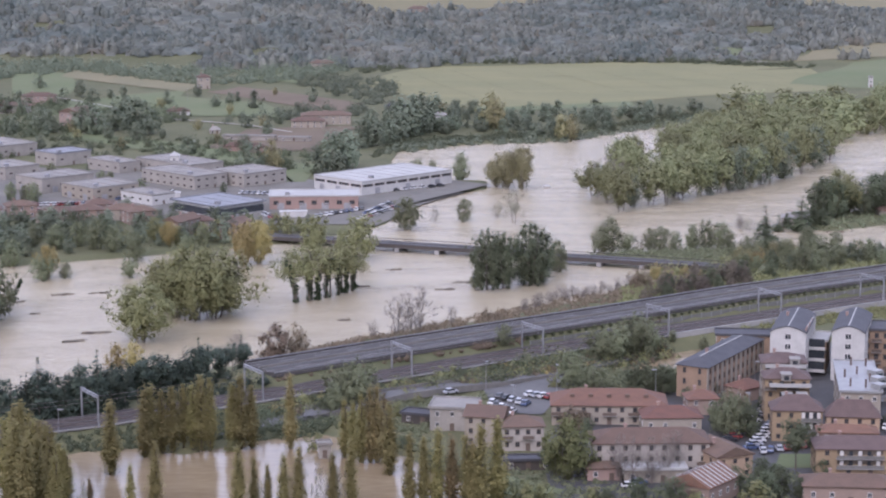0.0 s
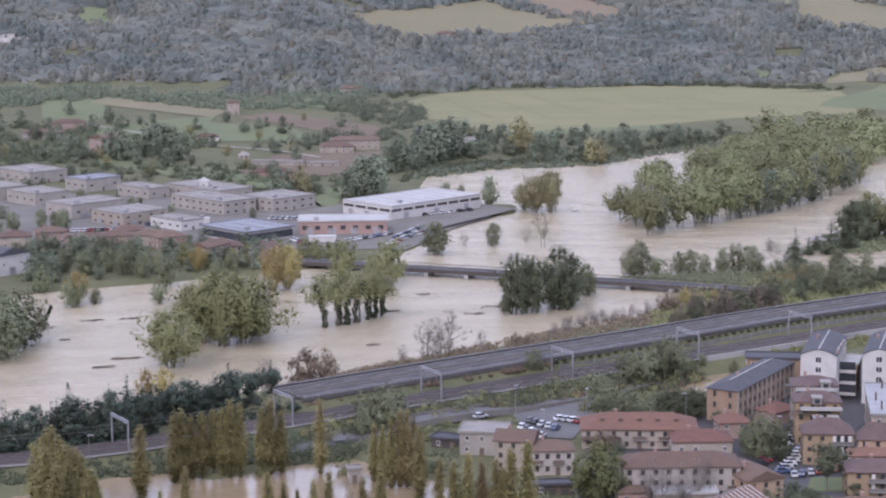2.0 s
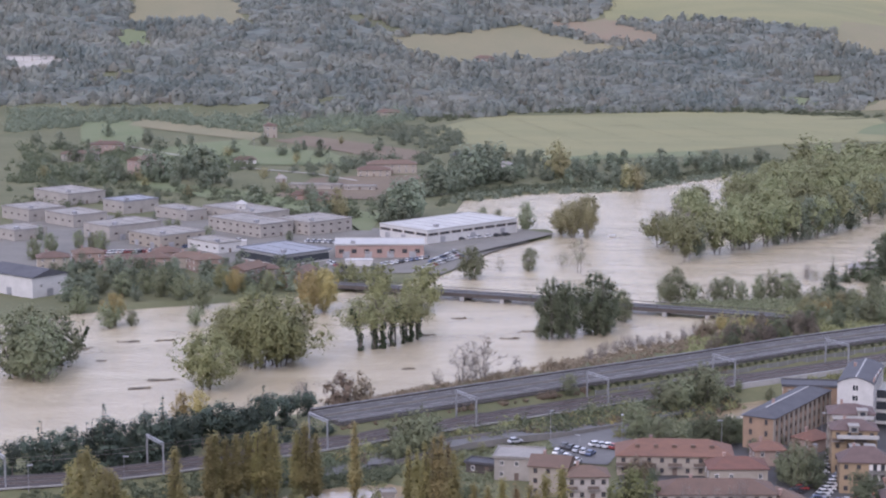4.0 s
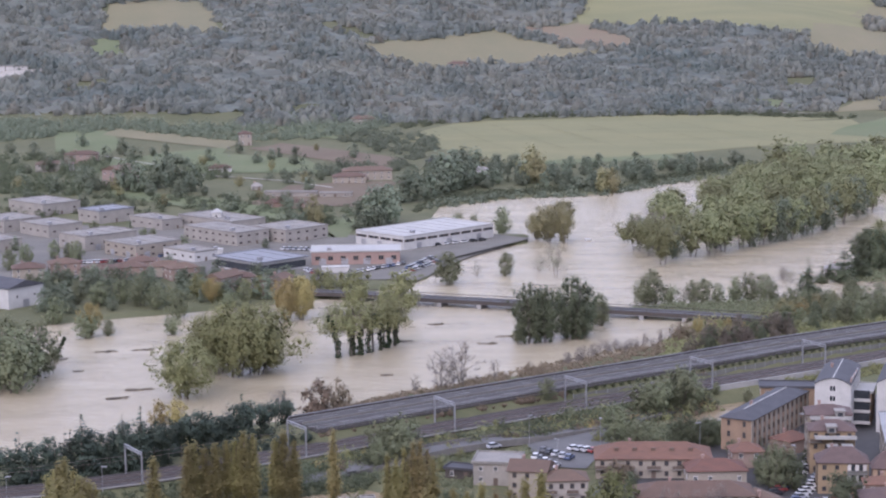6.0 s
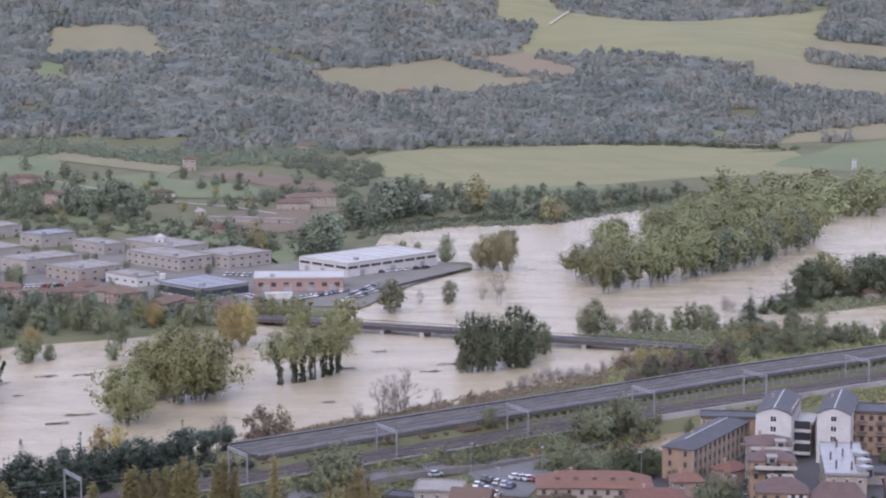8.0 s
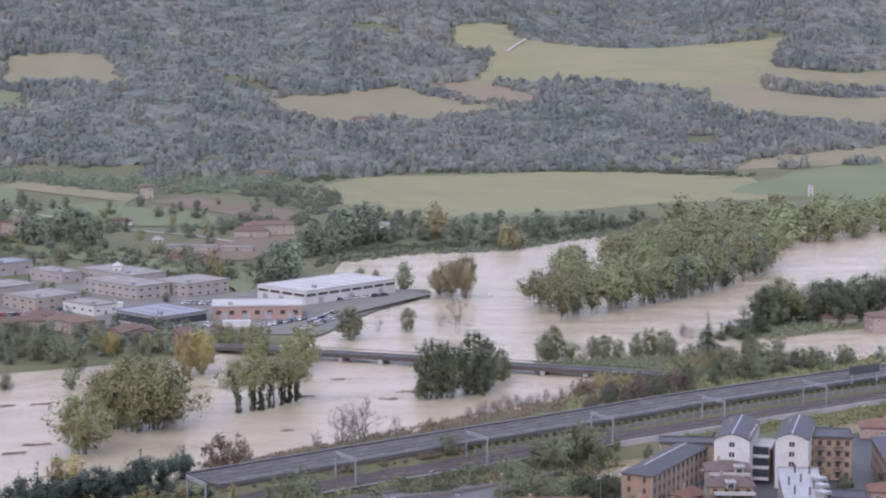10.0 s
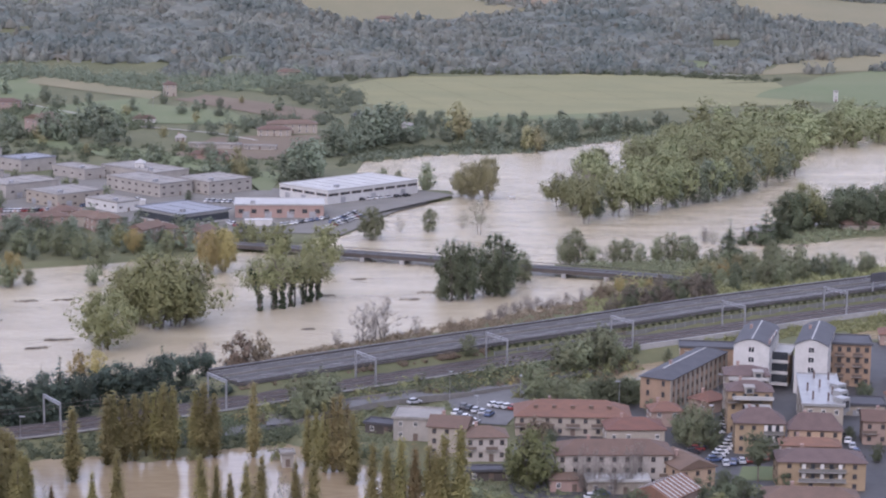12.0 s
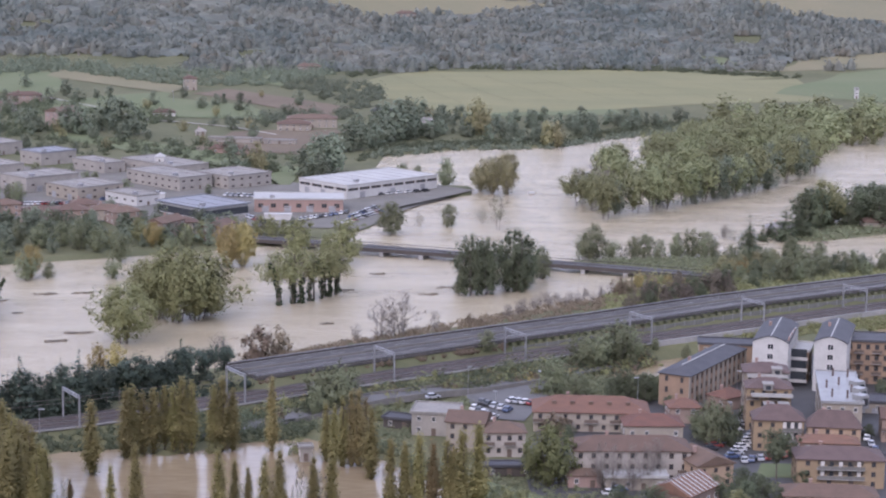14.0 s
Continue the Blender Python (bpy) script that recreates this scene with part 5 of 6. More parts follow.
for x, y, z, a in along(BRIDGE, 17.0)[2:]:
    part("pier", pier, bridge, m=turned(x, y, z, a))

# ---- buildings ----
PLASTER_WHITE = material("white_plaster", (0.47, 0.461, 0.439), (0.383, 0.374, 0.357), 0.85, 0.25, 0.05)
PLASTER_CREAM = material("cream_plaster", (0.296, 0.26, 0.213), (0.248, 0.22, 0.182), 0.9, 0.25, 0.05)
PLASTER_YELLOW = material("yellow_plaster", (0.287, 0.213, 0.135), (0.244, 0.183, 0.117), 0.9, 0.25, 0.05)
PLASTER_ORANGE = material("orange_plaster", (0.374, 0.27, 0.183), (0.313, 0.231, 0.161), 0.9, 0.25, 0.05)
PLASTER_PINK = material("pink_plaster", (0.272, 0.204, 0.164), (0.228, 0.172, 0.143), 0.9, 0.25, 0.05)
PLASTER_LIGHT = material("pale_plaster", (0.352, 0.32, 0.284), (0.288, 0.264, 0.236), 0.9, 0.25, 0.05)
PLASTER_DULL = material("dull_pink_plaster", (0.313, 0.235, 0.2), (0.261, 0.204, 0.178), 0.9, 0.25, 0.05)
PLASTER_GREY = material("grey_prefab", (0.306, 0.282, 0.249), (0.239, 0.223, 0.2), 0.9, 0.2, 0.05)
BRICK = material("brown_brick", (0.278, 0.196, 0.135), (0.226, 0.161, 0.113), 0.9, 0.3, 0.1)
BRICK_RED = material("pink_brick", (0.313, 0.217, 0.183), (0.261, 0.187, 0.161), 0.9, 0.3, 0.1)
TILE = material("terracotta_tiles", (0.165, 0.087, 0.0613), (0.124, 0.0722, 0.0546), 0.85, 0.35, 0.3, stretch=(1, 2, 1), vary=0.12)
TILE_BROWN = material("weathered_tiles", (0.102, 0.072, 0.0549), (0.131, 0.0865, 0.0651), 0.85, 0.35, 0.3, vary=0.12)
TILE_DARK = material("dark_brown_tiles", (0.0914, 0.0653, 0.0609), (0.117, 0.0827, 0.074), 0.8, 0.4, 0.3)
SLATE = material("slate_roof", (0.0522, 0.0522, 0.0583), (0.074, 0.0731, 0.08), 0.7, 0.3, 0.1)
ROOF_GREY = material("grey_flat_roof", (0.261, 0.245, 0.219), (0.184, 0.175, 0.161), 0.85, 0.15, 0.05)
ROOF_WHITE = material("white_membrane_roof", (0.381, 0.375, 0.355), (0.308, 0.303, 0.288), 0.6, 0.1, 0.02)
ROOF_WET = material("wet_white_terrace", (0.266, 0.266, 0.259), (0.193, 0.193, 0.19), 0.35, 0.3, 0.02, spec=0.5)
ROOF_BLUE = material("blue_metal_roof", (0.15, 0.155, 0.168), (0.185, 0.19, 0.205), 0.45, 0.15, 0.02)
TRIM = material("window_trim", (0.55, 0.53, 0.50), (0.48, 0.46, 0.44), 0.7, 0.5)
DARK_TRIM = material("brown_shutter", (0.10, 0.075, 0.06), (0.13, 0.10, 0.08), 0.7, 0.5)
# dark colour that stands in for the shade inside the loggias
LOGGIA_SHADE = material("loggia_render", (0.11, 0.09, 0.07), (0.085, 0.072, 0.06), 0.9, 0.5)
GLASS = material("dark_window_glass", (0.03, 0.034, 0.04), (0.045, 0.05, 0.056), 0.12, 0.3, spec=0.6)

ring = Solid()
for x0, z0, x1, z1 in ((-0.5, -0.5, -0.4, 0.5), (0.4, -0.5, 0.5, 0.5), (-0.4, 0.4, 0.4, 0.5), (-0.4, -0.5, 0.4, -0.4), (-0.03, -0.4, 0.03, 0.4)):
    ring.box(x0, -0.10, z0, x1, 0.05, z1)
FRAMES = {"trim": ring.mesh("window", TRIM), "dark": ring.mesh("window", DARK_TRIM)}
PANE = Solid().box(-0.42, -0.04, -0.42, 0.42, 0.04, 0.42).mesh("pane", GLASS)
SLAB = Solid().box(-0.5, -1.0, -0.1, 0.5, 0, 0.08).mesh("balcony", CONCRETE)
RAILING = Solid().box(-0.5, -1.0, 0.05, 0.5, -0.92, 0.95).mesh("railing", DARK_TRIM)
DOOR = Solid().box(-0.5, -0.06, 0, 0.5, 0.05, 1).mesh("door", DARK_TRIM)
GATE = Solid().box(-0.5, -0.06, 0, 0.5, 0.05, 1).mesh("shutter_gate", STEEL)


def arch(u, rise):
    """Height of a softly arched gable at a share u of its width."""
    return rise * (1 - abs(2 * u - 1) ** 1.7)


def roof_solid(kind, x0, y0, x1, y1, z, rise, over):
    s = Solid()
    x0, y0, x1, y1, t = x0 - over, y0 - over, x1 + over, y1 + over, 0.22
    if kind == "flat":
        s.box(x0, y0, z, x1, y1, z + 0.35)
        s.box(x0, y0, z + 0.35, x1, y0 + 0.3, z + 0.7).box(x0, y1 - 0.3, z + 0.35, x1, y1, z + 0.7)
        return s.box(x0, y0 + 0.3, z + 0.35, x0 + 0.3, y1 - 0.3, z + 0.7).box(x1 - 0.3, y0 + 0.3, z + 0.35, x1, y1 - 0.3, z + 0.7)
    if kind == "arch":
        v = []
        for i in range(13):
            xa, za = x0 + (x1 - x0) * i / 12, z + arch(i / 12, rise)
            v += [(xa, y0, za), (xa, y1, za), (xa, y1, za - t), (xa, y0, za - t)]
        return s.add(v, [(4 * i + j, 4 * i + 4 + j, 4 * i + 4 + (j + 1) % 4, 4 * i + (j + 1) % 4) for i in range(12) for j in range(4)] + [(0, 1, 2, 3), (51, 50, 49, 48)])
    w, d = x1 - x0, y1 - y0
    inset = min(w, d) / 2 if kind == "hip" else 0.0
    if w >= d:
        a, b = (x0 + inset, (y0 + y1) / 2), (x1 - inset - (0.01 if w == d else 0), (y0 + y1) / 2)
        faces = [(0, 1, 5, 4), (1, 2, 5), (2, 3, 4, 5), (3, 0, 4)]
    else:
        a, b = ((x0 + x1) / 2, y0 + inset), ((x0 + x1) / 2, y1 - inset)
        faces = [(0, 1, 4), (1, 2, 5, 4), (2, 3, 5), (3, 0, 4, 5)]
    base = [(x0, y0), (x1, y0), (x1, y1), (x0, y1)]
    s.add([(p[0], p[1], z) for p in base] + [(*a, z + rise), (*b, z + rise)], faces)
    s.add([(p[0], p[1], z - t) for p in base] + [(p[0], p[1], z) for p in base], [(3, 2, 1, 0), (0, 1, 5, 4), (1, 2, 6, 5), (2, 3, 7, 6), (3, 0, 4, 7)])
    return s


def building(name, label, x, y, w, d, h, rot=0.0, roof="hip", rise=2.0, wall=PLASTER_CREAM, tiles=TILE, floors=2, cols=4, side_cols=2, corner=False, z=None,
             balcony=(), over=0.5, win=(1.1, 1.4), trim="trim", gates=0, chimney=True, strip=False, group="", category="house", wall_label="", roof_label=""):
    """A building with its front along local x; its base point is the front's middle, or its near corner."""
    z = max(level(x, y), 1.0) if z is None else z
    t = thing(name, label, category, turned(x, y, z, radians(rot)), group)
    x0, x1 = (0, w) if corner else (-w / 2, w / 2)
    body = Solid().box(x0, 0, -1.2, x1, d, h)
    if roof == "gable":
        if w >= d:
            body.add([(x0, 0, h), (x0, d, h), (x0, d / 2, h + rise * 0.96), (x1, 0, h), (x1, d, h), (x1, d / 2, h + rise * 0.96)], [(0, 2, 1), (3, 4, 5)])
        else:
            body.add([(x0, 0, h), (x1, 0, h), ((x0 + x1) / 2, 0, h + rise * 0.96), (x0, d, h), (x1, d, h), ((x0 + x1) / 2, d, h + rise * 0.96)], [(0, 1, 2), (4, 3, 5)])
    if roof == "arch":
        for y_end, turn in ((0, 1), (d, -1)):
            rim = [(x0 + (x1 - x0) * i / 12, y_end, h + arch(i / 12, rise) - 0.1) for i in range(13)]
            body.add(rim, [tuple(range(13))[::-turn]])
    part("wall", body.mesh("wall", wall), t, wall_label)
    top = part("roof", roof_solid(roof, x0, 0, x1, d, h + 0.02, rise, over).mesh("roof", tiles), t, roof_label)
    if chimney and roof != "flat":
        stack = Solid().box(-0.35, -0.35, -0.6, 0.35, 0.35, 1.1).box(-0.45, -0.45, 1.1, 0.45, 0.45, 1.3).mesh("chimney", BRICK_RED)
        part("chimney", stack, top, m=Matrix.Translation((x0 + 0.3 * (x1 - x0), 0.6 * d, h + rise * 0.75)))
    if category == "warehouse" and roof == "flat":
        for q in range(max(2, int(w // 7))):
            bump = Solid().box(-0.6, -d * 0.36, 0.3, 0.6, d * 0.36, 0.55).mesh("roof_light", tiles)
            part("roof_light", bump, top, m=Matrix.Translation((x0 + (q + 0.5) * w / max(2, int(w // 7)), d / 2, h)))
        part("vent_box", Solid().box(-1.1, -0.9, 0.3, 1.1, 0.9, 1.7).mesh("vent_box", STEEL), top, m=Matrix.Translation((x0 + 0.2 * w, d * 0.2, h)))
    step = h / max(floors, 1)
    faces = [(Matrix.Translation((x0, 0, 0)), w, cols), (Matrix.Translation((x0, d, 0)) @ Matrix.Rotation(radians(-90), 4, "Z"), d, side_cols),
             (Matrix.Translation((x1, 0, 0)) @ Matrix.Rotation(radians(90), 4, "Z"), d, side_cols)]
    for k, (base, length, n) in enumerate(faces):
        if strip:
            for q in range(max(1, n)):
                m = base @ Matrix.Translation(((q + 0.5) * length / max(1, n), 0, h * 0.74)) @ Matrix.Diagonal((length / max(1, n) * 0.86, 1, h * 0.2, 1))
                part("pane", PANE, part("window", FRAMES["dark"], t, m=m))
        else:
            for f in range(floors):
                for q in range(n):
                    c = ((q + 0.5) * length / n, step * f + step * 0.55)
                    if k == 0 and f in balcony and q % 2 == 0:
                        m = base @ Matrix.Translation((c[0], 0, step * f + 0.05)) @ Matrix.Diagonal((length / n * 1.1, 1.2, 1, 1))
                        part("railing", RAILING, part("balcony", SLAB, t, m=m))
                    if k == 0 and f == 0 and q == n // 2 and not gates:
                        part("door", DOOR, t, m=base @ Matrix.Translation((c[0], 0, 0)) @ Matrix.Diagonal((1.2, 1, 2.1, 1)))
                        continue
                    m = base @ Matrix.Translation((c[0], 0, c[1])) @ Matrix.Diagonal((win[0], 1, win[1], 1))
                    part("pane", PANE, part("window", FRAMES[trim], t, m=m))
        for q in range(gates if k < 2 else 0):
            part("gate", GATE, t, m=base @ Matrix.Translation(((q + 0.5) * length / gates, 0, 0)) @ Matrix.Diagonal((3.2, 1, min(3.2, h * 0.55), 1)))
    return t


# industrial estate, all set square to one another
shed = dict(roof="flat", corner=True, rot=45, wall=PLASTER_GREY, tiles=ROOF_GREY, category="warehouse", chimney=False, over=0.15, win=(1.7, 0.9), trim="dark", group="industrial sheds")
factory = building("warehouse", "long white prefabricated warehouse with strip windows", -38.1, 948.1, 60, 34, 6.4, **{**shed, "wall": PLASTER_WHITE, "tiles": ROOF_WHITE}, cols=8, side_cols=4, strip=True, gates=3)
building("workshop", "pink brick workshop with a white roof", -58.2, 907.5, 40, 19, 6.0, rot=3, roof="flat", wall=BRICK_RED, tiles=ROOF_WHITE, category="warehouse", chimney=False, over=0.5, cols=7, side_cols=3, floors=1, gates=4, win=(2.4, 2.0), trim="dark")
building("office_building", "blue-roofed office building with dark glass bands", -98.9, 880.8, 26, 31, 5.2, **{**shed, "wall": PLASTER_WHITE, "tiles": ROOF_BLUE, "over": 1.2}, cols=3, side_cols=3, floors=1)
glass_band = Solid().box(-0.2, -0.2, 1.1, 26.2, 31.2, 4.1).mesh("window_band", GLASS)
part("window_band", glass_band, thing("glass_front", "dark ribbon glazing round the office", "glazing", turned(-98.9, 880.8, 1.4, radians(45))))
building("workshop", "grey two-storey workshop with rows of windows", -119.1, 966, 20, 42, 6.4, **shed, floors=2, cols=4, side_cols=8)
building("workshop", "long grey workshop with flat roof", -127.4, 1011.8, 22, 44, 5.6, **shed, floors=1, cols=3, side_cols=6)
building("workshop", "grey workshop beside the lawn", -96.4, 975.2, 27, 26, 6.2, **shed, floors=2, cols=5, side_cols=5)
building("workshop", "low white workshop with wide windows", -132.6, 917.4, 13, 24, 4.6, **{**shed, "wall": PLASTER_WHITE}, floors=1, cols=3, side_cols=4)
building("workshop", "beige workshop with red ground floor", -161.6, 929.1, 26, 25, 6.2, **{**shed, "wall": PLASTER_CREAM}, floors=2, cols=4, side_cols=4, gates=2)
building("workshop", "pale workshop with sawtooth lights", -189.9, 953.4, 30, 22, 7.0, **{**shed, "wall": PLASTER_GREY}, floors=1, cols=4, side_cols=3, gates=2)
building("workshop", "small grey workshop with white front", -164.2, 1024, 13, 28, 5.2, **{**shed, "wall": PLASTER_GREY}, floors=1, cols=2, side_cols=4)
building("workshop", "pale workshop with blue-grey roof", -201.5, 1051.3, 22, 19, 6.4, **{**shed, "tiles": ROOF_BLUE}, floors=1, cols=3, side_cols=3)
building("workshop", "wide grey workshop at the estate edge", -238.1, 1084.6, 24, 34, 6.0, **shed, floors=1, cols=3, side_cols=4)
building("workshop", "grey workshop with pale roof at the edge", -244.2, 1019.9, 22, 26, 6.0, **shed, floors=1, cols=3, side_cols=4)
building("workshop", "grey workshop behind small trees", -217.1, 1000, 20, 26, 6.0, **shed, floors=1, cols=3, side_cols=4)
building("workshop", "small grey storage building", -235.4, 953.4, 18, 20, 5.0, **shed, floors=1, cols=3, side_cols=3)
building("boat_shed", "tall pale ribbed shed with dark roof panels", -191.1, 800.2, 18, 30, 8.5, rot=52, roof="gable", rise=2.6, wall=PLASTER_WHITE, tiles=SLATE, corner=True, floors=1, cols=2, side_cols=0, gates=1, category="warehouse", chimney=False)
for px_x, px_y, w in ((-65.7, 883.9, 12), (-127.2, 939.3, 9)):
    s = Solid().box(-w / 2, 0, 0, w / 2, 4, 2.6).box(-w / 2 - 0.2, -0.2, 2.6, w / 2 + 0.2, 4.2, 2.75)
    part("box", s.mesh("box", PLASTER_WHITE), thing("site_container", "white metal container in the yard", "container", turned(px_x, px_y, 1.7, 0.1)))

# small houses along the far bank
HOUSES = [(-185.1, 883.9, 13, 5.5, 20), (-168.6, 868.8, 16, 5.0, -10), (-154.9, 874.8, 14, 5.0, 12), (-140.4, 876.3, 15, 5.0, 0), (-129.4, 868.8, 13, 5.5, 30), (-199.2, 874.8, 14, 5.0, 15), (-153.3, 894.8, 12, 4.5, 5), (-102.2, 845.6, 12, 5.0, 20)]
for i, (x, y, w, h, r) in enumerate(HOUSES):
    building("house", "low house with weathered tile roof behind bank trees", x, y, w, 10, h, rot=r, wall=(PLASTER_PINK, PLASTER_CREAM)[i % 2], tiles=TILE_BROWN, floors=2, cols=3, group="bank houses")
building("house", "narrow pink house with gable end", -113, 831.7, 8, 16, 7.0, rot=-28, roof="gable", rise=2.0, wall=PLASTER_PINK, tiles=TILE_BROWN, floors=2, cols=2, side_cols=4)
building("house", "pink house with gable end by the bank", -89.3, 829, 8, 15, 6.0, rot=-20, roof="gable", rise=1.8, wall=PLASTER_PINK, tiles=TILE_BROWN, floors=2, cols=2, side_cols=4)
building("farmhouse", "pink farmhouse with tiled roof", -269, 1348, 22, 10, 6, rot=4, wall=PLASTER_DULL, tiles=TILE_BROWN, cols=5)
building("farmhouse", "reddish barn beside the farm track", -225.7, 1220.8, 14, 18, 10, rot=-30, roof="gable", rise=2.5, wall=PLASTER_DULL, tiles=TILE_BROWN, cols=3, side_cols=4)
building("farmhouse", "low farm building with tiled roof", -277.8, 1303.9, 24, 10, 5, rot=8, wall=PLASTER_GREY, tiles=TILE_BROWN, cols=5)
building("tower_house", "pale square tower house at the wood edge", -169.1, 1440, 8.5, 8, 8.5, rot=14, wall=PLASTER_CREAM, tiles=TILE_BROWN, floors=2, cols=2, win=(1.2, 1.8))
building("farmhouse", "long pale pink house with red roof", -71.3, 1240, 30, 12, 6, rot=6, wall=PLASTER_CREAM, tiles=TILE_BROWN, cols=7)
building("farmhouse", "wide low farmhouse beside allotments", -81.5, 1222, 20, 10, 4.5, rot=3, wall=PLASTER_CREAM, tiles=TILE_BROWN, cols=5)
building("farmhouse", "small shed in the fields", -168.7, 1290, 14, 6, 3, rot=3, wall=PLASTER_WHITE, tiles=TILE_BROWN, cols=3, floors=1)
building("farmhouse", "small white hut on the allotments", -134.7, 1194, 6, 4, 2.4, rot=3, wall=PLASTER_GREY, tiles=ROOF_GREY, cols=2, floors=1)
building("farmhouse", "low brick sheds on the allotments", -109.9, 1110, 22, 6, 3, rot=-8, wall=BRICK_RED, tiles=TILE_BROWN, cols=3, floors=1)
building("farmhouse", "low sheds on the allotments", -111.5, 1160, 30, 5, 2.6, rot=-6, wall=PLASTER_GREY, tiles=ROOF_GREY, cols=3, floors=1, roof="flat", chimney=False)
building("farmhouse", "pale sheds along the allotment path", -85.3, 1156, 18, 5, 2.2, rot=-4, wall=PLASTER_GREY, tiles=ROOF_GREY, cols=3, floors=1, roof="flat", chimney=False)
building("farmhouse", "small pale house among far bank trees", -2.1, 1252, 9, 7, 4.5, wall=PLASTER_WHITE, tiles=ROOF_GREY, cols=2, floors=1)
building("farmhouse", "dark roofed barn among far bank trees", -30.6, 1308, 14, 8, 4, wall=PLASTER_GREY, tiles=SLATE, cols=2, floors=1)
building("farmhouse", "distant farmhouse at the foot of woods", -92.3, 1552, 18, 10, 5, wall=PLASTER_CREAM, tiles=TILE_BROWN, cols=4)
building("farmhouse", "pale factory on the wooded hill", -425, 1790, 46, 20, 4.5, rot=4, roof="flat", wall=PLASTER_WHITE, tiles=ROOF_GREY, cols=6, chimney=False)
building("hill_house", "pale house high among the woods", -22, 1810, 18, 10, 7, wall=PLASTER_CREAM, tiles=TILE_BROWN, cols=3)
building("water_tower", "white tower standing alone in the meadow", 305, 1448, 2.8, 2.8, 8, wall=PLASTER_WHITE, tiles=ROOF_GREY, cols=1, side_cols=1, floors=3, category="tower", chimney=False, rise=0.6)
building("chapel_turret", "slim white turret above the workshops", -137.2, 1030.2, 4.5, 4.5, 8.5, wall=PLASTER_WHITE, tiles=ROOF_WHITE, cols=1, side_cols=1, floors=2, category="tower", chimney=False, rise=2.0)
building("flooded_house", "pink flooded house behind the grove", 224.1, 868.8, 26, 12, 7, rot=5, wall=PLASTER_DULL, tiles=TILE_BROWN, cols=5, z=0.6)
building("flooded_house", "pale flooded house beside the river", 224.3, 915.7, 22, 10, 6, rot=10, wall=PLASTER_WHITE, tiles=TILE_BROWN, cols=5, z=0.6)
building("flooded_house", "grey flooded hut beside the conifers", 153.6, 868.8, 14, 8, 3.5, rot=-10, wall=PLASTER_GREY, tiles=ROOF_GREY, cols=3, floors=1, z=0.3)
building("flooded_house", "low flooded shed in the grove", 201.9, 890.1, 16, 8, 3.5, rot=8, wall=PLASTER_CREAM, tiles=TILE_BROWN, cols=3, floors=1, z=0.4)

# the town
block = building("apartment_block", "long brown brick apartment block with slate roof", 74.9, 561.0, 43, 9.4, 9.6, rot=60, roof="hip", rise=1.6, wall=BRICK, tiles=SLATE, corner=True, floors=3, cols=12, side_cols=2, win=(0.95, 1.7), trim="dark", balcony=())
part("ridge_cap", Solid().box(5.4, 4.5, 11.22, 37.6, 4.9, 11.4).mesh("ridge_cap", ROOF_WHITE), block, "white ridge cap")
pilaster = Solid().box(-0.7, -0.18, -1, 0.7, 0.05, 9.5).mesh("pilaster", PLASTER_CREAM)
for k in range(13):
    part("pilaster", pilaster, block, m=Matrix.Translation((0.3 + 3.53 * k, 0, 0)))
for k, (x, w) in enumerate(((101.2, 10.4), (118.9, 9.6))):
    tower = building("apartment_tower", "tall white plastered gable end with two windows", x, 583.0, w, 28, 15.0, rot=-16, roof="arch", rise=1.9, wall=PLASTER_WHITE, tiles=SLATE, floors=5, cols=1, side_cols=6, win=(2.0, 1.9), trim="trim", over=0.25, balcony=())
    ridge = Solid().box(-0.18, 0, 16.72, 0.18, 28, 16.95).mesh("ridge_cap", ROOF_WHITE)
    part("ridge_cap", ridge, tower, "white ridge cap")
building("apartment_link", "dark recessed link with white balcony bands", 109.5, 596.0, 11, 12, 9.5, rot=-16, roof="flat", wall=BRICK, tiles=ROOF_WHITE, floors=3, cols=3, chimney=False, balcony=(0, 1, 2), win=(1.8, 1.8), trim="dark")
building("apartment_wing", "brown brick wing with stacked balconies", 131.0, 594.0, 16, 12, 13.0, rot=-8, roof="flat", wall=BRICK, tiles=SLATE, floors=4, cols=6, side_cols=3, balcony=(1, 2, 3), win=(1.3, 1.7), trim="dark", chimney=False)
building("apartment_wing", "brown brick block with slate roof", 145, 572.9, 26, 36, 10, rot=-6, roof="gable", rise=2.0, wall=BRICK, tiles=SLATE, corner=True, floors=3, cols=7, side_cols=9, win=(1.2, 1.6), trim="dark")
building("apartment_wing", "low brown wing with flat dark roof", 94.1, 613.8, 19, 8, 7.0, rot=-6, roof="flat", wall=BRICK, tiles=SLATE, floors=2, cols=5, chimney=False)
building("garage", "long low building with dark flat roof", 128, 558.3, 15, 9, 3.2, rot=-6, roof="flat", wall=PLASTER_CREAM, tiles=SLATE, floors=1, cols=3, gates=3, chimney=False, category="garage")
link = thing("balcony_stair", "white and terracotta stepped balconies on the tower side", "balcony", turned(104.9, 584.0, 1.4, radians(-16)))
for k in range(7):
    part("balcony", Solid().box(-0.2, 3.6 * k, 15.2 - 0.2 * k, 1.9, 3.6 * k + 2.6, 15.5 - 0.2 * k).box(1.6, 3.6 * k, 15.5 - 0.2 * k, 1.9, 3.6 * k + 2.6, 16.4 - 0.2 * k).mesh("balcony", ROOF_WHITE if k % 2 else BRICK_RED), link)
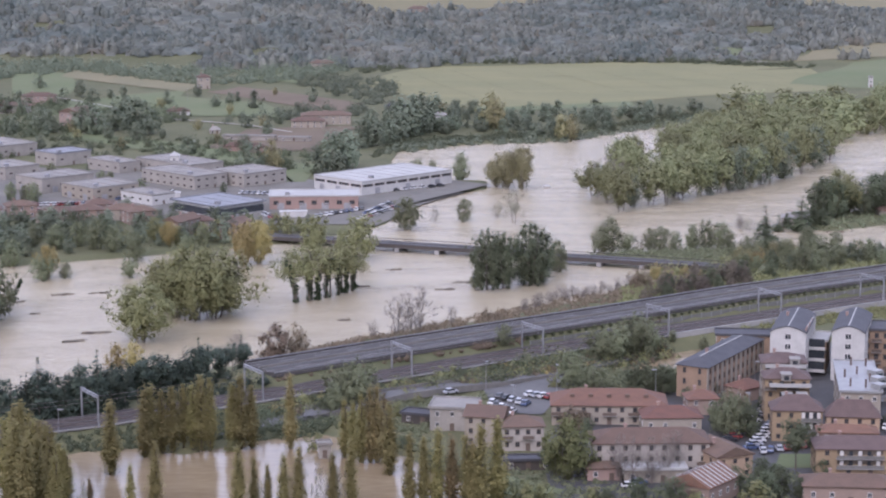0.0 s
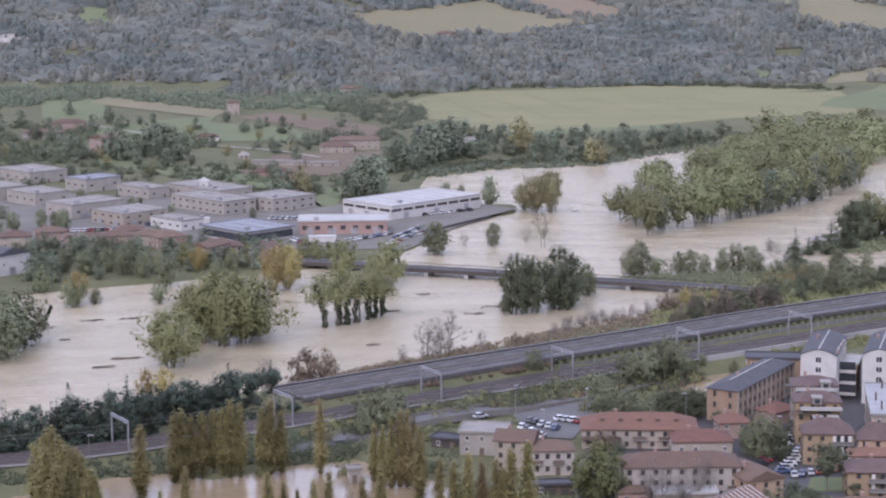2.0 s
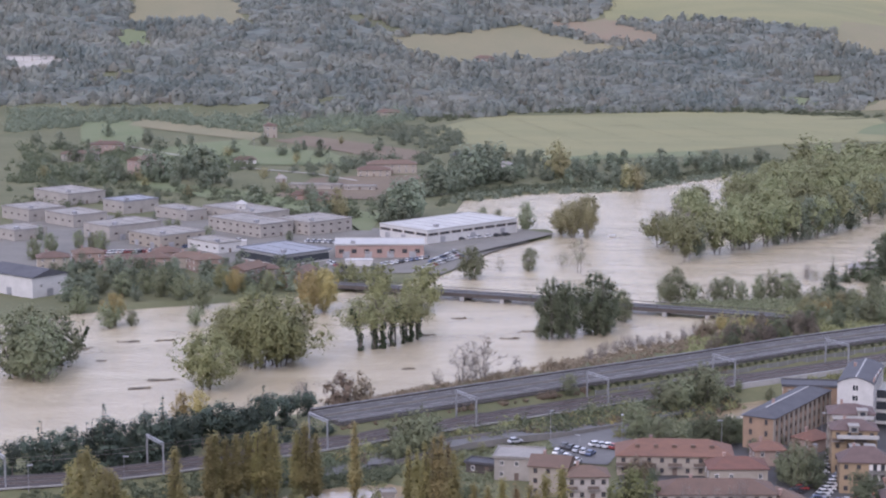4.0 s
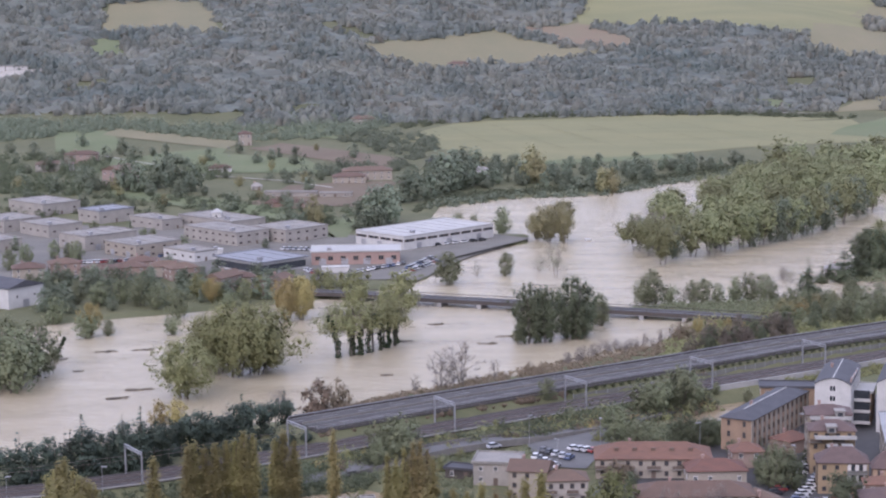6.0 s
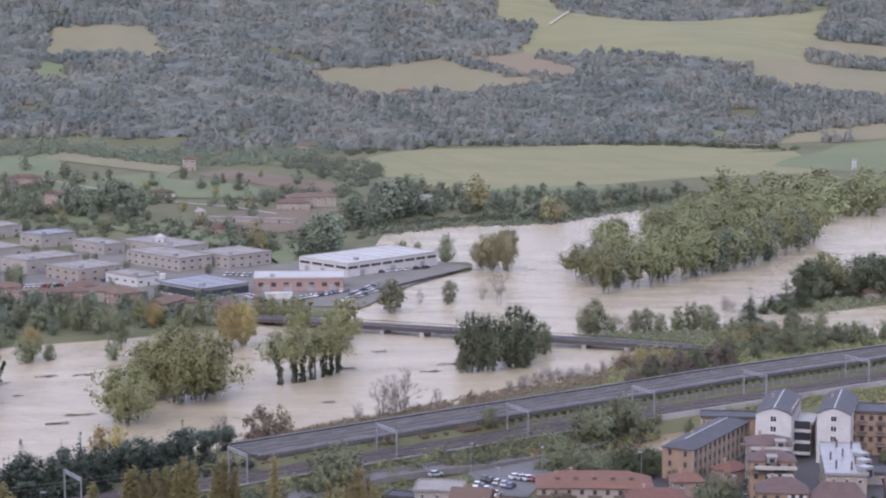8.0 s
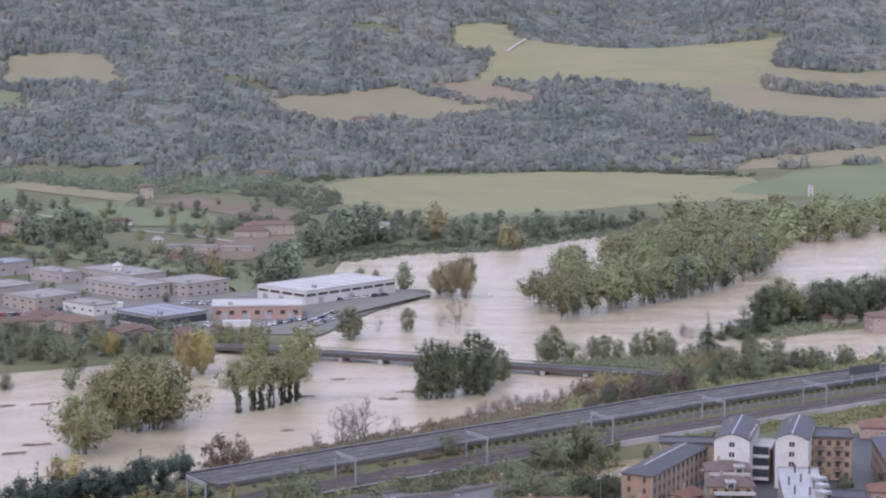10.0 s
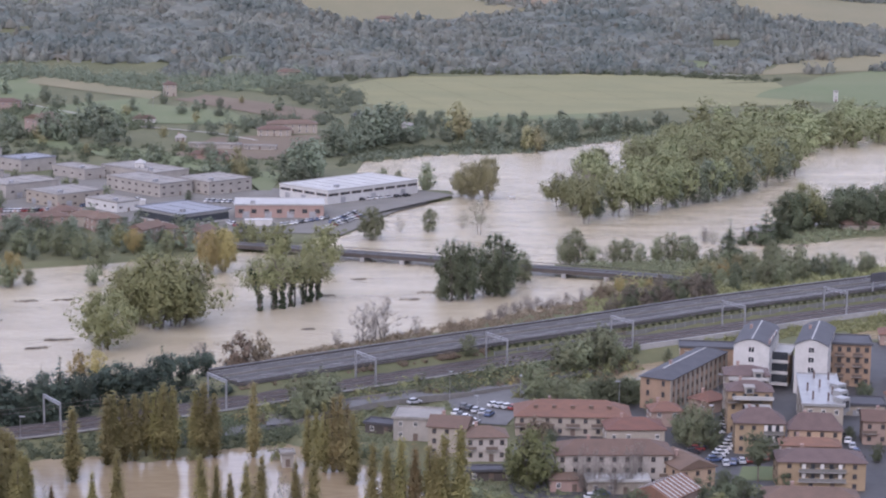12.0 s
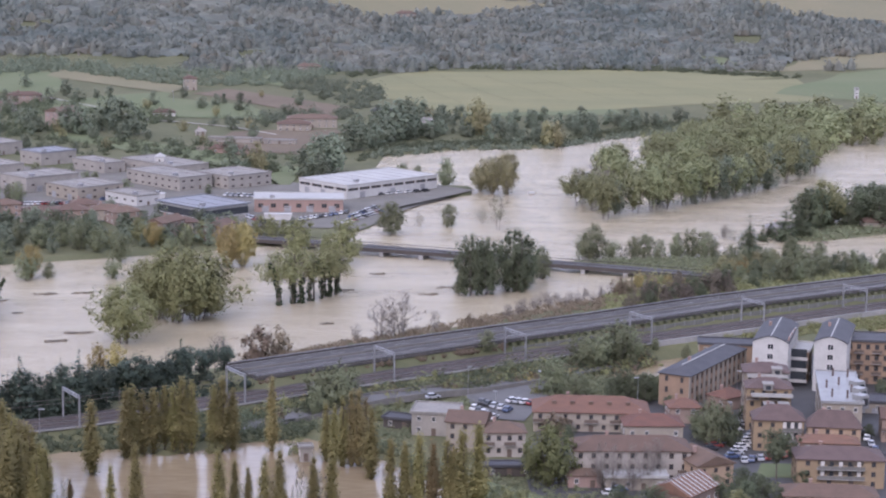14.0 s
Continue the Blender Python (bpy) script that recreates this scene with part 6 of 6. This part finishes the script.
for k, (x, y, w, z) in enumerate(((93.8, 533.6, 11.0, 12.0), (94.4, 545.2, 11.0, 14.6))):
    part("slab", Solid().box(-w / 2, 0, 0, w / 2, 3.2, 0.35).box(-w / 2, 0, 0.35, w / 2, 0.2, 1.0).mesh("slab", ROOF_WHITE), thing("roof_terrace", "wet white roof terrace strip between mansards", "terrace", turned(x, y, z, -0.07)))
glaze = thing("winter_garden", "dark blue glazing with white bands between towers", "glazing", turned(109.2, 590.5, 1.4, radians(-16)))
for k in range(3):
    part("window_band", Solid().box(-4.2, 0, 2.2 + 3.4 * k, 4.2, 0.3, 4.6 + 3.4 * k).mesh("window_band", GLASS), glaze)
    part("parapet", Solid().box(-4.4, -0.3, 1.3 + 3.4 * k, 4.4, 0.3, 2.2 + 3.4 * k).mesh("parapet", PLASTER_WHITE), glaze)
# stepped yellow building, three set-back blocks
front_block = building("stepped_house", "ochre front block with dark mansard roof", 92.9, 517.1, 13.0, 8, 8.6, rot=-4, wall=PLASTER_YELLOW, tiles=TILE_DARK, rise=3.4, floors=3, cols=4, win=(1.1, 1.3), trim="dark", category="apartment house")
building("stepped_house", "ochre middle block with dark mansard roof", 93.5, 537.5, 12.0, 8, 12.2, rot=-4, wall=PLASTER_YELLOW, tiles=TILE_DARK, rise=2.2, floors=4, cols=4, balcony=(3,), trim="dark", category="apartment house")
building("stepped_house", "rear block with dark roof and white terrace", 94.5, 548.5, 12.0, 9, 14.0, rot=-4, wall=PLASTER_CREAM, tiles=TILE_DARK, rise=2.0, floors=4, cols=4, trim="dark", category="apartment house")
for x, y, z in ((92.0, 528.0, 9.5), (96.0, 528.2, 9.5), (93.0, 536.5, 13.1), (97.0, 546.5, 15.0)):
    s = Solid().box(-1.2, -0.9, 0, 1.2, 2.5, 1.7).box(-1.5, -1.1, 1.7, 1.5, 2.7, 1.9)
    d = thing("dormer", "pale grey dormer box on the dark mansard roof", "dormer", turned(x, y, z + 0.2, -0.07))
    part("casing", s.mesh("casing", ROOF_GREY), d)
    part("window", Solid().box(-0.7, -1.0, 0.3, 0.7, -0.85, 1.4).mesh("window", GLASS), d)
building("terrace_house", "ochre house with dark hipped roof", 106.5, 512.2, 13.5, 5.2, 8.2, rot=-6, wall=PLASTER_ORANGE, tiles=TILE_DARK, rise=4.0, floors=3, cols=4, balcony=(1, 2), trim="dark", category="apartment house")
terrace = building("terrace_house", "pale block with bright wet white roof terrace", 111.6, 527.8, 10.5, 36, 10.6, rot=-8, roof="flat", wall=PLASTER_CREAM, tiles=ROOF_WET, floors=3, cols=3, side_cols=5, chimney=False, category="apartment house")
for y in (4, 12, 20):
    bay = part("bay", Solid().box(-1.6, -1.6, 8.6, 1.6, 1.6, 12.4).mesh("bay", ROOF_WET), terrace, "white angled bay", Matrix.Translation((5.0, y, 0)) @ Matrix.Rotation(radians(45), 4, "Z"))
    part("window", Solid().box(-1.1, -1.72, 9.6, 1.1, -1.55, 11.6).mesh("window", GLASS), bay)
for x, y in ((-2.5, 6), (1.5, 5), (-3.5, 16), (0, 20), (3.0, 12), (3, 30), (-1, 31)):
    part("vent_pipe", Solid().box(-0.25, -0.25, 10.9, 0.25, 0.25, 13.2).mesh("vent_pipe", TILE_DARK), terrace, m=Matrix.Translation((x, y, 0)))
ochre_house = building("apartment_house", "ochre apartment house with long balconies", 102.7, 484.2, 21.5, 10, 7.4, rot=-3, wall=PLASTER_YELLOW, tiles=TILE_DARK, rise=2.2, floors=3, cols=4, win=(1.1, 1.3), trim="dark", category="apartment house")
def loggias(house, x0, x1, storeys, step):
    """Loggias with pale parapets across a front, their deep shade painted as dark panels."""
    for f in storeys:
        z = step * f + 0.1
        part("loggia", Solid().box(x0, -0.16, z + 0.95, x1, 0.1, z + step - 0.35).mesh("loggia", LOGGIA_SHADE), house, "dark panel painted as loggia shade")
        part("balcony_slab", Solid().box(x0 - 0.2, -1.25, z - 0.12, x1 + 0.2, 0.05, z + 0.06).mesh("balcony_slab", CONCRETE), house)
        part("parapet", Solid().box(x0 - 0.2, -1.25, z + 0.06, x1 + 0.2, -1.15, z + 0.95).mesh("parapet", PARAPET_GREY), house, "weathered balcony parapet")
        for k in range(5):
            x = x0 + (x1 - x0) * (k + 0.5) / 5
            part("window", Solid().box(x - 0.45, -0.2, z + 0.2, x + 0.45, -0.17, z + step - 0.6).mesh("window", GLASS if k % 2 else TRIM), house)


loggias(ochre_house, -5.6, 5.6, (1, 2), 7.4 / 3)
loggias(front_block, 1.0, 6.0, (1, 2), 8.6 / 3)
building("row_house", "low pinkish house with weathered roof", 96.1, 461.6, 22, 9, 4.6, rot=-4, wall=PLASTER_PINK, tiles=TILE_BROWN, floors=1, cols=5)
building("row_house", "pink middle house with red roof", 103.9, 504.8, 15, 6, 6.0, rot=-4, wall=PLASTER_PINK, tiles=TILE, rise=1.5, floors=2, cols=4)
building("orange_house", "small orange house with tiled roof", 71.6, 482.0, 10, 12, 6.4, rot=22, roof="gable", wall=PLASTER_ORANGE, tiles=TILE_BROWN, rise=2.2, floors=2, cols=3, win=(1.0, 1.2), trim="dark")
striped = building("striped_house", "house with white stripes over red roof", 57.8, 461.6, 11, 14, 5.2, rot=-38, roof="gable", rise=2.6, wall=PLASTER_PINK, tiles=TILE, floors=1, cols=3, side_cols=4, chimney=False)
for i in range(8):
    y = 0.5 + 1.75 * i
    s = Solid().add([(-5.9, y, 5.32), (0, y, 7.9), (5.9, y, 5.32), (-5.9, y + 0.55, 5.32), (0, y + 0.55, 7.9), (5.9, y + 0.55, 5.32)], [(0, 1, 4, 3), (1, 2, 5, 4)])
    part("white_strip", s.mesh("white_strip", ROOF_WHITE), striped, "white roof strip")
building("white_house", "long white house with terracotta roof", 51.5, 486.1, 29, 11, 8.4, rot=2, wall=PLASTER_LIGHT, tiles=TILE_BROWN, rise=2.6, floors=3, cols=9, side_cols=3, balcony=(1,), trim="dark")
building("porch", "low white flat-roofed annex before the house", 51.9, 479.4, 15, 5, 3.4, rot=2, roof="flat", wall=PLASTER_CREAM, tiles=ROOF_WHITE, floors=1, cols=4, chimney=False, category="annex")
building("brick_annex", "small brick annex with low roof", 39.4, 481.3, 8, 6, 3.4, rot=4, wall=BRICK_RED, tiles=TILE_BROWN, rise=1.0, floors=1, cols=2, category="annex", chimney=False)
building("red_house", "house with bright terracotta hipped roof", 61.1, 524.8, 15.5, 10, 4.6, rot=2, wall=PLASTER_CREAM, tiles=TILE, rise=2.2, floors=1, cols=4)
long_house = building("red_house", "long cream house with red roof and dormers", 45, 534, 31, 13, 5.6, rot=-2, wall=PLASTER_CREAM, tiles=TILE, rise=3.2, floors=2, cols=9, balcony=(1,), trim="dark")
for i in range(5):
    part("skylight", Solid().box(-0.6, -0.5, 0, 0.6, 0.6, 0.9).mesh("skylight", TILE_BROWN), long_house, m=Matrix.Translation((-10 + 5 * i, 3.2, 7.0)))
building("beige_house", "beige house with brown hipped roof", 20.6, 508.5, 11, 8.5, 6.6, rot=4, wall=PLASTER_LIGHT, tiles=TILE_BROWN, floors=2, cols=4, trim="dark", balcony=(1,))
building("beige_house", "beige house with terracotta gable roof", 10.5, 512.7, 10, 10, 8.0, rot=-12, roof="gable", wall=PLASTER_CREAM, tiles=TILE_BROWN, floors=3, cols=3, trim="dark")
building("flat_house", "grey house with wet flat roof", 2.4, 528.2, 12, 11, 6.0, rot=-8, roof="flat", wall=PLASTER_GREY, tiles=ROOF_GREY, floors=2, cols=3, chimney=False)
building("small_house", "small pink house with tiled roof", 71.8, 544.1, 8.5, 7, 4.8, rot=6, wall=PLASTER_PINK, tiles=TILE, floors=2, cols=2)
building("small_house", "low house with red roof behind the block", 88.4, 560.8, 9, 7, 4.0, rot=40, wall=PLASTER_PINK, tiles=TILE, floors=1, cols=2)
building("town_house", "pinkish town house with twin gables", 129.3, 526.5, 14, 10, 6.8, rot=-8, roof="gable", wall=PLASTER_PINK, tiles=TILE_BROWN, floors=2, cols=4, trim="dark", balcony=(1,))
building("town_house", "town house with terracotta roof", 141.5, 518.2, 14, 10, 7.0, rot=-8, wall=PLASTER_PINK, tiles=TILE, floors=2, cols=4)
building("town_house", "low house with long red roof", 147.1, 564.7, 18, 8, 3.6, rot=-6, wall=PLASTER_PINK, tiles=TILE, floors=1, cols=4)
building("town_house", "long low house with faded red roof", 169.1, 649.1, 28, 9, 4.0, rot=-10, wall=PLASTER_PINK, tiles=TILE, floors=1, cols=6)
building("kiosk", "small white hut in the flooded field", -30.4, 506.3, 3.0, 3, 3.4, rot=10, roof="flat", wall=PLASTER_GREY, tiles=ROOF_GREY, floors=1, cols=1, z=0.2, chimney=False, category="hut")
building("lean_to", "dark low shed beside the lawn", 21.3, 491, 13, 4, 2.4, rot=4, roof="flat", wall=DARK_CONCRETE, tiles=SLATE, floors=1, cols=3, chimney=False, category="shed")
building("lean_to", "dark sheds below the grey house", -7.5, 535.2, 8, 5, 2.6, rot=-20, roof="flat", wall=DARK_CONCRETE, tiles=SLATE, floors=1, cols=2, chimney=False, category="shed")

# ---- cars ----
CAR_PAINTS = [material(n, c, None, 0.3, 0.5, spec=0.6) for n, c in (("white_car_paint", (0.62, 0.62, 0.62)), ("silver_car_paint", (0.38, 0.39, 0.41)), ("black_car_paint", (0.03, 0.03, 0.035)), ("red_car_paint", (0.25, 0.04, 0.035)), ("blue_car_paint", (0.07, 0.10, 0.19)))]
RUBBER = material("tyre_rubber", (0.02, 0.02, 0.02), (0.03, 0.03, 0.03), 0.9, 2)


def car(paint, colour):
    t = thing("car", colour + " hatchback car with dark windows", "car", group="parked cars")
    side = [(-2.1, 0.35), (2.1, 0.35), (2.15, 0.75), (1.3, 0.95), (-2.0, 0.98), (-2.15, 0.7)]
    cabin = [(-1.85, 0.97), (1.2, 0.94), (0.45, 1.48), (-1.4, 1.5)]
    for nm, prof, half, mat in (("body", side, 0.85, paint), ("cabin", cabin, 0.72, GLASS), ("roof", [(-1.35, 1.5), (0.42, 1.48), (0.3, 1.56), (-1.2, 1.57)], 0.68, paint)):
        n = len(prof)
        s = Solid().add([(x, -half, z) for x, z in prof] + [(x, half, z) for x, z in prof],
                        [tuple(range(n)), tuple(range(2 * n - 1, n - 1, -1))] + [(i, n + i, n + (i + 1) % n, (i + 1) % n) for i in range(n)])
        part(nm, s.mesh(nm, mat), t)
    wheel = Solid().tube((0, -0.1, 0), (0, 0.1, 0), 0.33, 0.33, 10).mesh("wheel", RUBBER)
    for x in (-1.3, 1.35):
        for y in (-0.8, 0.8):
            part("wheel", wheel, t, m=Matrix.Translation((x, y, 0.33)))
    return t


CARS = [car(p, c) for p, c in zip(CAR_PAINTS, ("white", "silver", "black", "dark red", "dark blue"))]
USED = set()


def park(places, angle, z=1.75):
    for x, y in places:
        k = int(RNG.choice(5, p=[0.34, 0.28, 0.16, 0.1, 0.12]))
        m = turned(x, y, z, angle + 0.08 * RNG.normal())
        if k in USED:
            copy_thing(CARS[k], m)
        else:
            CARS[k].matrix_basis = m
            USED.add(k)


def row_of(ax, ay, bx, by, n):
    return [(ax + (bx - ax) * i / (n - 1), ay + (by - ay) * i / (n - 1)) for i in range(n)]


park(row_of(75.4, 517.1, 87.2, 542.3, 10), 0.3, 1.64)
park(row_of(79.9, 509.5, 90.2, 535.2, 9), 0.3, 1.64)
park(row_of(82.4, 506.3, 93.5, 511.7, 6), 1.5, 1.64)
park(row_of(88.8, 550.2, 95.6, 579.3, 5), 1.1, 1.64)
park(row_of(14, 555.8, 18.9, 545.9, 5), 1.2, 1.8)
park(row_of(16.3, 562.8, 23.2, 554.5, 5), 1.2, 1.8)
park(row_of(25.2, 564.7, 30.7, 562.1, 4), 0.6, 1.8)
park(row_of(-35.6, 879.3, -21.5, 910.8, 11), 0.8, 1.57)
park(row_of(-33.7, 894.8, -24.4, 922.3, 9), 0.8, 1.57)
park(row_of(-55.7, 883.9, -36.7, 905.9, 10), 1.4, 1.77)
park(row_of(-78.6, 890.1, -71.2, 874.8, 5), 0.8, 1.77)
park(row_of(-22.7, 964.2, -1.1, 978.9, 6), 0.8, 1.57)
park(row_of(-186.4, 915.7, -156.6, 922.3, 16), 0.9, 1.77)
park(row_of(-183.2, 899.5, -131.9, 894.8, 20), 0.9, 1.77)
park(row_of(-114.3, 874.8, -102.7, 860, 6), 0.9, 1.77)
park(row_of(-94.8, 953.4, -75.8, 949.8, 8), 0.9, 1.77)
park(row_of(45.3, 475.2, 47.7, 478.4, 2), 0.1, 1.64)
park(row_of(118.7, 512.7, 119.1, 535.2, 5), 1.2, 1.64)
park(row_of(-150.3, 935, -128, 956, 9), 0.8, 1.77)
park([(2.2, 561.9)], 0.6, 3.3)

# ---- small things ----
lamp = thing("street_lamp", "slim grey street lamp with flat head", "street lamp", group="street lamps")
part("pole", Solid().tube((0, 0, -0.5), (0, 0, 8.5), 0.1, 0.06, 6).mesh("pole", STEEL), lamp)
part("lamp_head", Solid().box(-0.2, -0.3, 8.4, 1.3, 0.3, 8.6).mesh("lamp_head", STEEL), lamp)
LAMPS = [(-101, 518), (-110.4, 541.1), (19.6, 544.1), (60.5, 562.8), (32.7, 569.3), (90.2, 572.6), (12.4, 572.6), (83, 535.2), (134.3, 615.3), (-172.5, 1369.4), (36.5, 492), (-124, 508)]
for i, (x, y) in enumerate(LAMPS):
    if i:
        copy_thing(lamp, turned(x, y, 1.5, 1.2 * i))
    else:
        lamp.matrix_basis = turned(x, y, 1.5, 0)
sign = thing("sign_gantry", "dark motorway sign board on two posts", "road sign", turned(173.3, 722.6, 7, 0.5))
part("board", Solid().box(-7, -0.2, 3.2, 7, 0.2, 6.2).box(-7.2, -0.3, 3.0, 7.2, 0.3, 3.2).mesh("board", SLATE), sign)
for x in (-6, 6):
    part("post", Solid().box(x - 0.2, -0.2, -0.5, x + 0.2, 0.2, 3.2).mesh("post", STEEL), sign)


def driftwood(x, y, size, seed):
    rng, s = np.random.default_rng(seed), Solid()
    for _ in range(14):
        a, r = rng.uniform(0, 6.28), rng.uniform(0, size * 0.4)
        c, b, q = Vector((r * math.cos(a) * 1.9, r * math.sin(a) * 0.8, rng.uniform(-0.15, 0.15))), rng.uniform(-0.5, 0.5), rng.uniform(0.3, 0.7) * size
        v = Vector((math.cos(b) * q, math.sin(b) * q, rng.uniform(-0.1, 0.25) * q))
        s.tube(c - v / 2, c + v / 2, 0.16, 0.06, 5)
    t = thing("driftwood", "dark tangle of branches drifting in the flood", "driftwood", turned(x, y, 0.1, 0.2), "driftwood")
    tagged(part("branches", s.mesh("branches", BARK), t), "tangle of thin dark branches", kind="stuff")
    part("reeds", quad_mesh("reeds", leaves(rng, [((-size * 0.3, 0.2, 0.0), (size * 0.35, size * 0.2, 0.3)), ((size * 0.35, -0.3, 0.0), (size * 0.25, size * 0.15, 0.5))], 34, 0.28), LEAF_RUST), t)


for i, (x, y, q) in enumerate([(-137.9, 720.1, 7), (-124.1, 723.2, 6), (-140.7, 686.5, 3.5), (0.8, 729.5, 5), (-29.5, 734.8, 5), (-33.8, 676.3, 4), (-119.7, 643.2, 7), (-115.4, 655.9, 7), (-151.1, 706.9, 4), (-113.6, 730.6, 4), (8.6, 743.5, 7), (167.5, 854.2, 8), (-18.2, 768.5, 4), (-103.5, 682.8, 3)]):
    driftwood(x, y, q, 50 + i)
snag = thing("leaning_trunk", "ivy-clad trunk leaning out of the flood", "tree trunk", turned(-153.5, 706.9, 0, 0))
part("trunk", Solid().tube((-1, 0, -1.5), (4, 0.5, 8.5), 0.5, 0.2).tube((2, 0, 4), (1, 1, 9), 0.2, 0.08, 5).mesh("trunk", BARK), snag)
part("ivy", quad_mesh("ivy", leaves(np.random.default_rng(4), [((1.5 + 0.5 * k, 0, 2.5 + k), (0.7, 0.7, 0.8)) for k in range(6)], 260, 0.3), IVY), snag)


def ivy_column(x, y, h, lean, seed):
    """Ivy wound round a leaning poplar trunk that forks above."""
    rng = np.random.default_rng(seed)
    t = thing("ivy_trunk", "leaning poplar trunk thickly clad in dark ivy", "tree trunk", turned(x, y, 0, 0.4 * rng.normal()), "ivy trunks")
    bend = lambda k: Vector((lean * h * k ** 1.6, 0.05 * h * math.sin(3 * k + seed), h * k))
    s = Solid()
    for k in range(6):
        s.tube(bend(k / 6) if k else Vector((0, 0, -2)), bend((k + 1) / 6), 0.5 - 0.05 * k, 0.45 - 0.05 * k)
    for k in range(5):
        a = bend(0.6 + 0.08 * k)
        s.tube(a, a + Vector((rng.normal() * 2.2, rng.normal() * 2.2, 3 + 2 * rng.random())), 0.16, 0.05, 4)
    part("trunk", s.mesh("trunk", BARK), t)
    lumps = []
    for k in range(10):
        c, q = bend(k / 10), 0.75 + 0.75 * rng.random() * (1.1 - k / 12)
        lumps.append(((c.x + 0.35 * rng.normal(), c.y + 0.35 * rng.normal(), c.z + 0.5), (q, q, h / 11)))
    part("ivy", quad_mesh("ivy", leaves(rng, lumps, 1100, 0.24), IVY), t)


for i, ((x, y, h), lean) in enumerate([((-52, 706, 15.3), -0.22), ((-47.4, 709, 13.9), -0.12), ((-44.7, 711, 10.2), 0.08), ((-41.7, 715.1, 14.8), 0.16), ((-37.5, 720.2, 13.3), -0.05), ((-35.2, 723.3, 9.6), 0.04), ((-32.9, 726.5, 13.2), 0.10)]):
    ivy_column(x, y, h, lean, 70 + i)
raft = thing("drifting_tank", "white tank drifting on the flood", "tank", turned(50.7, 986.5, 0, 0.4))
part("hull", Solid().tube((-1.6, 0, 0.3), (1.6, 0, 0.3), 0.8, 0.8, 10).mesh("hull", PLASTER_WHITE), raft)
